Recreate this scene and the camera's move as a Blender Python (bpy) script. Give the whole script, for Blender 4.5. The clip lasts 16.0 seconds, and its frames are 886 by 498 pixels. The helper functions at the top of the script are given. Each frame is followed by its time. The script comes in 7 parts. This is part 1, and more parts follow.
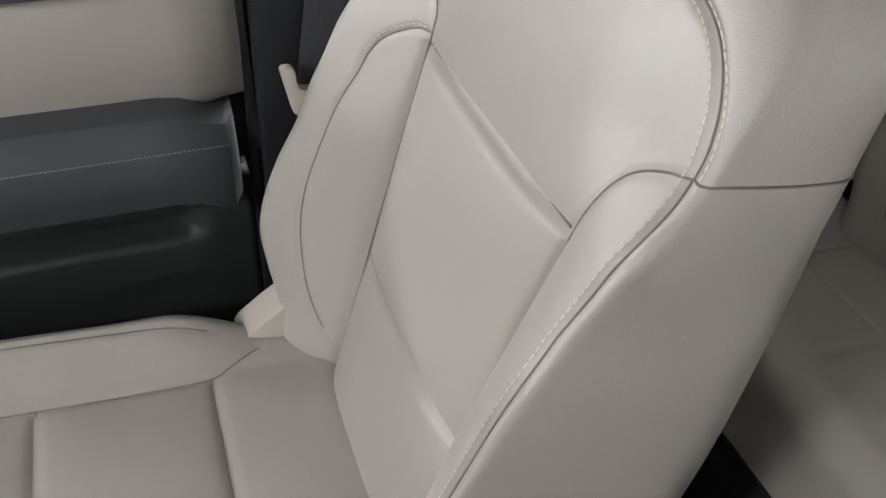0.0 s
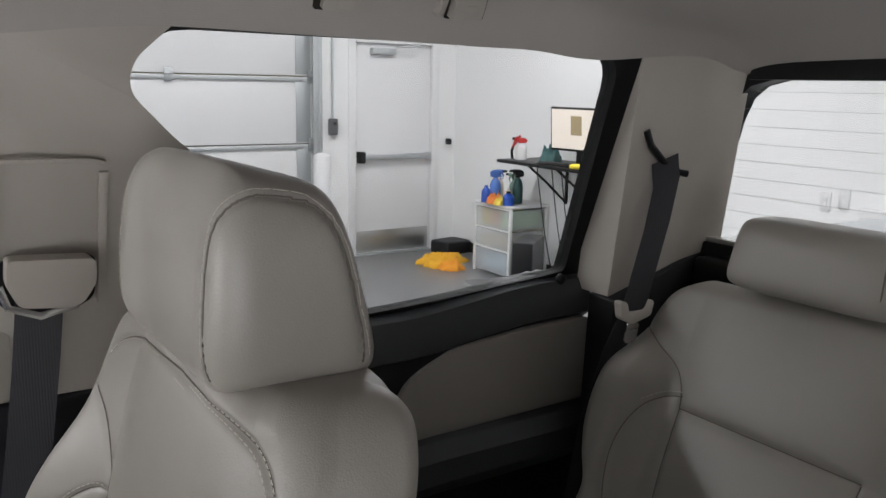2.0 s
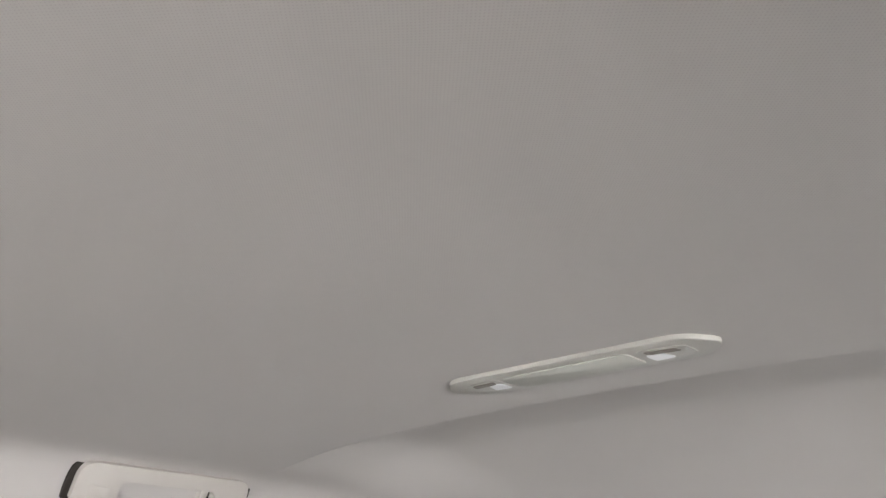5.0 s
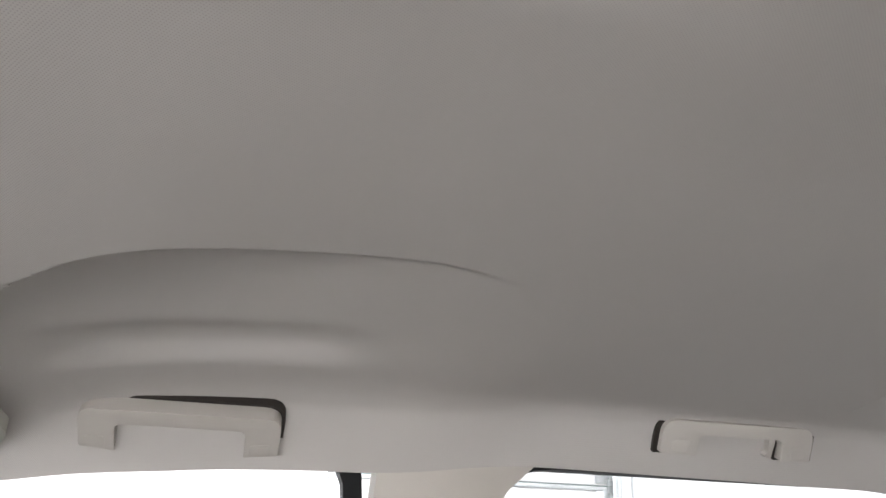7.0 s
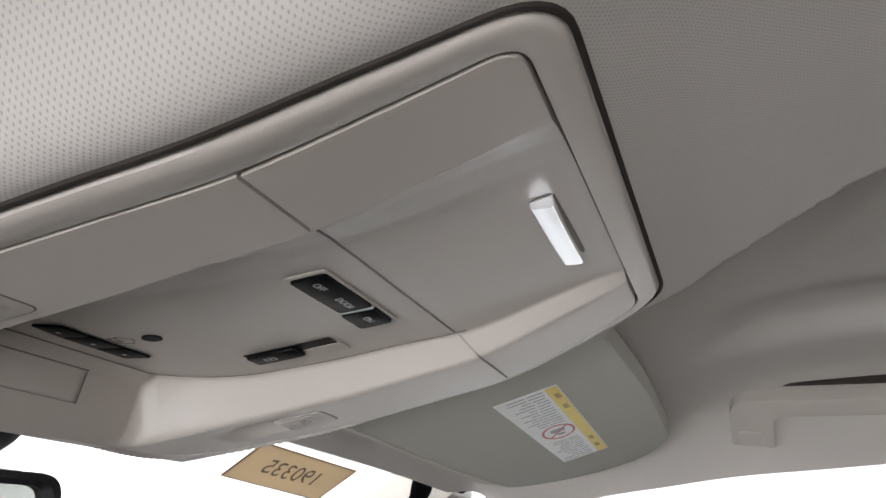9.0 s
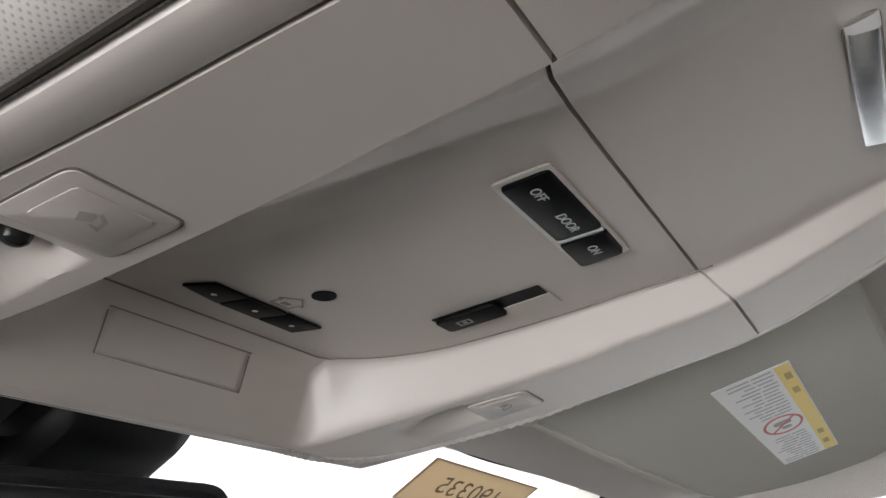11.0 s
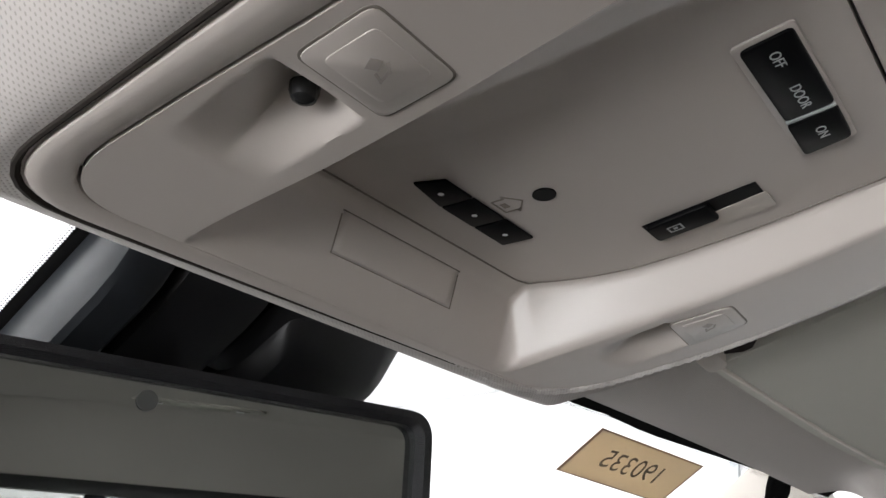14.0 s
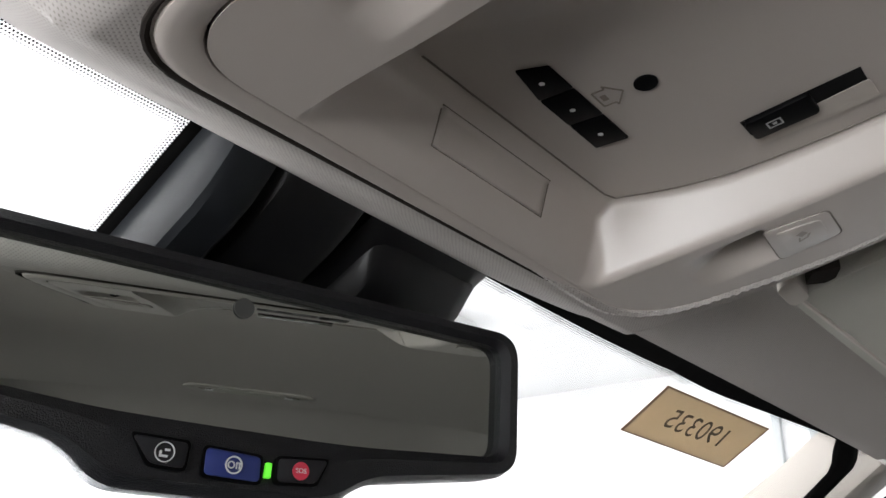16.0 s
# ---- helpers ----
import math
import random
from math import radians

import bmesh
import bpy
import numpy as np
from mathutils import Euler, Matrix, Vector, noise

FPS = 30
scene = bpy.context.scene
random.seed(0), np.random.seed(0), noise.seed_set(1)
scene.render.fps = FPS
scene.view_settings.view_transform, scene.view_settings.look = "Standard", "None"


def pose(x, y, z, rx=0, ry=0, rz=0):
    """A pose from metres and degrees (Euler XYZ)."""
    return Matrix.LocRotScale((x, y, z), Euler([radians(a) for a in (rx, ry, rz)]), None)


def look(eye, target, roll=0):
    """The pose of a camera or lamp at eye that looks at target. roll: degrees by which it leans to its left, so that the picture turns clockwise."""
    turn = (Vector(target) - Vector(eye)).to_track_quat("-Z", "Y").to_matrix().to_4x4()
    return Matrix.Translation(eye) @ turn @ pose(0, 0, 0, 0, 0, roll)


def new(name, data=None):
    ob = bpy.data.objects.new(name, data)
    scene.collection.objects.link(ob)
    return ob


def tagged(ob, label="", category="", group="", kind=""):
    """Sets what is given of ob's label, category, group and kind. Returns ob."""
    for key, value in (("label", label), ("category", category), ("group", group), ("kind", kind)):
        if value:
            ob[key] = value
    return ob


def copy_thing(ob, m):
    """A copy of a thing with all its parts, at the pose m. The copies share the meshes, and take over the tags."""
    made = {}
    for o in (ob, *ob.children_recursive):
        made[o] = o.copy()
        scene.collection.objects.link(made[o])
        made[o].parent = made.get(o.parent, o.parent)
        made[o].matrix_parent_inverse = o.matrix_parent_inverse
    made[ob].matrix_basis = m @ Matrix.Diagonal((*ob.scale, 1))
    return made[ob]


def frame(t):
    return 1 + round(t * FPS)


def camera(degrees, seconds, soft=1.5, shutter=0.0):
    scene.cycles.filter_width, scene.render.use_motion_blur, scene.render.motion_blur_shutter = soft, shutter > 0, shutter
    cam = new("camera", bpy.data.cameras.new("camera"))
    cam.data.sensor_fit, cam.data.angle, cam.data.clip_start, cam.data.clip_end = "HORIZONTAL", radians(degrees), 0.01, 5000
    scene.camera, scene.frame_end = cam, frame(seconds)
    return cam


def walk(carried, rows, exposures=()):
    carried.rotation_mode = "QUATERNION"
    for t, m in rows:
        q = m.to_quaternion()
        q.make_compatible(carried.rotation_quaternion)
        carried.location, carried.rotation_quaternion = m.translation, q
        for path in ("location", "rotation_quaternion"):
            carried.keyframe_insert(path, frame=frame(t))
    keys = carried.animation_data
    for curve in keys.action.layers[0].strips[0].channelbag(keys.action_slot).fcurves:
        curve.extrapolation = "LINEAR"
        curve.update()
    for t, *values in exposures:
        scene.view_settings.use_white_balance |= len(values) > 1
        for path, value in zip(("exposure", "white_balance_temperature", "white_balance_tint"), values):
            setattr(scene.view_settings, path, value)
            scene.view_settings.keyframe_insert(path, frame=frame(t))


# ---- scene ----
cam = camera(55.64, 16.0)
# seconds, eye, target, roll
PATH = [
    (0, (-0.1086, -0.0922, 1.5752), (0.6060, -0.3820, 0.9386), 3.30),
    (0.5, (-0.1481, -0.1042, 1.6342), (0.6217, -0.4540, 1.1003), 0.70),
    (1, (-0.1887, -0.1113, 1.6518), (0.6341, -0.5188, 1.2556), 1.01),
    (1.5, (-0.2173, -0.1274, 1.6392), (0.6269, -0.5852, 1.3602), 1.14),
    (2, (-0.2848, -0.1855, 1.6517), (0.5365, -0.7228, 1.4596), 1.15),
    (2.5, (-0.3612, -0.2242, 1.6650), (0.4065, -0.8573, 1.5661), 1.49),
    (3, (-0.4101, -0.2326, 1.6732), (0.2823, -0.9512, 1.7379), 1.35),
    (3.2, (-0.4139, -0.2356, 1.6721), (0.2382, -0.9803, 1.8140), 1.19),
    (5.3, (-0.3318, -0.1623, 1.6169), (0.3150, -0.7924, 2.0467), 1.10),
    (5.5, (-0.3361, -0.1373, 1.6025), (0.3416, -0.7248, 2.0447), 2.37),
    (6, (-0.3406, -0.1138, 1.6065), (0.4221, -0.6191, 2.0102), 2.12),
    (6.5, (-0.3660, -0.0920, 1.5989), (0.4698, -0.5042, 1.9616), 1.89),
    (7, (-0.4020, -0.0663, 1.5949), (0.5123, -0.2807, 1.9385), 1.92),
    (7.5, (-0.4088, -0.0253, 1.5903), (0.5306, -0.0276, 1.9331), 2.09),
    (8, (-0.3636, 0.0141, 1.5850), (0.5661, 0.1526, 1.9261), 1.92),
    (8.5, (-0.3199, 0.0546, 1.5868), (0.5929, 0.2880, 1.9221), 1.92),
    (9, (-0.2824, 0.0958, 1.5874), (0.6018, 0.4155, 1.9279), 1.77),
    (9.5, (-0.2547, 0.1241, 1.5871), (0.6001, 0.5129, 1.9309), 1.85),
    (10, (-0.2219, 0.1504, 1.5814), (0.6178, 0.5628, 1.9347), -0.01),
    (10.2, (-0.2153, 0.1589, 1.5823), (0.6184, 0.5753, 1.9450), -0.22),
    (12.5, (-0.2120, 0.1606, 1.5609), (0.5453, 0.6959, 1.9351), 1.75),
    (13, (-0.2199, 0.1590, 1.5580), (0.5261, 0.7073, 1.9360), 1.89),
    (13.5, (-0.2193, 0.1723, 1.5472), (0.5148, 0.7304, 1.9341), 2.05),
    (14, (-0.2248, 0.1939, 1.5332), (0.4972, 0.7594, 1.9318), 2.16),
    (14.5, (-0.2258, 0.2141, 1.5152), (0.4852, 0.7885, 1.9207), 2.24),
    (15, (-0.2224, 0.2243, 1.5010), (0.4812, 0.8060, 1.9092), 2.26),
    (15.5, (-0.2227, 0.2245, 1.5010), (0.4767, 0.8115, 1.9089), 2.29),
    (16, (-0.2263, 0.2223, 1.4947), (0.4689, 0.8150, 1.9012), 2.38),
]
EXPOSURES = [(0, 0.25), (0.5, 0.15), (1.0, -0.1), (1.5, -0.47), (2.0, -0.8), (2.5, -0.78), (3.2, -0.38), (5.3, 0.95), (6.0, 0.9), (6.5, 0.65), (7.0, 0.3), (8.0, 0.0), (9.5, -0.12), (12.5, -0.05), (15, -0.28), (16, -0.33)]
walk(cam, [(t, look(e, a, r)) for t, e, a, r in PATH], EXPOSURES)

# ---- world and lights ----
world = bpy.data.worlds.new("world")
scene.world = world
world.use_nodes = True
wn = world.node_tree.nodes
wsky = wn.new("ShaderNodeTexSky")
wsky.sky_type, wsky.sun_disc, wsky.sun_elevation, wsky.sun_rotation = "NISHITA", False, radians(40), radians(200)
wn["Background"].inputs["Strength"].default_value = 0.1
world.node_tree.links.new(wsky.outputs[0], wn["Background"].inputs["Color"])

LAMP_Z = 3.55
LAMPS = [(x, y) for x in (-1.9, 0.0, 4.5) for y in (-3.4, -0.6, 2.4, 5.2) if x or y < 0]
LAMP_WATTS = 165


def strip_light(x, y, watts):
    data = bpy.data.lights.new("strip_light", "AREA")
    data.shape, data.size, data.size_y, data.energy, data.color = "RECTANGLE", 0.35, 2.2, watts, (0.99, 0.99, 1.0)
    ob = new("strip_light", data)
    ob.matrix_world = pose(x, y, LAMP_Z - 0.09)
    return ob


# assumed ceiling strips; watts differ by place to steer the light in the cab
for lx, ly in LAMPS:
    strip_light(lx, ly, LAMP_WATTS * (1.8 if ly > 5 else 0.1 if lx < 0 else 0.4 if ly > 0 else 0.85))

# area lamps added ahead of the truck and on the driver's side; no source is seen there
def fill_light(size, height, watts, place):
    data = bpy.data.lights.new("fill_lamp", "AREA")
    data.shape, data.size, data.size_y, data.energy, data.color = "RECTANGLE", size, height, watts, (0.98, 0.985, 1.0)
    ob = new("fill_lamp", data)
    ob.matrix_world = place


fill_light(6.5, 1.5, 600, pose(0.6, 8.5, 0.85, -90, 0, 0))
fill_light(4.0, 0.8, 165, pose(-2.80, 1.2, 0.95, -90, 0, 90))


# ---- materials ----
def lerp(a, b, t):
    return a + (b - a) * t


def smooth(x, a, b):
    t = min(1.0, max(0.0, (x - a) / (b - a)))
    return t * t * (3 - 2 * t)


def table(x, xs, ys):
    return float(np.interp(x, xs, ys))


def spline(x, xs, ys):
    """A smooth curve through points (Catmull-Rom on uneven steps)."""
    if x <= xs[0]:
        return ys[0]
    if x >= xs[-1]:
        return ys[-1]
    i = max(j for j in range(len(xs) - 1) if xs[j] <= x)
    h = xs[i + 1] - xs[i]
    t = (x - xs[i]) / h

    def slope(j):
        if j == 0 or j == len(xs) - 1:
            k = 0 if j == 0 else len(xs) - 2
            return (ys[k + 1] - ys[k]) / (xs[k + 1] - xs[k])
        return (ys[j + 1] - ys[j - 1]) / (xs[j + 1] - xs[j - 1])
    a, b = slope(i) * h, slope(i + 1) * h
    return (2 * t ** 3 - 3 * t ** 2 + 1) * ys[i] + (t ** 3 - 2 * t ** 2 + t) * a + (3 * t ** 2 - 2 * t ** 3) * ys[i + 1] + (t ** 3 - t ** 2) * b


class Shade:
    """A principled material with two scales of variation and a bump."""

    def __init__(self, name, colour, rough=0.5, metal=0.0, vary=0.06, scale=30.0, fine=400.0, bump=0.1, depth=0.0005, rough_vary=0.06, coat=0.0, spec=0.5):
        self.m = bpy.data.materials.new(name)
        self.m.use_nodes = True
        self.t = self.m.node_tree
        self.n, self.l = self.t.nodes, self.t.links
        self.b = self.n["Principled BSDF"]
        self.b.inputs["Roughness"].default_value = rough
        self.b.inputs["Metallic"].default_value = metal
        self.b.inputs["Coat Weight"].default_value = coat
        self.b.inputs["Specular IOR Level"].default_value = spec
        self.co = self.n.new("ShaderNodeTexCoord")
        big = self.noise(scale, 3)
        small = self.noise(fine, 2)
        mix = self.math("ADD", self.math("MULTIPLY", big, 0.65), self.math("MULTIPLY", small, 0.35))
        ramp = self.n.new("ShaderNodeMix")
        ramp.data_type = "RGBA"
        lo = [c * (1 - vary) for c in colour] + [1]
        hi = [min(1, c * (1 + vary)) for c in colour] + [1]
        ramp.inputs[6].default_value, ramp.inputs[7].default_value = lo, hi
        self.l.new(mix, ramp.inputs[0])
        self.colour_out = ramp.outputs[2]
        self.l.new(self.colour_out, self.b.inputs["Base Color"])
        rr = self.math("ADD", rough - rough_vary, self.math("MULTIPLY", big, 2 * rough_vary))
        self.l.new(rr, self.b.inputs["Roughness"])
        self.height = small
        if bump:
            self.bump(small, bump, depth)

    def noise(self, scale, detail=2):
        k = self.n.new("ShaderNodeTexNoise")
        k.inputs["Scale"].default_value, k.inputs["Detail"].default_value = scale, detail
        self.l.new(self.co.outputs["Object"], k.inputs["Vector"])
        return k.outputs["Fac"]

    def math(self, op, a, b=0.0, c=None):
        k = self.n.new("ShaderNodeMath")
        k.operation = op
        for i, v in enumerate((a, b) if c is None else (a, b, c)):
            if isinstance(v, (int, float)):
                k.inputs[i].default_value = v
            else:
                self.l.new(v, k.inputs[i])
        return k.outputs[0]

    def axes(self):
        k = self.n.new("ShaderNodeSeparateXYZ")
        self.l.new(self.co.outputs["Object"], k.inputs[0])
        return k.outputs

    def bump(self, height, strength, depth):
        k = self.n.new("ShaderNodeBump")
        k.inputs["Strength"].default_value, k.inputs["Distance"].default_value = strength, depth
        self.l.new(height, k.inputs["Height"])
        self.l.new(k.outputs[0], self.b.inputs["Normal"])
        return k


def leather(name, colour, rough=0.34):
    s = Shade(name, colour, rough, vary=0.05, scale=9, fine=500, bump=0)
    v = s.n.new("ShaderNodeTexVoronoi")
    v.inputs["Scale"].default_value = 620
    s.l.new(s.co.outputs["Object"], v.inputs["Vector"])
    h = s.math("ADD", s.math("MULTIPLY", v.outputs["Distance"], 0.8), s.math("MULTIPLY", s.noise(60, 4), 0.7))
    s.bump(h, 0.22, 0.0006)
    return s.m


def perforated(name, colour, rough=0.45):
    """Leather with rows of fine punched holes."""
    s = Shade(name, colour, rough, vary=0.05, scale=9, fine=500, bump=0)
    ax = s.axes()
    k = 2 * math.pi / 0.0042
    wx = s.math("SINE", s.math("MULTIPLY", ax[0], k))
    wz = s.math("SINE", s.math("MULTIPLY", ax[2], k))
    dots = s.math("GREATER_THAN", s.math("MULTIPLY", wx, wz), 0.72)
    h = s.math("SUBTRACT", s.math("MULTIPLY", s.noise(300, 3), 0.4), s.math("MULTIPLY", dots, 0.8))
    s.bump(h, 0.25, 0.0006)
    return s.m


def woven(name, colour, pitch, strength, depth, rough=0.9):
    """Knitted cloth: crossing rows of raised loops; the shade in the pits between them is put into the colour."""
    s = Shade(name, colour, rough, vary=0.05, scale=6, fine=250, bump=0)
    ax = s.axes()
    k = math.pi / pitch * 0.7071
    sway = s.math("MULTIPLY", s.noise(40, 2), 0.0012)
    a = s.math("ADD", s.math("ADD", ax[0], ax[1]), sway)
    b = s.math("SUBTRACT", s.math("MULTIPLY", ax[0], 0.8), s.math("ADD", ax[1], sway))
    wa = s.math("ABSOLUTE", s.math("SINE", s.math("MULTIPLY", a, k)))
    wb = s.math("ABSOLUTE", s.math("SINE", s.math("MULTIPLY", b, k)))
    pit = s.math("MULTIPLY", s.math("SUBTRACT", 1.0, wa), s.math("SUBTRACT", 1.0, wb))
    h = s.math("SUBTRACT", s.math("MULTIPLY", s.noise(900, 3), 0.25), s.math("MULTIPLY", pit, 1.2))
    relief = s.bump(h, strength, depth)
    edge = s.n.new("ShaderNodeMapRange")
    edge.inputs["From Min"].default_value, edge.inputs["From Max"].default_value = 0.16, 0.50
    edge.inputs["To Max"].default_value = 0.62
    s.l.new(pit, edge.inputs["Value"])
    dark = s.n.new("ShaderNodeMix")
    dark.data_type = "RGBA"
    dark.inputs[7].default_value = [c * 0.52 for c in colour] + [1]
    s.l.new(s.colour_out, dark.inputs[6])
    # pit colour and bump fade rearwards, standing in for less raking light
    blended = s.n.new("ShaderNodeMapRange")
    blended.inputs["From Min"].default_value, blended.inputs["From Max"].default_value = -0.15, 0.16
    blended.inputs["To Min"].default_value, blended.inputs["To Max"].default_value = 0.35, 1.0
    s.l.new(ax[1], blended.inputs["Value"])
    s.l.new(s.math("MULTIPLY", edge.outputs[0], blended.outputs[0]), dark.inputs[0])
    s.l.new(s.math("MULTIPLY", blended.outputs[0], strength), relief.inputs["Strength"])
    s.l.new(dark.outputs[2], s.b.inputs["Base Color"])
    return s.m


def webbing(name, colour):
    s = Shade(name, colour, 0.62, vary=0.1, scale=40, fine=300, bump=0)
    ax = s.axes()
    w = s.math("SINE", s.math("MULTIPLY", ax[1], 2 * math.pi / 0.0030))
    s.bump(s.math("ADD", w, s.noise(900, 2)), 0.3, 0.0004)
    return s.m


def glass(name, gloss=0.03, clearness=0.98):
    m = bpy.data.materials.new(name)
    m.use_nodes = True
    n, l = m.node_tree.nodes, m.node_tree.links
    n.clear()
    out, mix = n.new("ShaderNodeOutputMaterial"), n.new("ShaderNodeMixShader")
    clear, shine, fres = n.new("ShaderNodeBsdfTransparent"), n.new("ShaderNodeBsdfGlossy"), n.new("ShaderNodeLayerWeight")
    power, scale = n.new("ShaderNodeMath"), n.new("ShaderNodeMath")
    clear.inputs[0].default_value = (clearness * 0.995, clearness, clearness, 1)
    shine.inputs["Roughness"].default_value = gloss
    power.operation, scale.operation = "POWER", "MULTIPLY_ADD"
    power.inputs[1].default_value, scale.inputs[1].default_value, scale.inputs[2].default_value = 5.0, 0.45, 0.02
    l.new(fres.outputs["Facing"], power.inputs[0])
    l.new(power.outputs[0], scale.inputs[0])
    l.new(scale.outputs[0], mix.inputs[0])
    l.new(clear.outputs[0], mix.inputs[1])
    l.new(shine.outputs[0], mix.inputs[2])
    l.new(mix.outputs[0], out.inputs[0])
    return m


def glow(name, colour, strength):
    m = bpy.data.materials.new(name)
    m.use_nodes = True
    b = m.node_tree.nodes["Principled BSDF"]
    b.inputs["Base Color"].default_value = (*colour, 1)
    b.inputs["Emission Color"].default_value = (*colour, 1)
    b.inputs["Emission Strength"].default_value = strength
    return m


def plain(name, colour, rough=0.5, metal=0.0, **kw):
    return Shade(name, colour, rough, metal, **kw).m


M_LEATHER = leather("beige_leather", (0.350, 0.325, 0.294))
M_LEATHER_PERF = perforated("perforated_leather", (0.350, 0.325, 0.294))
M_THREAD = plain("thread", (0.60, 0.56, 0.50), 0.7, bump=0)
M_SEAM = plain("seam_shadow_gap", (0.17, 0.150, 0.130), 0.8, bump=0)
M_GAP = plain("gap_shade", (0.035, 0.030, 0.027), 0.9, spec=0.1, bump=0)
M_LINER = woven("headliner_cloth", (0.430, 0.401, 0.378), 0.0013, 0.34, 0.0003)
M_TRIM = plain("beige_plastic", (0.475, 0.435, 0.392), 0.55, vary=0.03, fine=1200, bump=0.12, depth=0.0003)
M_HANDLE = plain("handle_plastic", (0.41, 0.378, 0.345), 0.5, vary=0.03, fine=1200, bump=0.12, depth=0.0003)
M_CONSOLE = plain("console_plastic", (0.435, 0.395, 0.364), 0.31, vary=0.02, fine=1500, bump=0.08, depth=0.0002)
M_LAMP = plain("lamp_plastic", (0.37, 0.352, 0.318), 0.5, vary=0.03, bump=0.05)
M_VISOR = plain("visor_cloth", (0.42, 0.412, 0.368), 0.85, vary=0.04, fine=900, bump=0.3, depth=0.0004)
M_DARK = plain("charcoal_plastic", (0.014, 0.014, 0.0165), 0.5, spec=0.26, vary=0.08, fine=900, bump=0.25, depth=0.0004)
M_DARK_SOFT = plain("charcoal_vinyl", (0.050, 0.053, 0.058), 0.45, spec=0.4, vary=0.08, fine=700, bump=0.3, depth=0.0005)
M_DOOR = plain("dark_door_plastic", (0.023, 0.026, 0.026), 0.5, spec=0.3, vary=0.08, fine=900, bump=0.25, depth=0.0004)
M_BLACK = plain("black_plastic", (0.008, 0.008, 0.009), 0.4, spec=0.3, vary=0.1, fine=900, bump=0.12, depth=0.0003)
M_RUBBER = plain("black_rubber", (0.007, 0.007, 0.008), 0.6, spec=0.2, vary=0.1, bump=0.1)
M_GLOSS = plain("gloss_black", (0.003, 0.003, 0.0035), 0.40, spec=0.06, vary=0.05, bump=0)
M_SPECK = plain("speckled_black", (0.008, 0.008, 0.010), 0.34, spec=0.35, vary=0.5, scale=700, fine=1800, bump=0.9, depth=0.0006)
M_FRIT = plain("black_ceramic_print", (0.006, 0.006, 0.006), 0.9, spec=0.05, bump=0)
M_CHROME = plain("chrome", (0.85, 0.86, 0.88), 0.12, 1.0, vary=0.02, bump=0)
M_STEEL = plain("brushed_steel", (0.55, 0.55, 0.54), 0.35, 1.0, vary=0.05, bump=0.05)
M_BELT = webbing("belt_webbing", (0.035, 0.035, 0.042))
M_CARPET = plain("black_carpet", (0.010, 0.010, 0.0105), 0.95, vary=0.3, fine=300, bump=0.8, depth=0.002)
M_GLASS = glass("window_glass")
M_TINT = glass("tinted_glass", 0.03, 0.80)
M_TINT_BACK = glass("tinted_back_glass", 0.03, 0.82)
M_WALL = plain("white_wall_paint", (0.84, 0.84, 0.84), 0.6, vary=0.02, scale=1.5, fine=60, bump=0.15, depth=0.002)
M_DOORPAINT = plain("white_door_paint", (0.78, 0.78, 0.785), 0.45, vary=0.02, scale=2, fine=50, bump=0.05)
M_FLOOR = plain("grey_epoxy_floor", (0.175, 0.177, 0.180), 0.3, vary=0.12, scale=1.2, fine=40, bump=0.05, rough_vary=0.1)
M_GALV = plain("galvanised_steel", (0.52, 0.54, 0.55), 0.45, 0.8, vary=0.1, scale=12, bump=0.05)
M_WHITE = plain("white_plastic", (0.75, 0.75, 0.75), 0.4, vary=0.03, bump=0)
M_TONNEAU = plain("grey_vinyl_cover", (0.11, 0.11, 0.116), 0.6, vary=0.08, scale=5, fine=300, bump=0.3)
M_TOWER = plain("grey_case", (0.10, 0.10, 0.105), 0.45, vary=0.08, bump=0.05)
M_DIM = plain("grey_print", (0.33, 0.34, 0.34), 0.6, bump=0)
M_PRINT = plain("white_print", (0.7, 0.72, 0.72), 0.6, bump=0)
M_ETCH = plain("dark_print", (0.10, 0.10, 0.10), 0.6, bump=0)


# ---- building helpers ----
def finish(bm, angle=0.55):
    for f in bm.faces:
        f.smooth = True
    for e in bm.edges:
        if len(e.link_faces) == 2:
            e.smooth = e.calc_face_angle(0.0) < angle
    me = bpy.data.meshes.new("mesh")
    bm.to_mesh(me)
    bm.free()
    return me


def part(name, bm, material, parent=None, label="", m=None):
    me = finish(bm) if isinstance(bm, bmesh.types.BMesh) else bm
    if material is not None:
        me.materials.clear()
        me.materials.append(material)
    me.name = name
    ob = new(name, me)
    if parent is not None:
        ob.parent = parent
    if m is not None:
        ob.matrix_local = m
    if label:
        ob["label"] = label
    return ob


def thing(name, label, category, group="", kind="", at=(0, 0, 0)):
    ob = new(name)
    ob.empty_display_size = 0.05
    ob.location = at
    return tagged(ob, label, category, group, kind)


def solid(name, bm, material, label, category="", group="", kind=""):
    return tagged(part(name, bm, material), label, category, group, kind)


def box(x0, x1, y0, y1, z0, z1, bevel=0.0, seg=2, m=None):
    bm = bmesh.new()
    bmesh.ops.create_cube(bm, size=1.0)
    for v in bm.verts:
        v.co = Vector((lerp(x0, x1, v.co.x + 0.5), lerp(y0, y1, v.co.y + 0.5), lerp(z0, z1, v.co.z + 0.5)))
    if bevel:
        bmesh.ops.bevel(bm, geom=list(bm.edges), offset=bevel, segments=seg, affect="EDGES", profile=0.5)
    if m is not None:
        bmesh.ops.transform(bm, matrix=m, verts=bm.verts)
    return bm


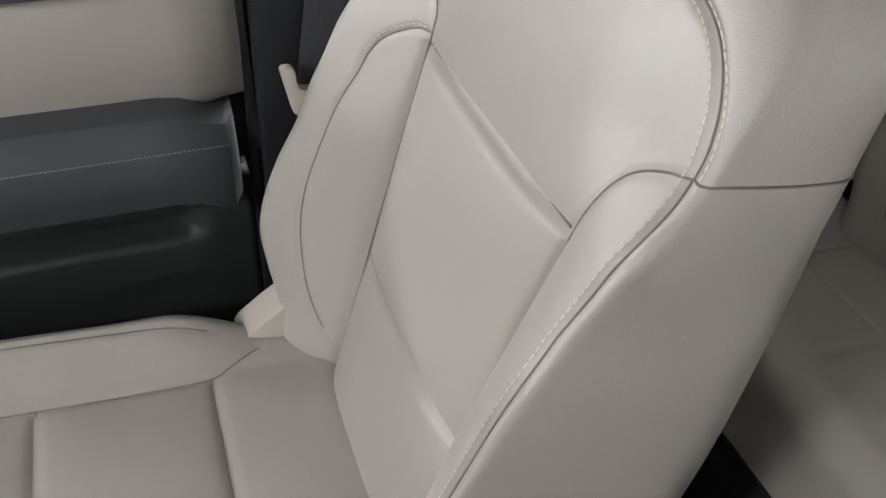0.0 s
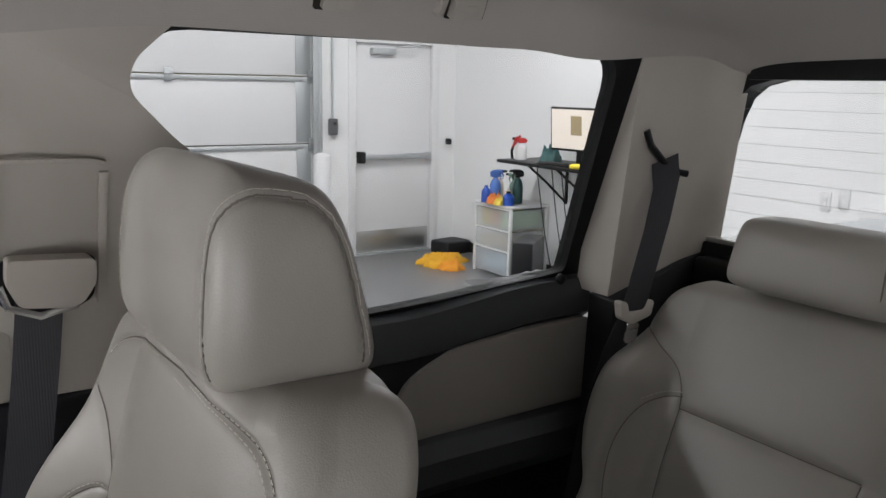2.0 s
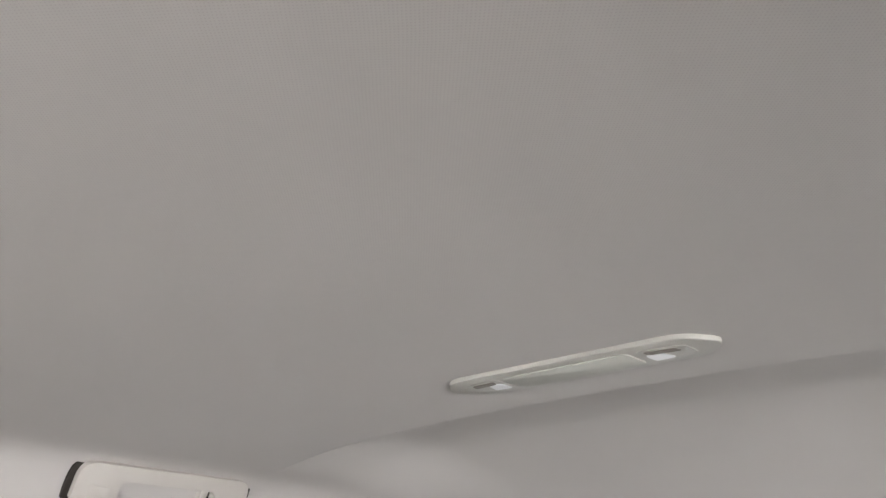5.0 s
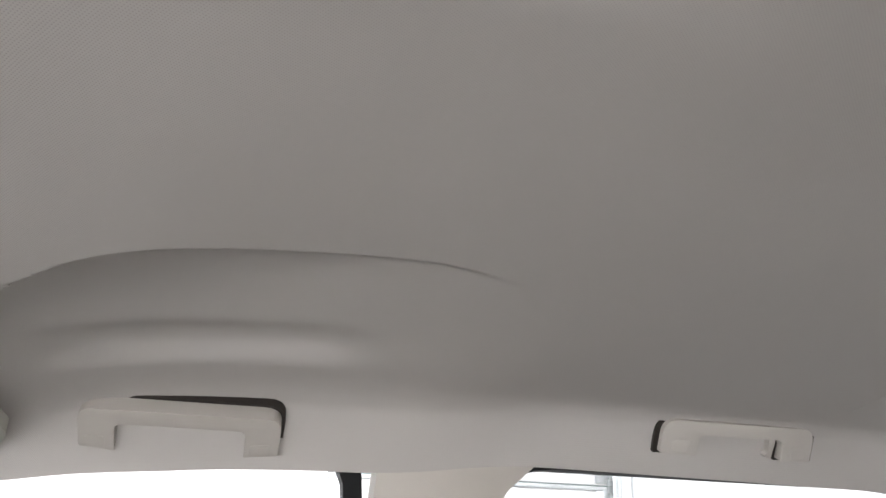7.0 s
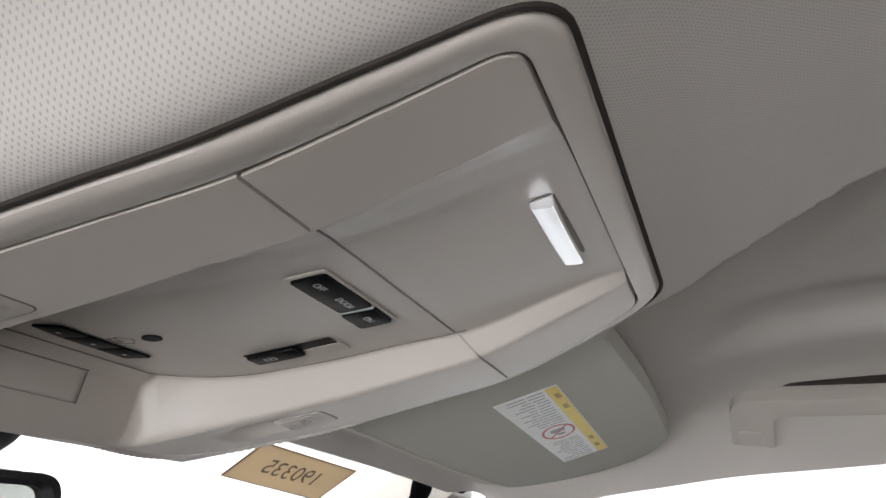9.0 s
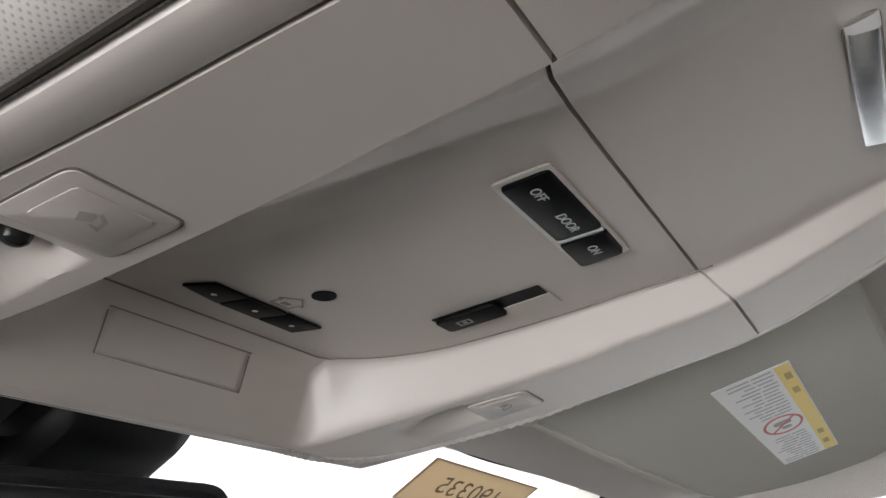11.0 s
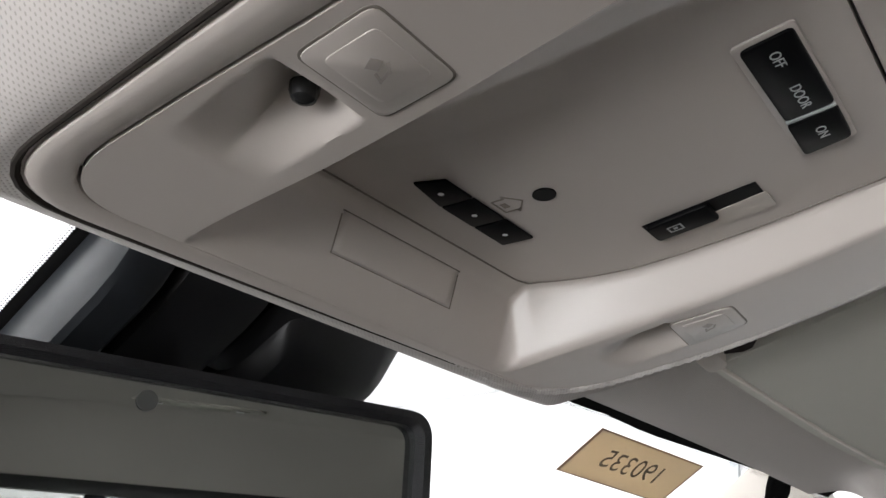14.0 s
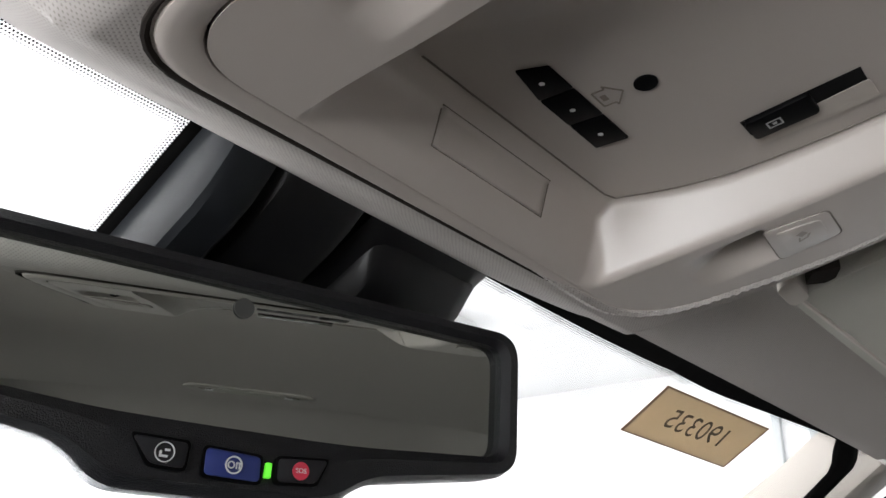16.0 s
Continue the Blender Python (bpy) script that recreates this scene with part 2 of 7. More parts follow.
def join(*bms):
    out = bmesh.new()
    for b in bms:
        me = bpy.data.meshes.new("t")
        b.to_mesh(me)
        b.free()
        out.from_mesh(me)
        bpy.data.meshes.remove(me)
    return out


def extrude(poly, axis_fn, depth, bevel=0.0, seg=2):
    """A plate: poly is a list of (a, b); axis_fn(a, b, d) gives the place, d from 0 to depth."""
    bm = bmesh.new()
    lo = [bm.verts.new(axis_fn(a, b, 0.0)) for a, b in poly]
    hi = [bm.verts.new(axis_fn(a, b, depth)) for a, b in poly]
    bm.faces.new(lo)
    bm.faces.new(list(reversed(hi)))
    for i in range(len(poly)):
        j = (i + 1) % len(poly)
        bm.faces.new((lo[j], lo[i], hi[i], hi[j]))
    bmesh.ops.recalc_face_normals(bm, faces=bm.faces)
    if bevel:
        bmesh.ops.bevel(bm, geom=list(bm.edges), offset=bevel, segments=seg, affect="EDGES", profile=0.5, clamp_overlap=True)
    return bm


def sheet(f, us, vs, thick=None):
    """A grid of places f(u, v). thick: a vector for the back side, which closes it."""
    bm = bmesh.new()
    rows = [[bm.verts.new(f(u, v)) for u in us] for v in vs]
    for a, b in zip(rows, rows[1:]):
        for i in range(len(us) - 1):
            bm.faces.new((a[i], a[i + 1], b[i + 1], b[i]))
    if thick is not None:
        back = [[bm.verts.new(c.co + Vector(thick)) for c in r] for r in rows]
        for a, b in zip(back, back[1:]):
            for i in range(len(us) - 1):
                bm.faces.new((a[i], b[i], b[i + 1], a[i + 1]))
        rim = [(rows[0], back[0]), ([r[-1] for r in rows], [r[-1] for r in back]), (rows[-1][::-1], back[-1][::-1]), ([r[0] for r in rows][::-1], [r[0] for r in back][::-1])]
        for a, b in rim:
            for i in range(len(a) - 1):
                bm.faces.new((a[i + 1], a[i], b[i], b[i + 1]))
    return bm


def loft(rings, caps=True):
    """A closed skin through rings of equal length."""
    bm = bmesh.new()
    vs = [[bm.verts.new(p) for p in r] for r in rings]
    n = len(rings[0])
    for a, b in zip(vs, vs[1:]):
        for i in range(n):
            j = (i + 1) % n
            bm.faces.new((a[i], a[j], b[j], b[i]))
    if caps:
        bm.faces.new(vs[0][::-1])
        bm.faces.new(vs[-1])
    bmesh.ops.recalc_face_normals(bm, faces=bm.faces)
    return bm


def tube(points, radius, n=8, flat=None, up=Vector((0, 0, 1))):
    """A round (or, with flat, a w x h oblong) bar along points."""
    pts = [Vector(p) for p in points]
    rings = []
    for i, p in enumerate(pts):
        d = (pts[min(i + 1, len(pts) - 1)] - pts[max(i - 1, 0)]).normalized()
        s = d.cross(up)
        s = s.normalized() if s.length > 1e-4 else Vector((1, 0, 0))
        u = s.cross(d).normalized()
        w, h = flat if flat else (radius, radius)
        ring = []
        for k in range(n):
            a = 2 * math.pi * k / n
            ca, sa = math.cos(a), math.sin(a)
            if flat:
                q = 0.35
                ca, sa = math.copysign(abs(ca) ** q, ca), math.copysign(abs(sa) ** q, sa)
            ring.append(p + s * (w * ca) + u * (h * sa))
        rings.append(ring)
    return loft(rings)


def rounded(w, h, r, n=5):
    """The outline of a w x h oblong round (0, 0) with corners of radius r."""
    pts = []
    for cx, cy, a0 in ((w / 2 - r, h / 2 - r, 0), (-w / 2 + r, h / 2 - r, 90), (-w / 2 + r, -h / 2 + r, 180), (w / 2 - r, -h / 2 + r, 270)):
        for k in range(n + 1):
            a = radians(a0 + 90 * k / n)
            pts.append((cx + r * math.cos(a), cy + r * math.sin(a)))
    return pts


def rounded_at(cx, cy, w, h, r):
    return [(cx + x, cy + y) for x, y in rounded(w, h, r, 4)]


def corners(poly, r, n=5):
    """A polygon with its corners rounded; r is one radius or one a corner."""
    out = []
    k = len(poly)
    for i in range(k):
        p, q, s = Vector(poly[i - 1]), Vector(poly[i]), Vector(poly[(i + 1) % k])
        rr = r[i] if isinstance(r, (list, tuple)) else r
        a, b = (p - q), (s - q)
        d = min(rr, a.length * 0.49, b.length * 0.49)
        a, b = q + a.normalized() * d, q + b.normalized() * d
        for j in range(n + 1):
            t = j / n
            out.append(tuple((1 - t) ** 2 * a + 2 * t * (1 - t) * q + t * t * b))
    return out


def span(a, b, n):
    return [a + (b - a) * i / (n - 1) for i in range(n)]


def words(text, size, material, parent, m, label="", extrude_by=0.0002):
    cu = bpy.data.curves.new("lettering", "FONT")
    cu.body, cu.size, cu.align_x, cu.align_y, cu.extrude = text, size, "CENTER", "CENTER", extrude_by
    ob = bpy.data.objects.new("t", cu)
    scene.collection.objects.link(ob)
    bpy.context.view_layer.update()
    me = bpy.data.meshes.new_from_object(ob.evaluated_get(bpy.context.evaluated_depsgraph_get()))
    bpy.data.objects.remove(ob)
    bpy.data.curves.remove(cu)
    return part("lettering", me, material, parent, label, m)


def facing(origin, x_axis, y_axis):
    """A pose whose x and y axes lie along the two ways given."""
    x = Vector(x_axis).normalized()
    z = x.cross(Vector(y_axis)).normalized()
    y = z.cross(x)
    m = Matrix((x, y, z)).transposed().to_4x4()
    m.translation = origin
    return m


# ---- the garage round the truck ----
GX, GXL, GY0, GY1, GZ = 6.86, -2.9, -4.97, 8.6, 3.65
EXIT = (-4.72, -3.82, 2.05)     # exit door: y from, y to, height
BAY = (-3.45, 1.6, 2.75)        # sectional door: y from, y to, height


def wall_with_holes(name, a0, a1, z1, holes, place):
    """A wall 0.2 m thick from a0 to a1 with oblong holes (from, to, bottom, top)."""
    bms = []
    cuts = sorted({a0, a1, *[h[0] for h in holes], *[h[1] for h in holes]})
    for p, q in zip(cuts, cuts[1:]):
        mid = (p + q) / 2
        gaps = sorted((h[2], h[3]) for h in holes if h[0] < mid < h[1])
        z = 0.0
        for g0, g1 in gaps + [(z1, z1)]:
            if g0 - z > 1e-4:
                bms.append(extrude([(p, z), (q, z), (q, g0), (p, g0)], place, 0.2))
            z = g1
    return solid(name, join(*bms), M_WALL, "white painted garage wall", "wall", kind="structure")


wall_with_holes("wall_east", GY0, GY1, GZ, [(EXIT[0], EXIT[1], 0, EXIT[2]), (BAY[0], BAY[1], 0, BAY[2])], lambda a, b, d: Vector((GX + d, a, b)))
wall_with_holes("wall_south", GXL - 0.2, GX + 0.2, GZ, [], lambda a, b, d: Vector((a, GY0 - d, b)))
wall_with_holes("wall_north", GXL - 0.2, GX + 0.2, GZ, [], lambda a, b, d: Vector((a, GY1 + d, b)))
# unseen wall, set close to the truck to suit the light inside
wall_with_holes("wall_west", GY0, GY1, GZ, [], lambda a, b, d: Vector((GXL - d, a, b)))
solid("floor", box(GXL - 0.2, GX + 0.6, GY0 - 0.2, GY1 + 0.2, -0.1, 0), M_FLOOR, "grey sealed concrete garage floor", "floor", kind="structure")
solid("ceiling", box(GXL - 0.2, GX + 0.2, GY0 - 0.2, GY1 + 0.2, GZ, GZ + 0.1), M_WALL, "white garage ceiling", "ceiling", kind="structure")
solid("baseboard", box(GXL, GX - 0.002, GY0 + 0.001, GY0 + 0.012, 0.001, 0.1, 0.003), M_DARK, "dark rubber skirting along the wall", "skirting", kind="structure")


# added so the front passenger window looks out on white; no such wall known
solid("wall_backdrop", box(2.90, 3.00, -0.42, GY1 - 0.002, 0.0, 2.4, 0.004), M_WALL, "white backdrop wall added beside the truck", "wall", kind="structure")


def steel_frame():
    t = thing("steel_frame", "galvanised steel door frame on the backdrop wall", "steel frame", at=(2.88, 1.2, 0))
    part("post", box(-0.012, 0.018, 0.03, 0.06, 0.0, 2.39, 0.003), M_GALV, t)
    part("post", box(-0.012, 0.018, -0.10, -0.07, 0.0, 2.39, 0.003), M_GALV, t)
    for z in (1.35, 2.02):
        part("crossbar", box(-0.012, 0.016, -0.75, -0.105, z - 0.02, z + 0.02, 0.003), M_GALV, t)


steel_frame()


def light_fitting(x, y):
    t = thing("ceiling_light", "white strip light fitting assumed on the garage ceiling", "light", "garage ceiling lights", at=(x, y, LAMP_Z))
    part("housing", box(-0.2, 0.2, -1.15, 1.15, -0.06, 0.1, 0.01), M_WHITE, t)
    return t


for lx, ly in LAMPS:
    light_fitting(lx, ly)


def exit_door():
    y0, y1, h = EXIT
    t = thing("door_1", "white steel exit door with a push bar and a steel kick plate", "door", kind="structure", at=(GX, (y0 + y1) / 2, 0))
    w = (y1 - y0) / 2
    part("door_leaf", box(0.03, 0.075, -w + 0.03, w - 0.03, 0.012, h - 0.03, 0.003), M_DOORPAINT, t)
    part("door_frame", join(box(-0.012, 0.1, -w - 0.05, -w + 0.028, 0, h + 0.05, 0.004), box(-0.012, 0.1, w - 0.028, w + 0.05, 0, h + 0.05, 0.004),
                            box(-0.012, 0.1, -w + 0.0285, w - 0.0285, h - 0.028, h + 0.05, 0.004)), M_DOORPAINT, t, "white steel frame")
    part("kick_plate", box(0.024, 0.0295, -w + 0.045, w - 0.045, 0.02, 0.235, 0.001), M_STEEL, t, "brushed steel kick plate")
    bar = part("push_bar", box(-0.045, 0.0, -w + 0.08, w - 0.1, 0.93, 0.98, 0.008), M_GALV, t, "silver push bar")
    part("end_cap", box(-0.055, 0.029, w - 0.11, w - 0.05, 0.90, 1.01, 0.008), M_DARK, bar, "dark latch end of the bar")
    part("bracket", box(-0.04, 0.029, -w + 0.05, -w + 0.09, 0.92, 0.99, 0.006), M_GALV, bar)
    part("door_closer", join(box(-0.03, 0.029, 0.0, 0.26, h - 0.13, h - 0.07, 0.006), tube([(-0.02, 0.0, h - 0.06), (-0.12, -0.18, h - 0.045), (0.0, -0.3, h - 0.03)], 0.009)), M_GALV, t, "silver door closer")
    part("threshold", box(-0.03, 0.12, -w + 0.03, w - 0.03, 0.0005, 0.011, 0.002), M_GALV, t)


def bay_door():
    y0, y1, h = BAY
    t = thing("door_2", "white sectional overhead garage door with steel hinges", "garage door", kind="structure", at=(GX + 0.08, (y0 + y1) / 2, 0))
    w = (y1 - y0) / 2
    zs = [0.0, 0.515, 1.09, 1.70, 2.24, h]
    for a, b in zip(zs, zs[1:]):
        p = part("door_panel", box(0.0, 0.05, -w + 0.005, w - 0.005, a + 0.006, b - 0.006, 0.006), M_DOORPAINT, t)
        part("stiffener", box(-0.022, -0.001, -w + 0.1, w - 0.1, b - 0.045, b - 0.012, 0.005), M_GALV, p, "galvanised stiffening rib")
        part("end_stile", box(-0.008, -0.001, -w + 0.03, -w + 0.17, a + 0.02, b - 0.02, 0.002), M_GALV, p, "galvanised end stile")
        for k in range(5):
            yy = -w + 0.02 + k * 1.288
            part("hinge", join(box(-0.035, -0.003, yy - 0.035, yy + 0.035, b - 0.06, b + 0.05, 0.006), tube([(-0.04, yy - 0.04, b), (-0.04, yy + 0.04, b)], 0.009)), M_GALV, p)
    part("track", join(box(-0.1, -0.03, -w - 0.05, -w - 0.01, 0.02, h + 0.3, 0.004), box(-0.1, -0.09, -w - 0.01, -w + 0.04, 0.02, h + 0.3, 0.003)), M_GALV, t, "galvanised steel door track")


exit_door()
bay_door()


def post_guard():
    t = thing("bollard", "white painted steel bollard beside the garage door", "bollard", at=(6.51, -3.34, 0))
    rings = []
    for z, r in ((0, 0.075), (0.02, 0.078), (0.98, 0.078), (1.015, 0.072), (1.035, 0.05), (1.042, 0.02)):
        rings.append([(r * math.cos(a), r * math.sin(a), z) for a in span(0, 2 * math.pi, 25)[:-1]])
    part("post", loft(rings), M_DOORPAINT, t)


post_guard()


def wall_box(y, z, w, h, mat, label, name="switch_box", conduit=True):
    t = thing(name, label, "switch", at=(GX - 0.001, y, z))
    part("cover", box(-0.06, 0, -w / 2, w / 2, -h / 2, h / 2, 0.006), mat, t)
    if conduit:
        part("conduit", tube([(-0.02, 0, h / 2), (-0.02, 0, 1.2), (-0.02, 0, GZ - z)], 0.011), M_GALV, t, "thin steel conduit")
        part("button", tube([(-0.062, 0, 0.03), (-0.07, 0, 0.03)], 0.014, 12), M_BLACK, t)


wall_box(-3.60, 1.25, 0.075, 0.15, M_TOWER, "dark grey door control box on the wall")
wall_box(-4.88, 1.09, 0.04, 0.06, M_DARK, "small dark push button on the wall", conduit=False)


def outlet(x, z):
    t = thing("wall_outlet", "white electric outlet on the garage wall", "outlet", "wall outlets", at=(x, GY0 + 0.001, z))
    part("plate", box(-0.036, 0.036, 0, 0.008, -0.058, 0.058, 0.003), M_WHITE, t)
    for dz in (-0.022, 0.022):
        part("socket", box(-0.016, 0.016, 0.0082, 0.011, dz - 0.015, dz + 0.015, 0.002), M_WHITE, t)


outlet(6.5, 0.45)


def bottle(x, y, z, r, h, body, cap, label, spray=False, turn=60):
    t = thing("spray_bottle" if spray else "bottle", label, "bottle")
    t.matrix_world = pose(x, y, z, 0, 0, turn)
    prof = ((0, 0.8), (0.01, 1.0), (0.62, 1.0), (0.78, 0.7), (0.86, 0.36), (0.9, 0.36))
    part("body", loft([[(r * k * math.cos(a), r * k * math.sin(a), h * f) for a in span(0, 2 * math.pi, 17)[:-1]] for f, k in prof]), body, t)
    if spray:
        part("trigger", extrude(corners([(-0.045, h * 0.90), (-0.050, h * 1.06), (-0.02, h * 1.14), (0.055, h * 1.14), (0.060, h * 1.05), (0.025, h * 1.02), (0.020, h * 0.86)], 0.008, 3), lambda a, b, d: Vector((a, d - 0.018, b)), 0.036, 0.004), cap, t)
        part("lever", tube([(0.034, 0, h * 1.03), (0.050, 0, h * 0.92), (0.040, 0, h * 0.80)], 0.008), cap, t)
        part("nozzle", tube([(0.056, 0, h * 1.095), (0.078, 0, h * 1.095)], 0.011, 10), M_DARK, t, "dark nozzle")
    else:
        part("cap", loft([[(r * 0.42 * math.cos(a), r * 0.42 * math.sin(a), h * f) for a in span(0, 2 * math.pi, 13)[:-1]] for f in (0.895, 1.0)]), cap, t)
    return t


M_BLUE = plain("blue_plastic", (0.02, 0.08, 0.42), 0.35, bump=0)
M_BLUE2 = plain("mid_blue_plastic", (0.07, 0.17, 0.50), 0.4, bump=0)
M_SAGE = plain("grey_green_plastic", (0.16, 0.25, 0.20), 0.4, bump=0)
M_ORANGE = plain("orange_plastic", (0.75, 0.20, 0.03), 0.4, bump=0)
M_YELLOW = plain("yellow_cloth", (0.80, 0.42, 0.03), 0.85, vary=0.25, scale=25, bump=0.5, depth=0.003)
M_TEAL = plain("dark_green_plastic", (0.03, 0.10, 0.10), 0.4, bump=0)
M_PINK = plain("pale_bottle", (0.75, 0.62, 0.52), 0.4, bump=0)
M_LIME = plain("green_packet", (0.30, 0.60, 0.25), 0.5, vary=0.2, scale=20, bump=0)
M_LEMON = plain("yellow_packet", (0.80, 0.62, 0.08), 0.5, vary=0.2, scale=20, bump=0)
M_RED = plain("red_plastic", (0.55, 0.03, 0.03), 0.4, bump=0)
M_TUB = plain("clear_drawer", (0.80, 0.83, 0.86), 0.3, vary=0.05, scale=14, bump=0)
tub = M_TUB.node_tree
tub_clear, tub_mix = tub.nodes.new("ShaderNodeBsdfTransparent"), tub.nodes.new("ShaderNodeMixShader")
tub_mix.inputs[0].default_value = 0.30
tub.links.new(tub_clear.outputs[0], tub_mix.inputs[1])
tub.links.new(tub.nodes["Principled BSDF"].outputs[0], tub_mix.inputs[2])
tub.links.new(tub_mix.outputs[0], tub.nodes["Material Output"].inputs[0])
M_PACK = plain("pale_blue_packs", (0.35, 0.55, 0.70), 0.5, vary=0.5, scale=25, bump=0)
M_PACK2 = plain("mixed_packs", (0.65, 0.5, 0.25), 0.5, vary=0.6, scale=30, bump=0)
M_SCREEN = glow("lit_screen", (0.78, 0.70, 0.62), 0.75)


def crumpled(name, label, at, rx, ry, h, mat, seed, cat):
    rng = random.Random(seed)
    off = Vector((rng.random() * 50, rng.random() * 50, 0))

    def f(u, v):
        r = math.hypot(u, v)
        edge = 1 - 0.55 * noise.noise(Vector((u * 2.3, v * 2.3, 3)) + off)
        x, y = u * rx * edge, v * ry * edge
        z = max(0.0, 1 - r * r) ** 0.5 * h * (0.55 + 0.9 * abs(noise.noise(Vector((u * 4.6, v * 4.6, 0)) + off))) + 0.004
        return (x, y, z)
    bm = bmesh.new()
    n, rings = 40, 14
    rows = []
    for i in range(1, rings + 1):
        rows.append([bm.verts.new(f(i / rings * math.cos(2 * math.pi * k / n), i / rings * math.sin(2 * math.pi * k / n))) for k in range(n)])
    c = bm.verts.new(f(0, 0))
    for k in range(n):
        bm.faces.new((c, rows[0][k], rows[0][(k + 1) % n]))
    for a, b in zip(rows, rows[1:]):
        for k in range(n):
            bm.faces.new((a[k], b[k], b[(k + 1) % n], a[(k + 1) % n]))
    base = [bm.verts.new((v.co.x, v.co.y, 0)) for v in rows[-1]]
    for k in range(n):
        bm.faces.new((rows[-1][k], base[k], base[(k + 1) % n], rows[-1][(k + 1) % n]))
    bm.faces.new(base[::-1])
    ob = solid(name, bm, mat, label, cat)
    ob.location = at
    return ob


def drawer_cart():
    x0, x1, y0, y1 = 5.34, 5.85, -4.95, -4.55
    t = thing("drawer_cart", "white frame cart with three translucent plastic drawers", "drawers", at=((x0 + x1) / 2, (y0 + y1) / 2, 0))
    w, d = (x1 - x0) / 2, (y1 - y0) / 2
    for sx in (-1, 1):
        for sy in (-1, 1):
            part("post", box(sx * w - 0.014, sx * w + 0.014, sy * d - 0.014, sy * d + 0.014, 0.0, 0.615, 0.004), M_WHITE, t)
    part("top", box(-w - 0.015, w + 0.015, -d - 0.015, d + 0.015, 0.615, 0.640, 0.008), M_WHITE, t)
    for i, (a, b, fill) in enumerate(((0.02, 0.225, M_PACK), (0.245, 0.405, M_PACK2), (0.425, 0.595, M_PACK2))):
        dr = part("drawer", join(box(-w + 0.02, w - 0.02, d - 0.02, d + 0.012, a, b, 0.01), box(-w + 0.02, w - 0.02, -d + 0.02, d - 0.022, a, a + 0.01, 0.002),
                                 box(-w + 0.018, -w + 0.024, -d + 0.02, d - 0.022, a + 0.0105, b, 0.001), box(w - 0.024, w - 0.018, -d + 0.02, d - 0.022, a + 0.0105, b, 0.001)), M_TUB, t, "translucent drawer")
        if i < 2:
            part("contents", box(-w + 0.03, w - 0.03, -d + 0.03, d - 0.03, a + 0.011, b - 0.05 - 0.02 * i, 0.03, 3), fill, dr, "packets seen through the drawer")
        else:
            for x0c, x1c, h, mc, lab in ((-w + 0.03, -0.06, 0.15, M_LIME, "green packet"), (-0.055, 0.06, 0.13, M_ORANGE, "orange packet"), (0.065, w - 0.03, 0.16, M_LEMON, "yellow packet")):
                part("contents", box(x0c, x1c, -d + 0.03, d - 0.03, a + 0.011, a + h, 0.025, 3), mc, dr, lab)
        part("rail", box(-w - 0.005, w + 0.005, d - 0.005, d + 0.014, b + 0.003, b + 0.018, 0.003), M_WHITE, dr)


drawer_cart()
for bx, by, br, bh, bm_, cm_, sp, turn, lab in (
        (5.76, -4.72, 0.050, 0.24, M_PINK, M_BLUE2, True, 215, "pale spray bottle with a blue trigger on the cart"),
        (5.64, -4.60, 0.050, 0.25, M_BLUE2, M_BLUE2, True, 240, "mid-blue spray bottle on the drawer cart"),
        (5.50, -4.74, 0.045, 0.26, M_TEAL, M_DARK, True, 70, "dark green spray bottle on the drawer cart"),
        (5.60, -4.78, 0.050, 0.22, M_SAGE, M_SAGE, True, 40, "grey-green spray bottle on the drawer cart"),
        (5.68, -4.53, 0.042, 0.15, M_BLUE, M_BLUE, False, 0, "small blue bottle on the drawer cart"),
        (5.42, -4.58, 0.050, 0.12, M_BLUE, M_DARK, False, 0, "squat blue tub on the drawer cart"),
        (5.48, -4.62, 0.040, 0.15, M_PINK, M_WHITE, False, 0, "pale bottle on the drawer cart")):
    bottle(bx, by, 0.6405, br, bh, bm_, cm_, lab, sp, turn)
crumpled("cloth_heap", "orange cloth lying on the drawer cart", (5.57, -4.55, 0.6405), 0.075, 0.07, 0.10, M_ORANGE, 5, "cloth")
crumpled("cloth_heap", "pale yellow cloth lying on the drawer cart", (5.47, -4.53, 0.6405), 0.05, 0.05, 0.07, M_LEMON, 6, "cloth")


def wall_desk():
    x0, x1, yf, z = 3.95, 5.46, -4.47, 1.03
    t = thing("wall_desk", "black wall-mounted shelf desk on steel brackets", "desk", at=((x0 + x1) / 2, GY0, z))
    w = (x1 - x0) / 2
    part("desk_top", box(-w, w, 0.001, yf - GY0, -0.015, 0.012, 0.004), M_BLACK, t)
    for bx in (-w + 0.22, 0.05, w - 0.35):
        part("bracket", join(box(bx - 0.012, bx + 0.012, 0.001, 0.02, -0.36, -0.016, 0.003), tube([(bx, 0.02, -0.34), (bx, 0.24, -0.16), (bx, 0.43, -0.02)], 0.011)), M_BLACK, t, "black steel bracket")


wall_desk()


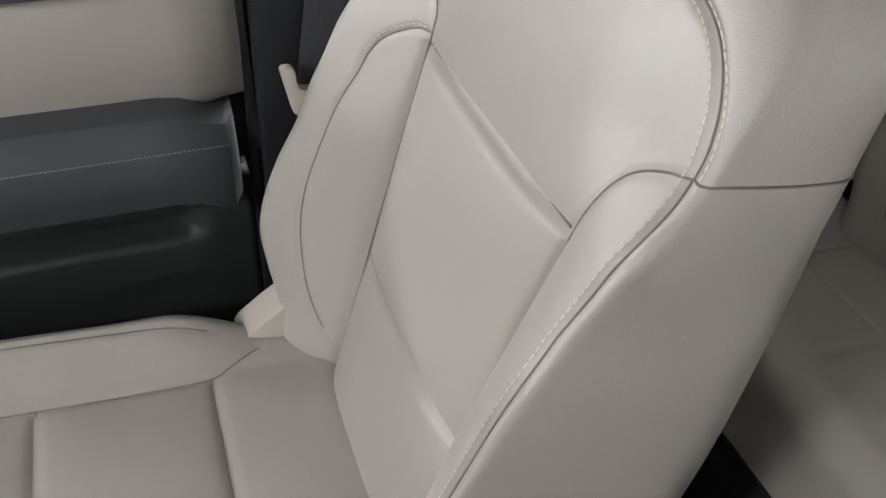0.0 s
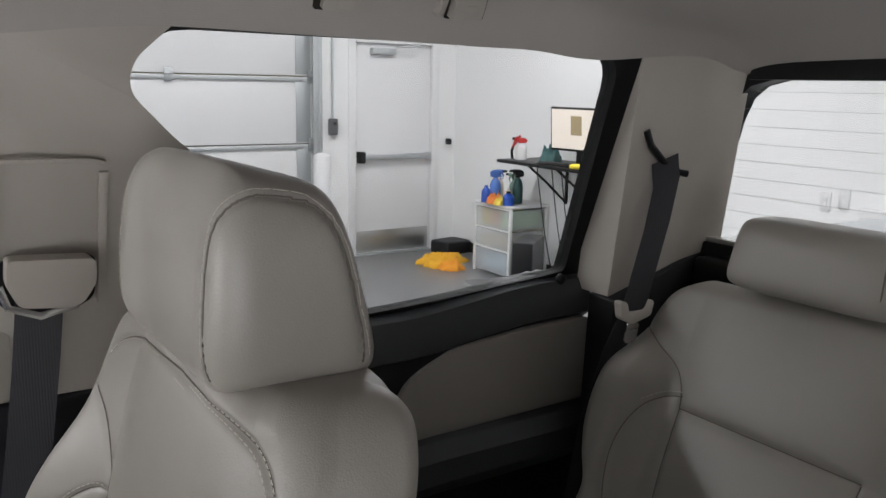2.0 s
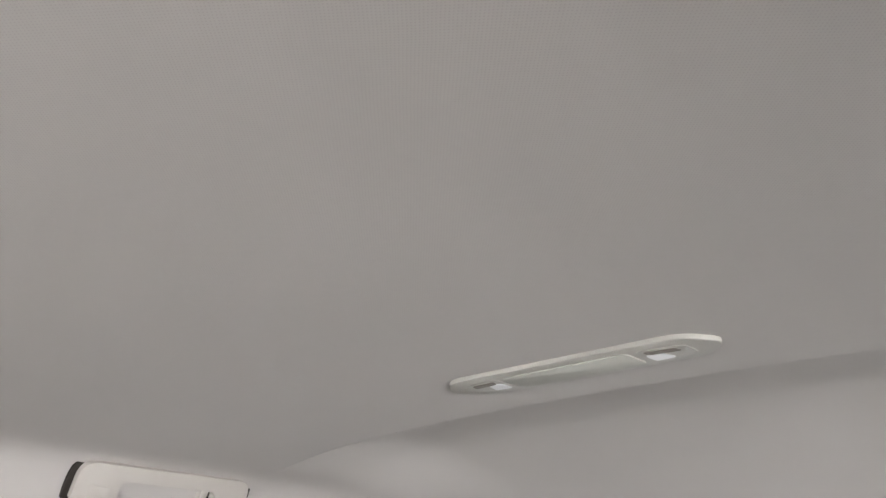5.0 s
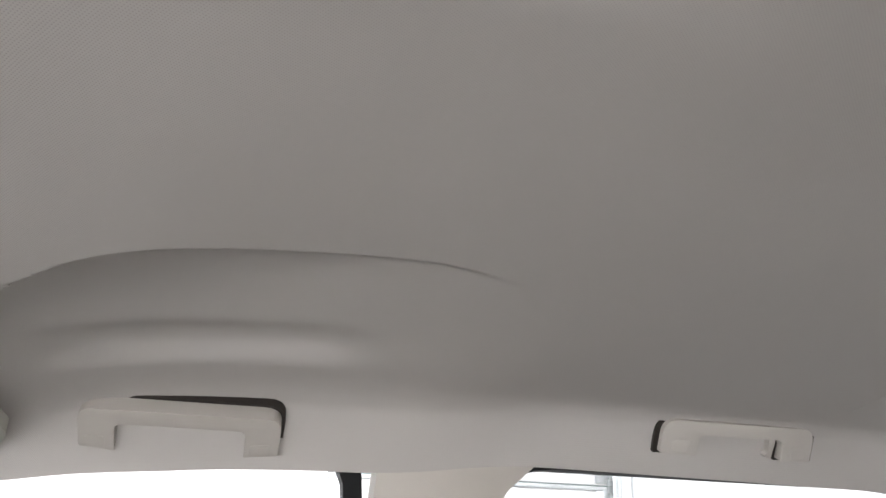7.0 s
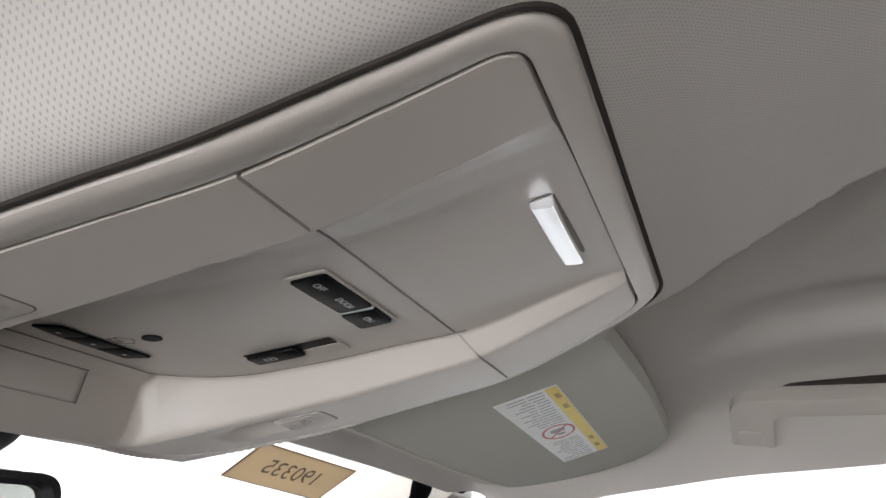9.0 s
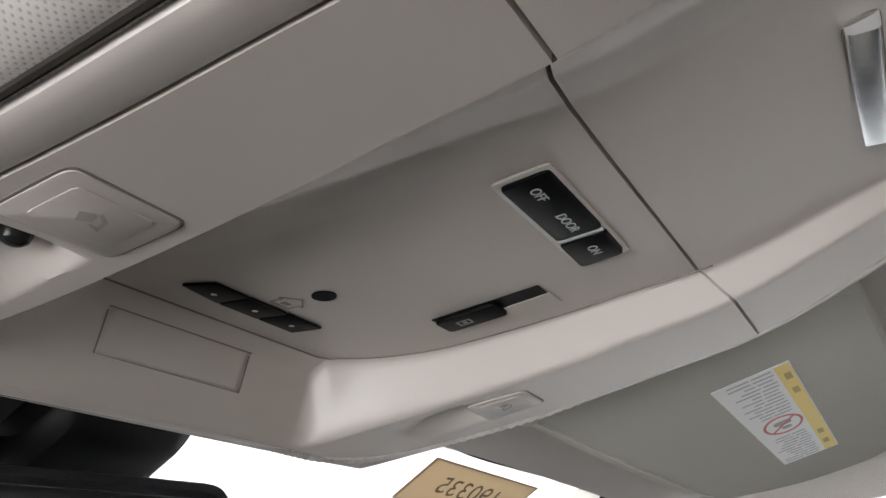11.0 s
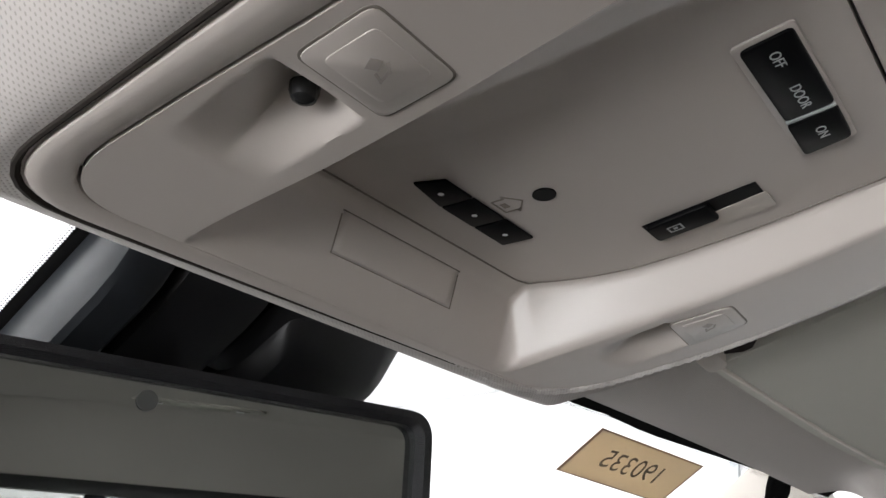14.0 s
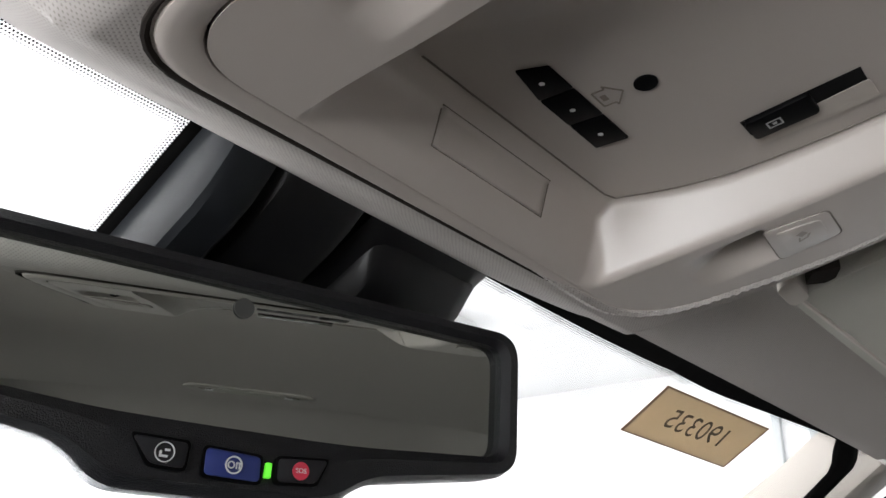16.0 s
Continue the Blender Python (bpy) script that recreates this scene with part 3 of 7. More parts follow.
def monitor():
    t = thing("computer_monitor", "black computer monitor showing a pale page", "monitor", at=(4.72, -4.72, 1.0425))
    r = pose(0, 0, 0, -4, 0, 8)
    part("bezel", box(-0.265, 0.265, -0.02, 0.02, 0.11, 0.455, 0.006, m=r), M_BLACK, t)
    part("screen", box(-0.25, 0.25, 0.0215, 0.024, 0.13, 0.44, 0.0, m=r), M_SCREEN, t, "pale lit screen")
    part("picture", box(-0.06, 0.05, 0.0245, 0.0255, 0.24, 0.39, 0.0, m=r), plain("tan_picture", (0.45, 0.35, 0.2), 0.5, bump=0), t, "tan block on the page")
    part("neck", box(-0.03, 0.03, -0.03, -0.005, 0.01, 0.2, 0.005), M_BLACK, t)
    part("stand", box(-0.12, 0.12, -0.09, 0.09, 0, 0.012, 0.004), M_BLACK, t)


monitor()


def loose(name, label, cat, bm, mat, at, rz=0):
    ob = solid(name, bm, mat, label, cat)
    ob.matrix_world = pose(*at, 0, 0, rz)
    return ob


kb = thing("keyboard", "black keyboard lying on the wall desk", "keyboard", at=(4.75, -4.56, 1.0425))
part("tray", box(-0.21, 0.21, -0.06, 0.06, 0, 0.014, 0.004), M_BLACK, kb)
for r in range(4):
    part("key_row", box(-0.2, 0.2, -0.05 + r * 0.026, -0.03 + r * 0.026, 0.0142, 0.022, 0.002), M_DARK, kb)
bottle(5.32, -4.62, 1.0425, 0.05, 0.16, M_WHITE, M_RED, "white spray bottle with a red trigger on the desk", True)
crumpled("cloth_heap", "dark green cloth behind the keyboard on the desk", (5.08, -4.74, 1.0425), 0.09, 0.09, 0.13, M_TEAL, 11, "cloth")
pl = thing("pliers", "red-handled pliers propped on the wall desk", "tool", at=(5.36, -4.56, 1.0425))
part("jaws", tube([(0.0, 0, 0.01), (0.0, 0.01, 0.07), (-0.03, 0.02, 0.11)], 0.012, 8), M_DARK, pl, "dark steel jaws")
for da in (0.0, 0.035):
    part("grip", tube([(-0.03, 0.02, 0.11), (-0.09, 0.04, 0.15 + da), (-0.16, 0.05, 0.17 + da)], 0.010, 8), M_RED, pl, "red grip")
bottle(4.30, -4.60, 1.0425, 0.035, 0.12, M_WHITE, M_WHITE, "white tub on the wall desk")
bottle(4.20, -4.66, 1.0425, 0.035, 0.15, M_WHITE, M_WHITE, "white bottle on the wall desk")
loose("glove", "yellow cloth glove lying on the desk", "glove", box(-0.09, 0.09, -0.05, 0.05, 0, 0.035, 0.016, 3), plain("bright_yellow", (0.8, 0.65, 0.05), 0.8, bump=0.4), (4.47, -4.54, 1.0425), 20)


def cable(points, label):
    ob = solid("cable", tube(points, 0.005, 6), M_BLACK, label, "cable")
    return ob


def sag(a, b, drop, n=14):
    a, b = Vector(a), Vector(b)
    return [a.lerp(b, i / (n - 1)) - Vector((0, 0, drop * 4 * (i / (n - 1)) * (1 - i / (n - 1)))) for i in range(n)]


cable(sag((5.25, -4.9, 1.0), (4.95, -4.88, 0.03), 0.12), "black cable hanging below the wall desk")
cable(sag((5.10, -4.88, 1.0), (4.72, -4.8, 0.33), 0.25), "black cable hanging from desk to computer")
cable(sag((5.40, -4.86, 1.0), (5.12, -4.87, 0.02), 0.1), "black cable hanging behind the cart")


def tower(x, y, rz, w, d, h, mat, label):
    t = thing("computer_tower", label, "computer")
    t.matrix_world = pose(x, y, 0, 0, 0, rz)
    part("case", box(-w / 2, w / 2, -d / 2, d / 2, 0.015, h, 0.006), mat, t)
    part("front_panel", box(-w / 2 + 0.006, w / 2 - 0.006, d / 2 + 0.0005, d / 2 + 0.014, 0.02, h - 0.006, 0.006), M_BLACK, t)
    for sx in (-1, 1):
        part("foot", box(sx * w * 0.35 - 0.02, sx * w * 0.35 + 0.02, -d / 2 + 0.02, d / 2 - 0.02, 0, 0.0148, 0.003), M_RUBBER, t)


tower(5.12, -4.58, 38, 0.18, 0.42, 0.40, M_TOWER, "dark grey computer tower standing on the floor")
tower(4.76, -4.45, 30, 0.36, 0.38, 0.17, plain("light_grey_case", (0.33, 0.33, 0.34), 0.5), "low grey printer-like box on the floor")


crumpled("cloth_heap", "crumpled yellow cloths on the garage floor", (6.17, -4.40, 0), 0.15, 0.24, 0.12, M_YELLOW, 3, "cloth")
crumpled("cloth_heap", "crumpled orange cloth on the garage floor", (5.95, -4.36, 0), 0.11, 0.11, 0.09, plain("amber_cloth", (0.80, 0.32, 0.03), 0.85, vary=0.25, scale=25, bump=0.5, depth=0.003), 8, "cloth")
loose("parts_bin", "low dark plastic bin on the garage floor", "bin", box(-0.13, 0.13, -0.16, 0.16, 0, 0.13, 0.02, 3), M_DARK, (6.6, -4.78, 0), 10)


# ---- truck bed seen through the back window ----
def bed_cover():
    t = thing("truck_bed", "truck bed with a grey folding vinyl cover", "truck bed", at=(0, -2.5, 1.0))
    ys = [-1.62, -2.0, -3.05, -3.72]
    for a, b in zip(ys, ys[1:]):
        part("cover_panel", box(-0.745, 0.745, b + 2.5 + 0.006, a + 2.5 - 0.006, 0.305, 0.335, 0.006), M_TONNEAU, t, "grey vinyl panel")
    for a in ys[1:3]:
        part("hinge_strip", box(-0.745, 0.745, a + 2.5 - 0.005, a + 2.5 + 0.005, 0.308, 0.328), M_BLACK, t, "black hinge strip")
    for s in (-1, 1):
        part("bed_side", box(s * 0.86 - 0.1, s * 0.86 + 0.1, -1.25, 0.9, -0.45, 0.325, 0.02), plain("silver_paint", (0.42, 0.43, 0.44), 0.3, 0.3, bump=0), t)
    part("tailgate", box(-0.74, 0.74, -1.27, -1.21, -0.45, 0.3, 0.01), M_DARK, t)
    part("chassis", join(*[box(sx - 0.05, sx + 0.05, -1.2, 0.9, -0.72, -0.501) for sx in (-0.45, 0.45)]), M_DARK, t, "dark frame rails")
    for sx in (-0.75, 0.75):
        part("tyre", tube([(sx - 0.13, -0.4, -0.62), (sx - 0.1, -0.4, -0.62), (sx + 0.1, -0.4, -0.62), (sx + 0.13, -0.4, -0.62)], 0.38, 32), M_RUBBER, t, "black tyre")
    part("bed_floor", box(-0.75, 0.75, -1.2, 0.9, -0.5, -0.45), M_DARK, t)


bed_cover()


def wall_vent():
    t = thing("wall_vent", "pale grey louvred vent on the garage wall", "vent", at=(1.431, GY0 + 0.001, 1.445))
    pale = plain("pale_grey_paint", (0.62, 0.62, 0.64), 0.5, bump=0)
    part("frame", join(box(-0.256, 0.256, 0, 0.02, 0.095, 0.11, 0.003), box(-0.256, 0.256, 0, 0.02, -0.11, -0.095, 0.003), box(-0.256, -0.241, 0, 0.02, -0.0945, 0.0945, 0.003), box(0.241, 0.256, 0, 0.02, -0.0945, 0.0945, 0.003)), pale, t)
    for k in range(9):
        part("slat", box(-0.2405, 0.2405, -0.004, 0.004, -0.011, 0.011, m=pose(0, 0.010, -0.084 + k * 0.021, 35)), pale, t)


wall_vent()
solid("wall_pier", box(1.96, 2.16, GY0 + 0.001, GY0 + 0.13, 0.0, GZ - 0.002, 0.004), plain("pale_blue_paint", (0.66, 0.68, 0.72), 0.55, vary=0.02, bump=0.05), "pale painted pier on the garage wall", "pier", kind="structure")
outlet(2.61, 1.02)
outlet(2.73, 0.99)
box_1 = solid("junction_box", box(-0.09, 0.09, 0, 0.09, -0.07, 0.07, 0.012), M_WHITE, "white junction box on the garage wall", "junction box")
box_1.location = (2.37, GY0 + 0.001, 0.92)


def wall_tap(x, z):
    t = thing("wall_tap", "small steel water tap on the garage wall", "tap", at=(x, GY0 + 0.001, z))
    part("pipe", tube([(0, 0, 0.02), (0, 0.05, 0.02), (0, 0.08, 0.01), (0, 0.09, -0.04)], 0.012, 8), M_GALV, t)
    part("handle", tube([(-0.05, 0.05, 0.06), (0.0, 0.05, 0.055), (0.05, 0.05, 0.06)], 0.009, 8), M_DARK, t, "dark tap handle")
    part("flange", tube([(0, 0.0, 0.02), (0, 0.006, 0.02)], 0.035, 16, up=Vector((1, 0, 0))), M_GALV, t)
    part("supply_pipe", tube([(-0.06, 0.02, -0.02), (-0.07, 0.02, -0.2), (-0.12, 0.02, -0.22)], 0.008, 8), M_GALV, t)


wall_tap(3.60, 0.95)


# never in view; added to keep floor bounce ahead of the truck off the lining
def truck_body():
    t = thing("pickup_truck", "unseen silver truck hood and front body ahead of the windshield", "truck body", at=(0, 2.2, 0.38))
    silver = plain("silver_body_paint", (0.42, 0.43, 0.44), 0.3, 0.3, bump=0)
    rows = [[(x, y, 0.79 + 0.05 * (1 - (x / 0.9) ** 2) - 0.10 * smooth(y, 0.2, 0.72) - 0.04 * smooth(abs(x), 0.6, 0.93)) for x in span(-0.93, 0.93, 25)] for y in span(-0.83, 0.72, 20)]
    bm = bmesh.new()
    vs = [[bm.verts.new(p) for p in row] for row in rows]
    for a, b in zip(vs, vs[1:]):
        for k in range(24):
            bm.faces.new((a[k], a[k + 1], b[k + 1], b[k]))
    rim = [e for e in bm.edges if len(e.link_faces) == 1]
    for v in [g for g in bmesh.ops.extrude_edge_only(bm, edges=rim)["geom"] if isinstance(g, bmesh.types.BMVert)]:
        v.co.z = 0.05
    bmesh.ops.recalc_face_normals(bm, faces=bm.faces)
    part("hood", bm, silver, t)
    part("grille", box(-0.7, 0.7, 0.721, 0.76, 0.25, 0.66, 0.02), M_BLACK, t)
    for sx in (-0.80, 0.80):
        part("tyre", tube([(sx - 0.13, -0.05, 0.0), (sx - 0.1, -0.05, 0.0), (sx + 0.1, -0.05, 0.0), (sx + 0.13, -0.05, 0.0)], 0.38, 32), M_RUBBER, t, "black tyre")


truck_body()



# ---- the cab: shell, roof lining, pillars, glass ----
def side_x(z):
    """The inner face of the cab's side at height z."""
    return 0.825 - 0.36 * (z - 1.285) if z > 1.285 else 0.825


def side_plate(poly, s, inset=0.0, depth=0.03, bevel=0.0, seg=2):
    """A plate that follows the cab's side; poly in (y, z), s is 1 on the passenger's side."""
    return extrude(poly, lambda a, b, d: Vector((s * (side_x(b) - inset + d), a, b)), depth, bevel, seg)


RIM_Y = [0.10, 0.13, 0.17, 0.21, 0.25, 0.30, 0.35, 0.41, 0.43]
RIM_Z = [1.722, 1.708, 1.690, 1.6745, 1.6655, 1.6545, 1.644, 1.632, 1.629]


def rim_z(y):
    return spline(y, RIM_Y, RIM_Z)


SPINE_Y = [-1.46, -1.30, -1.0, -0.85, -0.5, -0.3, -0.15, 0.0, 0.13, 0.21, 0.30, 0.41, 0.445, 0.478]
SPINE_Z = [1.682, 1.748, 1.788, 1.792, 1.797, 1.799, 1.788, 1.753, 1.716, 1.687, 1.667, 1.646, 1.650, 1.668]
POCKET_Y = [-0.3, -0.15, 0.0, 0.1, 0.2, 0.33, 0.42, 0.478]
POCKET_Z = [1.799, 1.798, 1.790, 1.774, 1.742, 1.697, 1.682, 1.684]
WIDE_Y = [-0.34, -0.25, -0.20, -0.11, -0.05, 0.0, 0.035, 0.095, 0.14, 0.2, 0.3, 0.478]
WIDE_W = [0.24, 0.182, 0.160, 0.127, 0.097, 0.080, 0.084, 0.130, 0.156, 0.168, 0.175, 0.175]
LEFT_Y = [-0.34, -0.24, -0.175, -0.065, 0.012, 0.04, 0.066, 0.10, 0.13, 0.16, 0.30, 0.478]
LEFT_W = [0.140, 0.144, 0.153, 0.172, 0.180, 0.178, 0.171, 0.154, 0.145, 0.147, 0.150, 0.152]
DROP_X = [0.0, 0.30, 0.42, 0.52, 0.58, 0.62, 0.645, 0.662, 0.668]
DROP_Z = [0.0, 0.0, 0.004, 0.012, 0.021, 0.037, 0.060, 0.082, 0.094]


BACK_X = [0.0, 0.40, 0.56, 0.61, 0.635, 0.650, 0.660, 0.668]
BACK_Z = [0.0, 0.0, 0.004, 0.010, 0.022, 0.042, 0.068, 0.089]


def over_doors(y):
    """1 above the rear doors, where the lining stays level further out."""
    return smooth(-y, 0.28, 0.50) * (1 - smooth(-y, 0.93, 1.12))


def liner_z(x, y):
    ax = abs(x)
    z = spline(y, SPINE_Y, SPINE_Z)
    if y > -0.34:
        w = spline(y, WIDE_Y, WIDE_W)
        p = spline(y, POCKET_Y, POCKET_Z)
        if x > 0:
            z = lerp(z, p, smooth(ax, w - 0.001, w + 0.016))
        else:
            w = spline(y, LEFT_Y, LEFT_W)
            z = lerp(z, p, smooth(ax, w - 0.010, w + 0.060))
    step_y = -0.757 - 0.30 * ax * ax
    z += (0.034 * smooth(-y, -step_y, -step_y + 0.005) + 0.006 * smooth(-y, -step_y, -step_y + 0.22)) * (1 - smooth(ax, 0.42, 0.58)) * (1 - smooth(-y, 0.95, 1.40))
    # head room hollow above the grab handles
    z += 0.015 * smooth(y, -0.22, -0.12) * (1 - smooth(y, 0.06, 0.16)) * smooth(ax, 0.36, 0.45) * (1 - smooth(ax, 0.468, 0.52))
    z += 0.034 * (1 - smooth(ax, 0.105, 0.130)) * smooth(y, 0.140, 0.165) * (1 - smooth(y, 0.400, 0.412))
    # the cloth rolls down to the console's edge
    half = spline(y, [0.12, 0.20, 0.29, 0.35, 0.42], [0.1225, 0.1375, 0.1395, 0.1425, 0.1455]) if x < 0 else spline(y, [0.12, 0.20, 0.29, 0.35, 0.42], [0.129, 0.1425, 0.152, 0.1515, 0.143])
    away = max(ax - half, 0.127 - y, y - 0.41)
    if 0.08 < y < 0.44 and away < 0.03:
        z = lerp(min(z, rim_z(y) + 0.0020) if away > -0.012 else z, z, smooth(away, 0.003, 0.030))
    front = smooth(y, 0.0, 0.45)
    d = (lerp(spline(min(ax, 0.668), DROP_X, DROP_Z), spline(min(ax, 0.668), BACK_X, BACK_Z), over_doors(y)) + 0.016 * smooth(ax, 0.615, 0.668) * smooth(y, -0.45, -0.20)) * (1 - 0.55 * front - 0.33 * smooth(y, 0.38, 0.47))
    rear = 1 - smooth(y, -1.46, -1.0)
    d *= 1 - 0.75 * rear
    z -= d
    lip = 1.6758 - 0.0268 * x * x - 0.0518 * x ** 4
    return lerp(z, lip, smooth(y, 0.36, 0.478) * smooth(x, 0.15, 0.26))


def headliner():
    xs = sorted(set(np.round(np.concatenate([np.linspace(-0.668, 0.668, 130), np.linspace(-0.26, 0.26, 90), np.linspace(0.07, 0.26, 90), np.linspace(-0.21, -0.115, 60), np.linspace(0.58, 0.668, 30)]), 4)))
    ys = sorted(set(np.round(np.concatenate([np.linspace(-1.46, 0.478, 150), np.linspace(-0.875, -0.75, 70), np.linspace(-0.3, 0.478, 110)]), 4)))
    bm = sheet(lambda x, y: (x, y - (0.012 * smooth(-x, 0.3, 0.68) if x < 0 else smooth(x, 0.1, 0.2) * (0.0046 + 0.1093 * x * x - 0.0077 * x ** 4)) * smooth(y, 0.3, 0.478), liner_z(x, y)), xs, ys)
    rim = [e for e in bm.edges if len(e.link_faces) == 1]
    ret = bmesh.ops.extrude_edge_only(bm, edges=rim)
    for v in [g for g in ret["geom"] if isinstance(g, bmesh.types.BMVert)]:
        v.co.z += 0.035
    bmesh.ops.reverse_faces(bm, faces=bm.faces)
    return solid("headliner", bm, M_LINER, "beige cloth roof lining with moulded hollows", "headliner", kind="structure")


headliner()
solid("roof", join(box(-0.76, 0.76, -1.52, 0.47, 1.845, 1.87), box(-0.76, 0.76, -1.52, -1.47, 1.70, 1.844), box(0.726, 0.76, -1.469, 0.44, 1.712, 1.844), box(-0.76, -0.726, -1.469, 0.44, 1.712, 1.844),
                   box(-0.725, 0.725, 0.44, 0.47, 1.712, 1.844)), M_DARK, "cab roof panel above the lining", "roof", kind="structure")
solid("cab_floor", box(-0.86, 0.86, -1.5, 1.35, 0.52, 0.55), M_CARPET, "black carpeted cab floor", "floor", kind="structure")
solid("firewall", box(-0.86, 0.86, 1.30, 1.36, 0.551, 1.22), M_DARK, "dark dash wall below the windshield", "wall", kind="structure")
solid("cab_back_wall", join(box(-0.86, 0.86, -1.5, -1.44, 0.551, 1.375)), M_BLACK, "black trim wall below the back window", "wall", kind="structure")

# out of view, added to stop light rising through the windshield
dash = [(1.299, 1.150), (0.98, 1.165), (0.78, 1.150), (0.70, 1.110), (0.69, 1.02), (0.75, 0.90), (0.86, 0.78), (1.299, 0.76)]
solid("dashboard", extrude(corners(dash, 0.03), lambda a, b, d: Vector((-0.80 + d, a, b)), 1.60), M_DARK_SOFT, "unseen charcoal dashboard below the windshield", "dashboard", kind="structure")

FRONT_WIN = corners([(-0.215, 1.267), (-0.205, 1.722), (0.10, 1.698), (0.36, 1.640), (0.80, 1.34), (0.86, 1.245)], [0.01, 0.07, 0.05, 0.06, 0.03, 0.01])


def rail_trim(s):
    """Lining edge along the door openings, and the windshield pillar."""
    t = thing("pillar_trim", "beige plastic trim of the windshield pillar", "pillar trim", kind="structure")
    pts = [(0.720, 0.440, 1.682), (0.735, 0.51, 1.636), (0.752, 0.66, 1.545), (0.772, 0.86, 1.42), (0.80, 1.10, 1.275), (0.82, 1.25, 1.20)]
    part("trim", tube([(s * x, y, z) for x, y, z in pts], 0.03, 14, (0.028, 0.036)), M_TRIM, t)
    part("seal", tube([(s * (x + 0.03), y + 0.008, z + 0.002) for x, y, z in pts], 0.012, 8), M_RUBBER, t, "black rubber edge")


rail_trim(1)
rail_trim(-1)


def b_pillar(s):
    t = thing("center_pillar", "center pillar with beige upper and charcoal lower trim", "pillar", kind="structure")
    upper = corners([(-0.222, 1.276), (-0.228, 1.50), (-0.245, 1.712), (-0.455, 1.712), (-0.412, 1.672), (-0.4035, 1.638), (-0.455, 1.580), (-0.495, 1.553), (-0.412, 1.549),
                     (-0.393, 1.515), (-0.399, 1.395), (-0.43, 1.380), (-0.43, 1.276)], [0.006, 0.02, 0.01, 0.01, 0.03, 0.03, 0.03, 0.02, 0.02, 0.02, 0.03, 0.02, 0.006])
    part("upper_trim", extrude(upper, lambda a, b, d: Vector((s * (side_x(b) - 0.055 * (1 - smooth(b, 1.56, 1.69)) + d), a, b)), 0.05, 0.008, 3), M_TRIM, t)
    for line in (((-0.262, 1.382), (-0.263, 1.45), (-0.264, 1.52), (-0.266, 1.558)), ((-0.374, 1.395), (-0.3735, 1.45), (-0.373, 1.52), (-0.373, 1.552)), ((-0.232, 1.566), (-0.30, 1.566), (-0.36, 1.565), (-0.373, 1.562))):
        part("rib", tube([(s * (side_x(z) - 0.0535), y, z) for y, z in line], 0.005, 10, (0.0050, 0.0026)), M_TRIM, t)
    part("step", side_plate(corners([(-0.226, 1.278), (-0.228, 1.376), (-0.262, 1.374), (-0.275, 1.366), (-0.278, 1.278)], 0.004), s, 0.0575, 0.01, 0.002, 2), M_TRIM, t)
    low = corners([(-0.200, 0.56), (-0.208, 1.274), (-0.43, 1.274), (-0.43, 0.56)], 0.01)
    part("lower_trim", side_plate(low, s, 0.062, 0.05, 0.014, 3), M_DARK, t, "charcoal lower trim")
    part("door_seal", tube([(s * (side_x(z) - 0.03), y, z) for y, z in ((-0.196, 0.6), (-0.200, 1.0), (-0.204, 1.28), (-0.214, 1.45), (-0.224, 1.60), (-0.230, 1.65))], 0.009, 8), M_RUBBER, t, "black rubber seal")
    return t


b_pillar(1)
b_pillar(-1)


def belt_strap(points, width, name, parent, across):
    """A strap along points; across is the way of its width."""
    w = Vector(across).normalized() * width / 2
    pts = [Vector(p) for p in points]
    bm = bmesh.new()
    rows = []
    for i, p in enumerate(pts):
        d = (pts[min(i + 1, len(pts) - 1)] - pts[max(i - 1, 0)]).normalized()
        nrm = d.cross(w).normalized() * 0.0009
        rows.append([bm.verts.new(p + w * k + nrm) for k in span(-1, 1, 9)] + [bm.verts.new(p + w * k - nrm) for k in span(1, -1, 9)])
    for a, b in zip(rows, rows[1:]):
        for i in range(18):
            j = (i + 1) % 18
            bm.faces.new((a[i], a[j], b[j], b[i]))
    bmesh.ops.recalc_face_normals(bm, faces=bm.faces)
    return part(name, bm, M_BELT, parent)


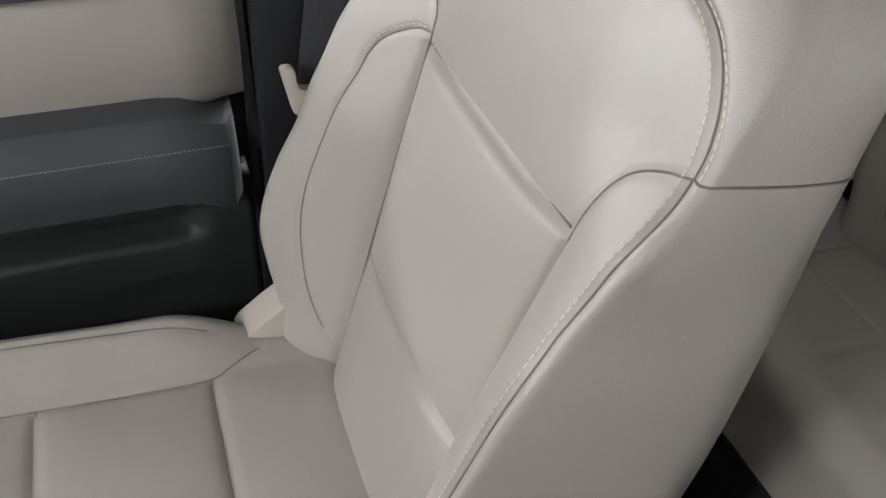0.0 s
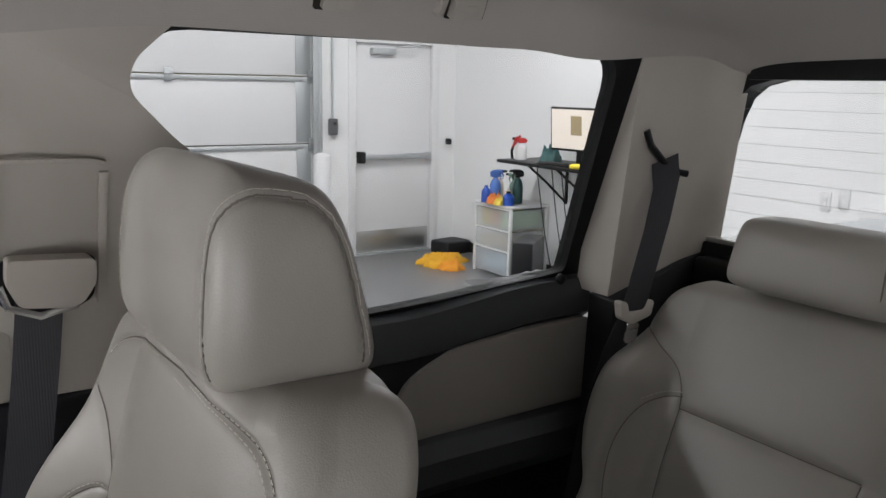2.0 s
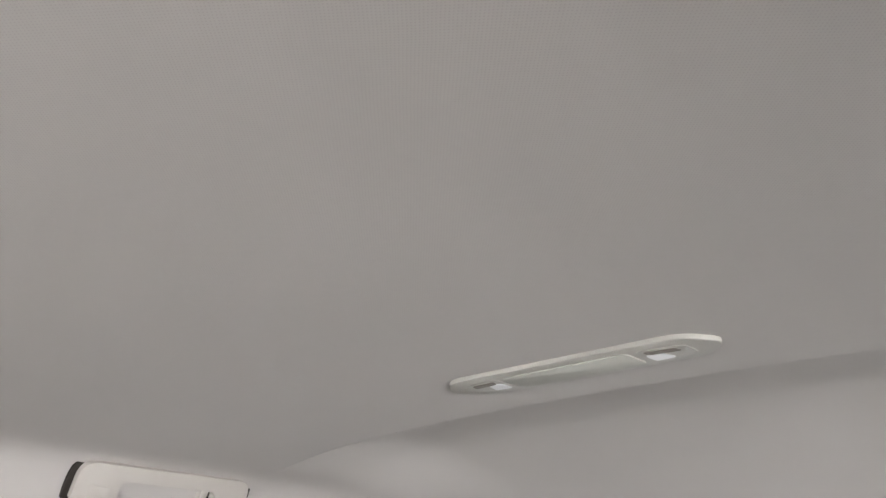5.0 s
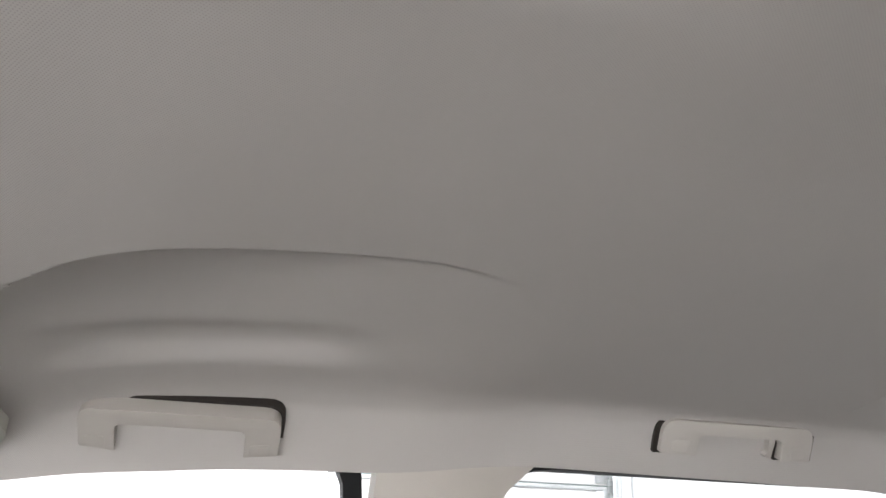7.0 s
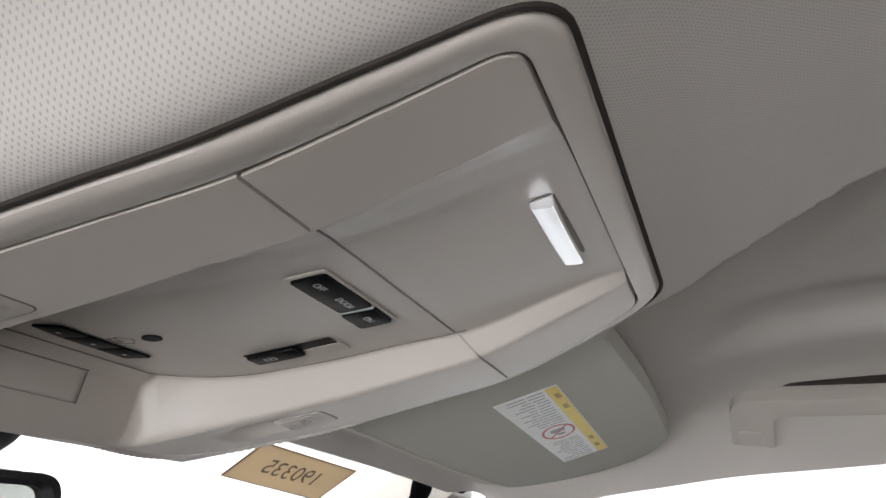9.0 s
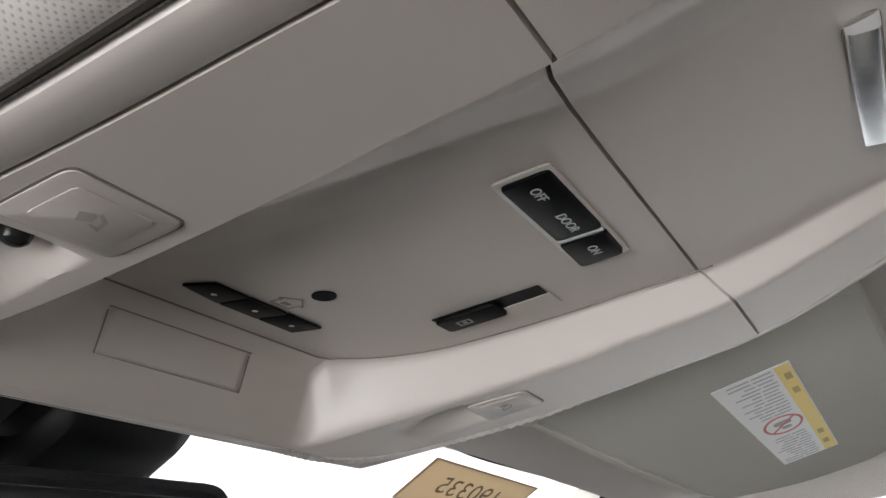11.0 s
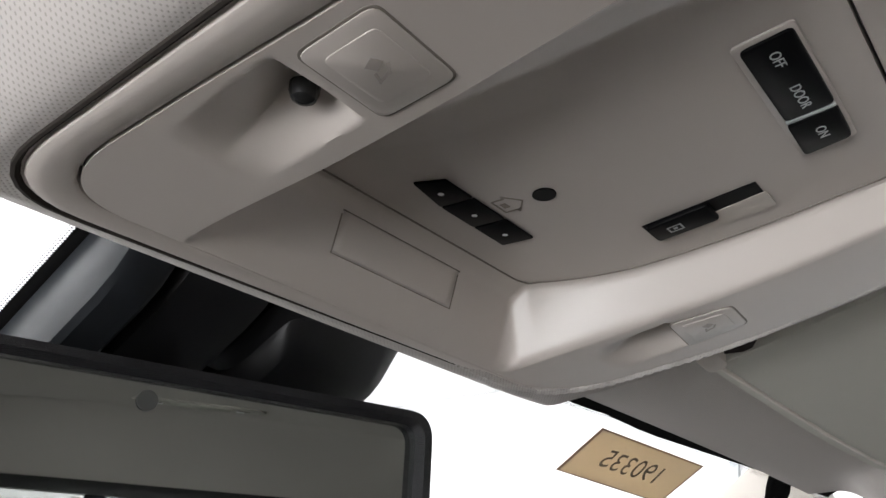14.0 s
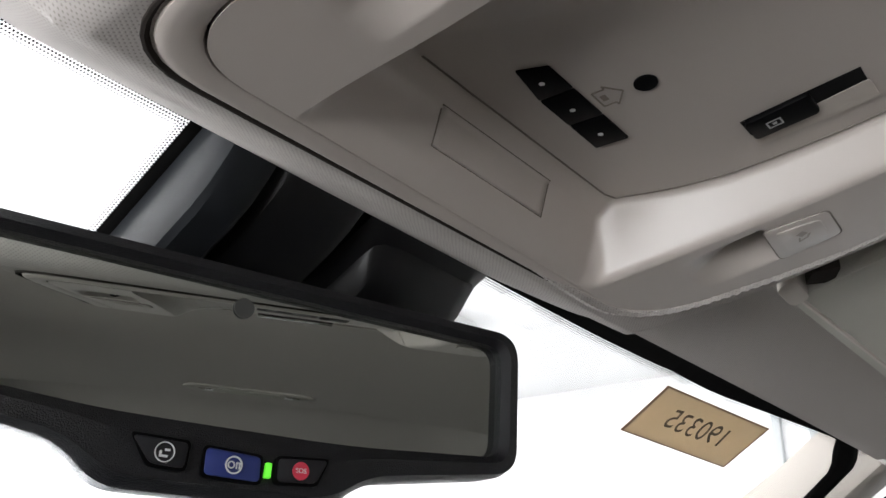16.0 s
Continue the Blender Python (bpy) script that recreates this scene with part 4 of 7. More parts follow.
def front_belt():
    t = thing("front_seat_belt", "dark grey seat belt hanging from a beige guide", "seat belt", at=(0, 0.012, 0.005))
    # guide block on the pillar
    g = extrude(corners([(-0.283, 1.460), (-0.282, 1.430), (-0.294, 1.404), (-0.342, 1.398), (-0.358, 1.402), (-0.371, 1.425), (-0.370, 1.455)], 0.008),
                lambda a, b, d: Vector((side_x(b) - 0.064 - d, a, b)), 0.036, 0.009, 3)
    part("guide_cover", g, M_TRIM, t, "beige plastic guide cover")
    part("guide_back", side_plate(corners([(-0.276, 1.455), (-0.276, 1.40), (-0.30, 1.388), (-0.352, 1.388), (-0.375, 1.40), (-0.375, 1.455)], 0.012), 1, 0.0715, 0.008, 0.002), M_BLACK, t)
    part("guide_loop", tube([(side_x(1.4) - 0.082, -0.278, 1.425), (side_x(1.4) - 0.088, -0.284, 1.402), (side_x(1.4) - 0.09, -0.315, 1.390), (side_x(1.4) - 0.088, -0.352, 1.398), (side_x(1.4) - 0.082, -0.360, 1.42)], 0.0045, 8), M_CHROME, t, "chrome loop")
    pts = [(0.705, -0.316, 1.408), (0.700, -0.314, 1.39), (0.705, -0.308, 1.33), (0.708, -0.296, 1.24), (0.708, -0.282, 1.15), (0.706, -0.270, 1.05), (0.71, -0.25, 0.86), (0.72, -0.24, 0.70), (0.73, -0.235, 0.552)]
    belt_strap(pts, 0.048, "strap", t, (0.12, 1, 0.05))
    part("tongue", extrude(corners([(-0.232, 1.150), (-0.244, 1.094), (-0.305, 1.088), (-0.300, 1.118), (-0.250, 1.124), (-0.248, 1.150)], 0.007),
                           lambda a, b, d: Vector((0.700 - d, a, b)), 0.014, 0.005, 2), M_TRIM, t, "beige belt stop")


front_belt()


def c_pillar(s):
    t = thing("rear_pillar", "beige rear pillar trim with a slot for the belt", "pillar", kind="structure")

    def at(a, b, d):
        return Vector((s * (0.702 - 0.12 * (b - 1.5) + -0.020 * smooth(-a, 1.34, 1.43) + d), a, b))
    rows = [[(y, z) for y in span(-1.184, -1.428, 28)] for z in span(1.301, 1.72, 18)]
    bm = bmesh.new()
    vs = [[bm.verts.new(at(a, b + 0.06 * smooth(-a, 1.16, 1.44) * (1 - smooth(b, 1.30, 1.5)), 0)) for a, b in r] for r in rows]
    for p, q in zip(vs, vs[1:]):
        for i in range(len(p) - 1):
            bm.faces.new((p[i], p[i + 1], q[i + 1], q[i]))
    edge = [e for e in bm.edges if len(e.link_faces) == 1]
    ret = bmesh.ops.extrude_edge_only(bm, edges=edge)
    for v in [g for g in ret["geom"] if isinstance(g, bmesh.types.BMVert)]:
        v.co.x += s * 0.080
    bmesh.ops.recalc_face_normals(bm, faces=bm.faces)
    part("upper_trim", bm, M_TRIM, t)
    part("lower_trim", extrude(corners([(-1.180, 0.56), (-1.180, 1.300), (-1.36, 1.355), (-1.425, 1.374), (-1.425, 0.56)], 0.006), lambda a, b, d: Vector((s * (0.735 - 0.03 * smooth(b, 1.0, 1.34) + d), a, b)), 0.06, 0.008, 2), M_DARK, t, "charcoal lower trim")
    part("rear_shelf", box(min(s * 0.30, s * 0.70), max(s * 0.30, s * 0.70), -1.438, -1.36, 1.30, 1.362, 0.012, 3), M_BLACK, t, "black shelf edge")


c_pillar(1)
c_pillar(-1)


def rear_belt():
    t = thing("rear_seat_belt", "dark grey rear seat belt from a slotted pillar bezel", "seat belt", at=(0, 0, 0))
    part("bezel", tube([(0.690, -1.215, 1.585), (0.688, -1.225, 1.561), (0.687, -1.255, 1.534), (0.682, -1.288, 1.515), (0.676, -1.303, 1.512)], 0.006, 10), M_BLACK, t, "black slot bezel")
    belt_strap([(0.686, -1.258, 1.538), (0.674, -1.252, 1.50), (0.670, -1.232, 1.43), (0.668, -1.208, 1.36), (0.668, -1.190, 1.30), (0.685, -1.170, 1.23), (0.71, -1.15, 1.10), (0.72, -1.13, 0.95), (0.73, -1.12, 0.80)], 0.048, "strap", t, (0.40, 0.80, -0.40))
    part("tongue", extrude(corners([(-1.150, 1.312), (-1.155, 1.282), (-1.180, 1.270), (-1.222, 1.280), (-1.228, 1.305), (-1.212, 1.308), (-1.204, 1.292), (-1.172, 1.288), (-1.165, 1.310)], 0.006),
                           lambda a, b, d: Vector((0.676 - d, a, b)), 0.016, 0.005, 2), M_TRIM, t, "beige plastic tongue grip")
    part("tongue_plate", extrude(corners([(-1.176, 1.272), (-1.170, 1.238), (-1.196, 1.232), (-1.203, 1.268)], 0.005), lambda a, b, d: Vector((0.670 - d, a, b)), 0.003), M_CHROME, t, "chrome tongue plate")


rear_belt()


def sweep_y(profile, ys, shape=lambda y: (0.0, 0.0, 1.0)):
    """A bar along y with the (x, z) profile; shape(y) gives a shift in x and z and a scale of depth."""
    rings = []
    x_out = max(p[0] for p in profile)
    for y in ys:
        dx, dz, k = shape(y)
        rings.append([(x_out - (x_out - x) * k + dx, y, z + dz) for x, z in profile])
    return loft(rings)


def mirror_x(bm, s):
    if s < 0:
        for v in bm.verts:
            v.co.x = -v.co.x
        bmesh.ops.reverse_faces(bm, faces=bm.faces)
    return bm


def front_door(s):
    t = thing("front_door", "closed front door with charcoal and beige trim", "car door", kind="structure")
    # sill rail
    prof = [(0.86, 1.273), (0.822, 1.275), (0.806, 1.270), (0.792, 1.250), (0.790, 1.222), (0.800, 1.206), (0.86, 1.202)]
    ys = [-0.198, -0.19, -0.17, -0.1, 0.1, 0.4, 0.8, 1.25]
    part("sill", mirror_x(sweep_y(prof, ys, lambda y: (0, 0, table(y, [-0.198, -0.17], [0.7, 1]))), s), M_DARK_SOFT, t, "charcoal soft sill")
    part("insert", mirror_x(sheet(lambda u, v: (0.812 - 0.012 * math.sin(math.pi * min(1, max(0, v))) + 0.02 * smooth(-u, 0.13, 0.20), u, 1.07 + v * 0.135), span(-0.198, 1.25, 60), span(-0.1, 1.0, 12), (0.03, 0, 0)), s), M_LEATHER, t, "beige padded insert")
    arm = [(0.86, 1.070), (0.800, 1.075), (0.772, 1.068), (0.752, 1.046), (0.745, 1.016), (0.748, 0.985), (0.756, 0.958), (0.775, 0.945), (0.86, 0.945)]
    ysa = [-0.178, -0.174, -0.165, -0.15, -0.12, -0.09, -0.05, 0.0, 0.1, 0.3, 0.6]
    part("armrest", mirror_x(sweep_y(arm, ysa, lambda y: (0, -0.022 * (1 - smooth(y, -0.17, -0.10)) + 0.01 * smooth(y, 0.1, 0.5), table(y, [-0.178, -0.165, -0.14], [0.6, 0.92, 1]))), s), M_DARK_SOFT, t, "charcoal padded armrest")
    st = []
    for i in range(125):
        y = -0.165 + i * 0.0055
        st.append(box(s * 0.7495 - 0.0006, s * 0.7495 + 0.0006, y, y + 0.0038, 1.034, 1.0350))
    tagged(part("stitching", join(*st), plain("grey_thread", (0.20, 0.20, 0.21), 0.7, bump=0), t, "pale stitch line"), kind="stuff")
    low = mirror_x(sheet(lambda u, v: (0.800 + 0.012 * smooth(v, 0.86, 0.95) - 0.018 * smooth(v, 0.80, 0.55) + 0.05 * smooth(v, 0.868, 0.880) * (1 - smooth(v, 0.905, 0.925)) * smooth(u, -0.125, -0.085), u, v), span(-0.190, 1.25, 120), span(0.56, 0.95, 70), (0.04, 0, 0)), s)
    part("lower_panel", low, M_DOOR, t, "charcoal lower panel with a pull pocket")
    part("skin", side_plate([(-0.205, 0.56), (-0.205, 1.28), (1.25, 1.28), (1.25, 0.56)], s, -0.045, 0.02), M_DARK, t)
    frame_in = FRONT_WIN
    grown = corners([(-0.240, 1.257), (-0.228, 1.740), (0.11, 1.715), (0.385, 1.658), (0.83, 1.36), (0.90, 1.235)], [0.01, 0.08, 0.05, 0.06, 0.03, 0.01])
    part("window_frame", ring_plate(grown, frame_in, s, -0.008, 0.03), M_RUBBER, t, "black window frame")
    pane = part("window_pane", side_plate(frame_in, s, -0.022, 0.004), M_GLASS, t, "clear door glass")
    pane.visible_shadow = False
    knob = part("lock_pin", join(*[loft([[(s * 0.8085 + r * math.cos(a), -0.153 + r * math.sin(a), z) for a in span(0, 2 * math.pi, 13)[:-1]] for z, r in ps]) for ps in
                                   [((1.2725, 0.0050), (1.289, 0.0045), (1.291, 0.0062), (1.299, 0.0058), (1.301, 0.003))]]), M_DARK, t, "charcoal lock pin")
    part("collar", loft([[(s * 0.8085 + r * math.cos(a), -0.153 + r * math.sin(a), z) for a in span(0, 2 * math.pi, 17)[:-1]] for z, r in ((1.271, 0.016), (1.2755, 0.0155), (1.278, 0.011), (1.2775, 0.0065))]), M_DARK_SOFT, knob)
    if s > 0:
        marks = []
        for k, (dy, dz, w, h) in enumerate(((0.0, 0.0, 0.005, 0.001), (0.0, 0.003, 0.006, 0.001), (-0.006, 0.020, 0.004, 0.003), (0.014, 0.0, 0.004, 0.004), (0.030, 0.001, 0.003, 0.003), (-0.004, 0.014, 0.006, 0.001), (-0.004, 0.010, 0.005, 0.001))):
            marks.append(side_plate([(-0.13 + dy, 1.295 + dz), (-0.13 + dy + w, 1.295 + dz), (-0.13 + dy + w, 1.295 + dz + h), (-0.13 + dy, 1.295 + dz + h)], s, -0.0205, 0.001))
        part("glass_mark", join(*marks), M_ETCH, t, "small unreadable print on the glass")


def ring_plate(outer, inner, s, inset, depth):
    """A frame between two outlines with the same number of points."""
    bm = bmesh.new()

    def put(p, d):
        return bm.verts.new((s * (side_x(p[1]) - inset + d), p[0], p[1]))
    a0, b0 = [put(p, 0) for p in outer], [put(p, 0) for p in inner]
    a1, b1 = [put(p, depth) for p in outer], [put(p, depth) for p in inner]
    n = len(outer)
    for i in range(n):
        j = (i + 1) % n
        for q in ((a0[i], a0[j], b0[j], b0[i]), (a1[j], a1[i], b1[i], b1[j]), (b0[i], b0[j], b1[j], b1[i]), (a0[j], a0[i], a1[i], a1[j])):
            bm.faces.new(q)
    bmesh.ops.recalc_face_normals(bm, faces=bm.faces)
    return bm


front_door(1)
front_door(-1)


def rear_door(s):
    t = thing("rear_door", "closed rear door with charcoal sill and beige insert", "car door", kind="structure")
    inner = corners([(-0.402, 1.300), (-0.402, 1.708), (-1.139, 1.706), (-1.160, 1.332), (-0.80, 1.300)], [0.02, 0.08, 0.055, 0.012, 0.2])
    outer = corners([(-0.38, 1.28), (-0.38, 1.735), (-1.212, 1.735), (-1.226, 1.31), (-0.80, 1.275)], [0.02, 0.08, 0.075, 0.02, 0.2])
    part("window_frame", ring_plate(outer, inner, s, -0.004, 0.03), M_RUBBER, t, "black window frame")
    part("window_pane", side_plate(inner, s, -0.018, 0.004), M_TINT, t, "lightly tinted door glass")

    def rise(y):
        return 0.030 * smooth(-y, 0.80, 1.13) - 0.004
    prof = [(0.86, 1.300), (0.826, 1.302), (0.800, 1.294), (0.785, 1.268), (0.783, 1.236), (0.800, 1.222), (0.86, 1.22)]
    ys = span(-1.200, -0.40, 30)
    part("sill", mirror_x(sweep_y(prof, ys, lambda y: (0, rise(y), 1.0)), s), M_DARK_SOFT, t, "charcoal soft sill")
    ins = corners([(-0.79, 1.09), (-0.80, 1.19), (-0.90, 1.238), (-1.05, 1.250), (-1.192, 1.254), (-1.194, 1.105), (-0.95, 1.10)], [0.03, 0.05, 0.05, 0.03, 0.01, 0.01, 0.03])
    part("insert", mirror_x(extrude(ins, lambda a, b, d: Vector((0.776 + d, a, b)), 0.03, 0.006, 3), s), M_LEATHER, t, "beige padded insert")
    arm = [(0.86, 1.100), (0.790, 1.104), (0.762, 1.096), (0.745, 1.070), (0.747, 1.03), (0.765, 1.005), (0.86, 1.0)]
    part("armrest", mirror_x(sweep_y(arm, span(-1.200, -0.5, 24), lambda y: (0, -0.015 * smooth(y, -0.9, -0.6), table(y, [-1.200, -1.12, -0.6, -0.5], [0.9, 1, 1, 0.5]))), s), M_DARK_SOFT, t, "charcoal armrest")
    part("lower_panel", mirror_x(box(0.785, 0.86, -1.200, -0.40, 0.56, 1.235, 0.008), s), M_DARK, t, "charcoal door panel")
    part("bolt", join(*[loft([[(s * (0.803 - k), -1.142 + r * math.cos(a), 1.322 + r * math.sin(a)) for a in span(0, 2 * math.pi, 13)[:-1]] for k, r in ((0.0, 0.010), (0.006, 0.010), (0.010, 0.006), (0.0105, 0.001))])]), M_DARK, t, "small dark screw cap")


rear_door(1)
rear_door(-1)


def rear_window():
    t = thing("window_1", "sliding back window in black frame with defroster lines", "window", kind="structure", at=(0, -1.435, 1.52))

    def fr(poly, d0, depth, bev=0.003):
        return extrude(poly, lambda a, b, d: Vector((a, 0.02 - d0 - d - 0.1 * (b), b)), depth, bev)
    zb, zt = -0.135, 0.150
    part("frame_top", fr([(-0.655, zt), (0.655, zt), (0.640, 0.2), (-0.640, 0.2)], -0.02, 0.05), M_BLACK, t)
    part("frame_bottom", fr([(-0.76, zb - 0.04), (0.76, zb - 0.04), (0.76, zb), (-0.76, zb)], -0.01, 0.05), M_BLACK, t)
    for s in (-1, 1):
        # rounded corner pieces keep the opening's outline
        side = [(s * 0.76, zb - 0.04), (s * 0.748, zb), (s * 0.730, zb + 0.01), (s * 0.722, zb + 0.03), (s * 0.690, 0.08), (s * 0.676, 0.118), (s * 0.650, 0.140), (s * 0.61, 0.150), (s * 0.66, 0.2), (s * 0.80, 0.2)]
        part("frame_side", fr(side, -0.012, 0.05, 0.0), M_BLACK, t)
        part("divider", fr([(s * 0.156, zb), (s * 0.208, zb), (s * 0.224, zt), (s * 0.176, zt)], -0.012, 0.035), M_BLACK, t)
        part("pane", fr([(s * 0.206, zb), (s * 0.74, zb), (s * 0.70, zt), (s * 0.222, zt)], 0.022, 0.004, 0), M_TINT_BACK, t, "lightly tinted fixed pane")
    part("pane", fr([(-0.18, zb), (0.18, zb), (0.20, zt), (-0.20, zt)], 0.014, 0.004, 0), M_TINT_BACK, t, "lightly tinted sliding pane")
    part("slider_rail", fr([(-0.19, zb), (0.19, zb), (0.19, zb + 0.012), (-0.19, zb + 0.012)], -0.005, 0.03), M_BLACK, t)
    part("rail_trim", fr([(0.23, zb), (0.735, zb), (0.735, zb + 0.008), (0.23, zb + 0.008)], -0.006, 0.02, 0.001), M_STEEL, t, "thin bright rail")
    part("latch", box(0.150, 0.208, 0.012, 0.04, -0.07, -0.028, 0.006), M_BLACK, t, "black window latch")
    lines = []
    for k in range(9):
        b = zb + 0.028 + k * 0.0298
        for a0, a1, d0 in ((0.21, 0.735 - 0.045 * (k / 8), 0.0195), (-0.735 + 0.045 * (k / 8), -0.21, 0.0195), (-0.17, 0.17, 0.0115)):
            lines.append(extrude([(a0, b), (a1, b - 0.001), (a1, b - 0.0003), (a0, b + 0.0007)], lambda a, bb, d, d0=d0: Vector((a, 0.02 - d0 - d - 0.1 * bb, bb)), 0.0006))
    part("defroster_lines", join(*lines), plain("heating_wire", (0.22, 0.21, 0.20), 0.6, bump=0), t, "thin heating wires across the glass")


rear_window()


# ---- windshield ----
def shield_z(x, y):
    return 1.964 - 0.55 * y - 0.24 * max(0.0, x * x - 0.16)


def windshield():
    t = thing("window_2", "clear raked windshield with a dotted black border", "windshield", kind="structure")
    us = span(-0.80, 0.80, 41)
    pane = part("pane", sheet(lambda u, v: (u, v - 0.06 * u * u, shield_z(u, v - 0.06 * u * u)), us, span(0.44, 1.36, 30), (0, 0.003, 0.005)), M_GLASS, t, "clear glass")
    pane.visible_shadow = False

    def edge(y0, y1, x0, x1, n=60, lift=0.0015):
        return sheet(lambda u, v: (u, lerp(y0(u), y1(u), v), shield_z(u, lerp(y0(u), y1(u), v)) - lift), span(x0, x1, n), span(0, 1, 4), (0, 0, 0.001))
    top = lambda u: 0.445 - 0.16 * u * u - 0.05 * u ** 4
    low = lambda u: 0.503 - 0.04 * u * u - 0.22 * u ** 4 if u < 0 else spline(u, [0.0, 0.2, 0.3, 0.4, 0.45, 0.5, 0.55, 0.6, 0.64, 0.72], [0.503, 0.505, 0.505, 0.502, 0.494, 0.4805, 0.4655, 0.4495, 0.438, 0.41])
    part("border", edge(top, low, -0.70, 0.70), M_FRIT, t, "black border print")
    for s in (-1, 1):
        inner = lambda v: 0.640 + 0.42 * (v - 0.44) - 0.028 * (1 - smooth(v, 0.445, 0.468))
        part("side_border", sheet(lambda k, v: (s * (inner(v) + 0.016 * k), v - 0.02 * k, shield_z(inner(v) + 0.016 * k, v - 0.02 * k) - 0.0016), span(0, 1, 4) if s < 0 else span(1, 0, 4), span(0.432, 1.30, 120), (0, 0, 0.001)), M_FRIT, t, "black border print")
    part("sensor_patch", edge(lambda u: 0.500, lambda u: 0.66, -0.0642, 0.131, 24), M_FRIT, t, "black print behind the sensor cover")
    dots = bmesh.new()

    def dot(x, y, r):
        ring = [dots.verts.new((x + r * math.cos(a), y + r * math.sin(a) * 0.88, shield_z(x, y + r * math.sin(a) * 0.88) - 0.0018)) for a in span(0, 2 * math.pi, 8)[:-1]]
        dots.faces.new(ring)
    for k in range(900):
        x = -0.66 + 1.32 * k / 899
        for row, r in ((1, 0.00060), (2, 0.00053), (3, 0.00043), (4, 0.0003)):
            dot(x + (row % 2) * 0.00073, low(x) + 0.0014 * row - 0.0006, r)
    for k in range(108):
        y = 0.506 + k * 0.00147
        for row, r in ((1, 0.00060), (2, 0.00053), (3, 0.00043), (4, 0.0003)):
            dot(-0.0642 - 0.0014 * row + 0.0006, y + (row % 2) * 0.00073, r)
            dot(0.131 + 0.0014 * row - 0.0006, y + (row % 2) * 0.00073, r)
    tagged(part("border_dots", dots, M_FRIT, t, "fine black border dots"), kind="stuff")


windshield()


# ---- overhead console ----
DEEP_Y = [0.13, 0.155, 0.20, 0.245, 0.30, 0.327, 0.348, 0.363, 0.383, 0.42]
DEEP_Z = [0.001, 0.0068, 0.0108, 0.0148, 0.0185, 0.0205, 0.0240, 0.0275, 0.0325, 0.0325]
CREASE_Y = [0.12, 0.17, 0.22, 0.28, 0.34, 0.385, 0.42]
CREASE_LEFT = [0.072, 0.077, 0.080, 0.081, 0.084, 0.089, 0.090]
CREASE_X = [0.082, 0.086, 0.092, 0.0955, 0.091, 0.086, 0.084]
SEAM_Y = 0.2100


def console_z(x, y, wells=True):
    ax = abs(x)
    xc = spline(y, CREASE_Y, CREASE_X)
    front = table(y, [0.3815, 0.3845, 0.3895, 0.3925, 0.3965, 0.3995, 0.4015], [1.0, 0.95, 0.85, 0.52, 0.13, 0.02, 0.0])
    if x > 0:
        hollow = (1 - table((ax - xc) / 0.0105, [-1.12, -0.92, -0.14, 0.10], [0.0, 0.05, 0.93, 1.0])) * front
    else:
        # the side towards the driver slopes in from its edge
        hollow = table((spline(y, CREASE_Y, CREASE_LEFT) - ax) / table(y, [0.15, 0.21, 0.27, 0.34, 0.39], [0.056, 0.056, 0.046, 0.034, 0.020]), [0.0, 0.025, 0.12, 0.28, 0.55, 1.0], [0.0, 0.10, 0.45, 0.75, 0.93, 1.0]) * front
    z = rim_z(y) + spline(y, DEEP_Y, DEEP_Z) * hollow
    if wells:
        ramp = smooth(y, 0.3245, 0.3270) * max(0.0, 1 - (y - 0.3270) / 0.036)
        u = (ax - (0.0925 if x < 0 else 0.0980)) / 0.032
        if 0 < u < 1:
            z += 0.0170 * ramp * (u / 0.45 if u < 0.45 else (1 - u) / 0.55)
    return z


def console_outline(off, n=7):
    c = [(-0.1225, 0.127), (0.129, 0.127), (0.1425, 0.20), (0.152, 0.28), (0.1520, 0.325), (0.138, 0.407), (-0.1455, 0.412), (-0.1425, 0.35), (-0.1395, 0.29), (-0.1375, 0.20)]
    # the rim is wide at the rear and towards the driver, narrow on the other side
    c = [(x + (off * table(y, [0.13, 0.20, 0.29, 0.35, 0.41], [0.85, 1.5, 1.33, 1.05, 1.0]) if x < 0 else -off * (0.75 if y < 0.15 else 0.32)), y + (off if y < 0.15 else -(0.95 if x < 0 else 0.45) * off if y > 0.4 else 0)) for x, y in c]
    blended = lerp(0.020, 0.008, min(1.0, max(0.0, off / 0.0145)))
    return corners(c, [blended, blended, 0.04, 0.03, 0.03, 0.055, 0.026, 0.03, 0.03, 0.04], n)


def on_console(a, b, d, lift=0.0):
    return Vector((a, b, console_z(a, b, False) - lift - d))


def console_plate(poly, lift, depth, bevel=0.0):
    return extrude(poly, lambda a, b, d: on_console(a, b, d, lift), depth, bevel)


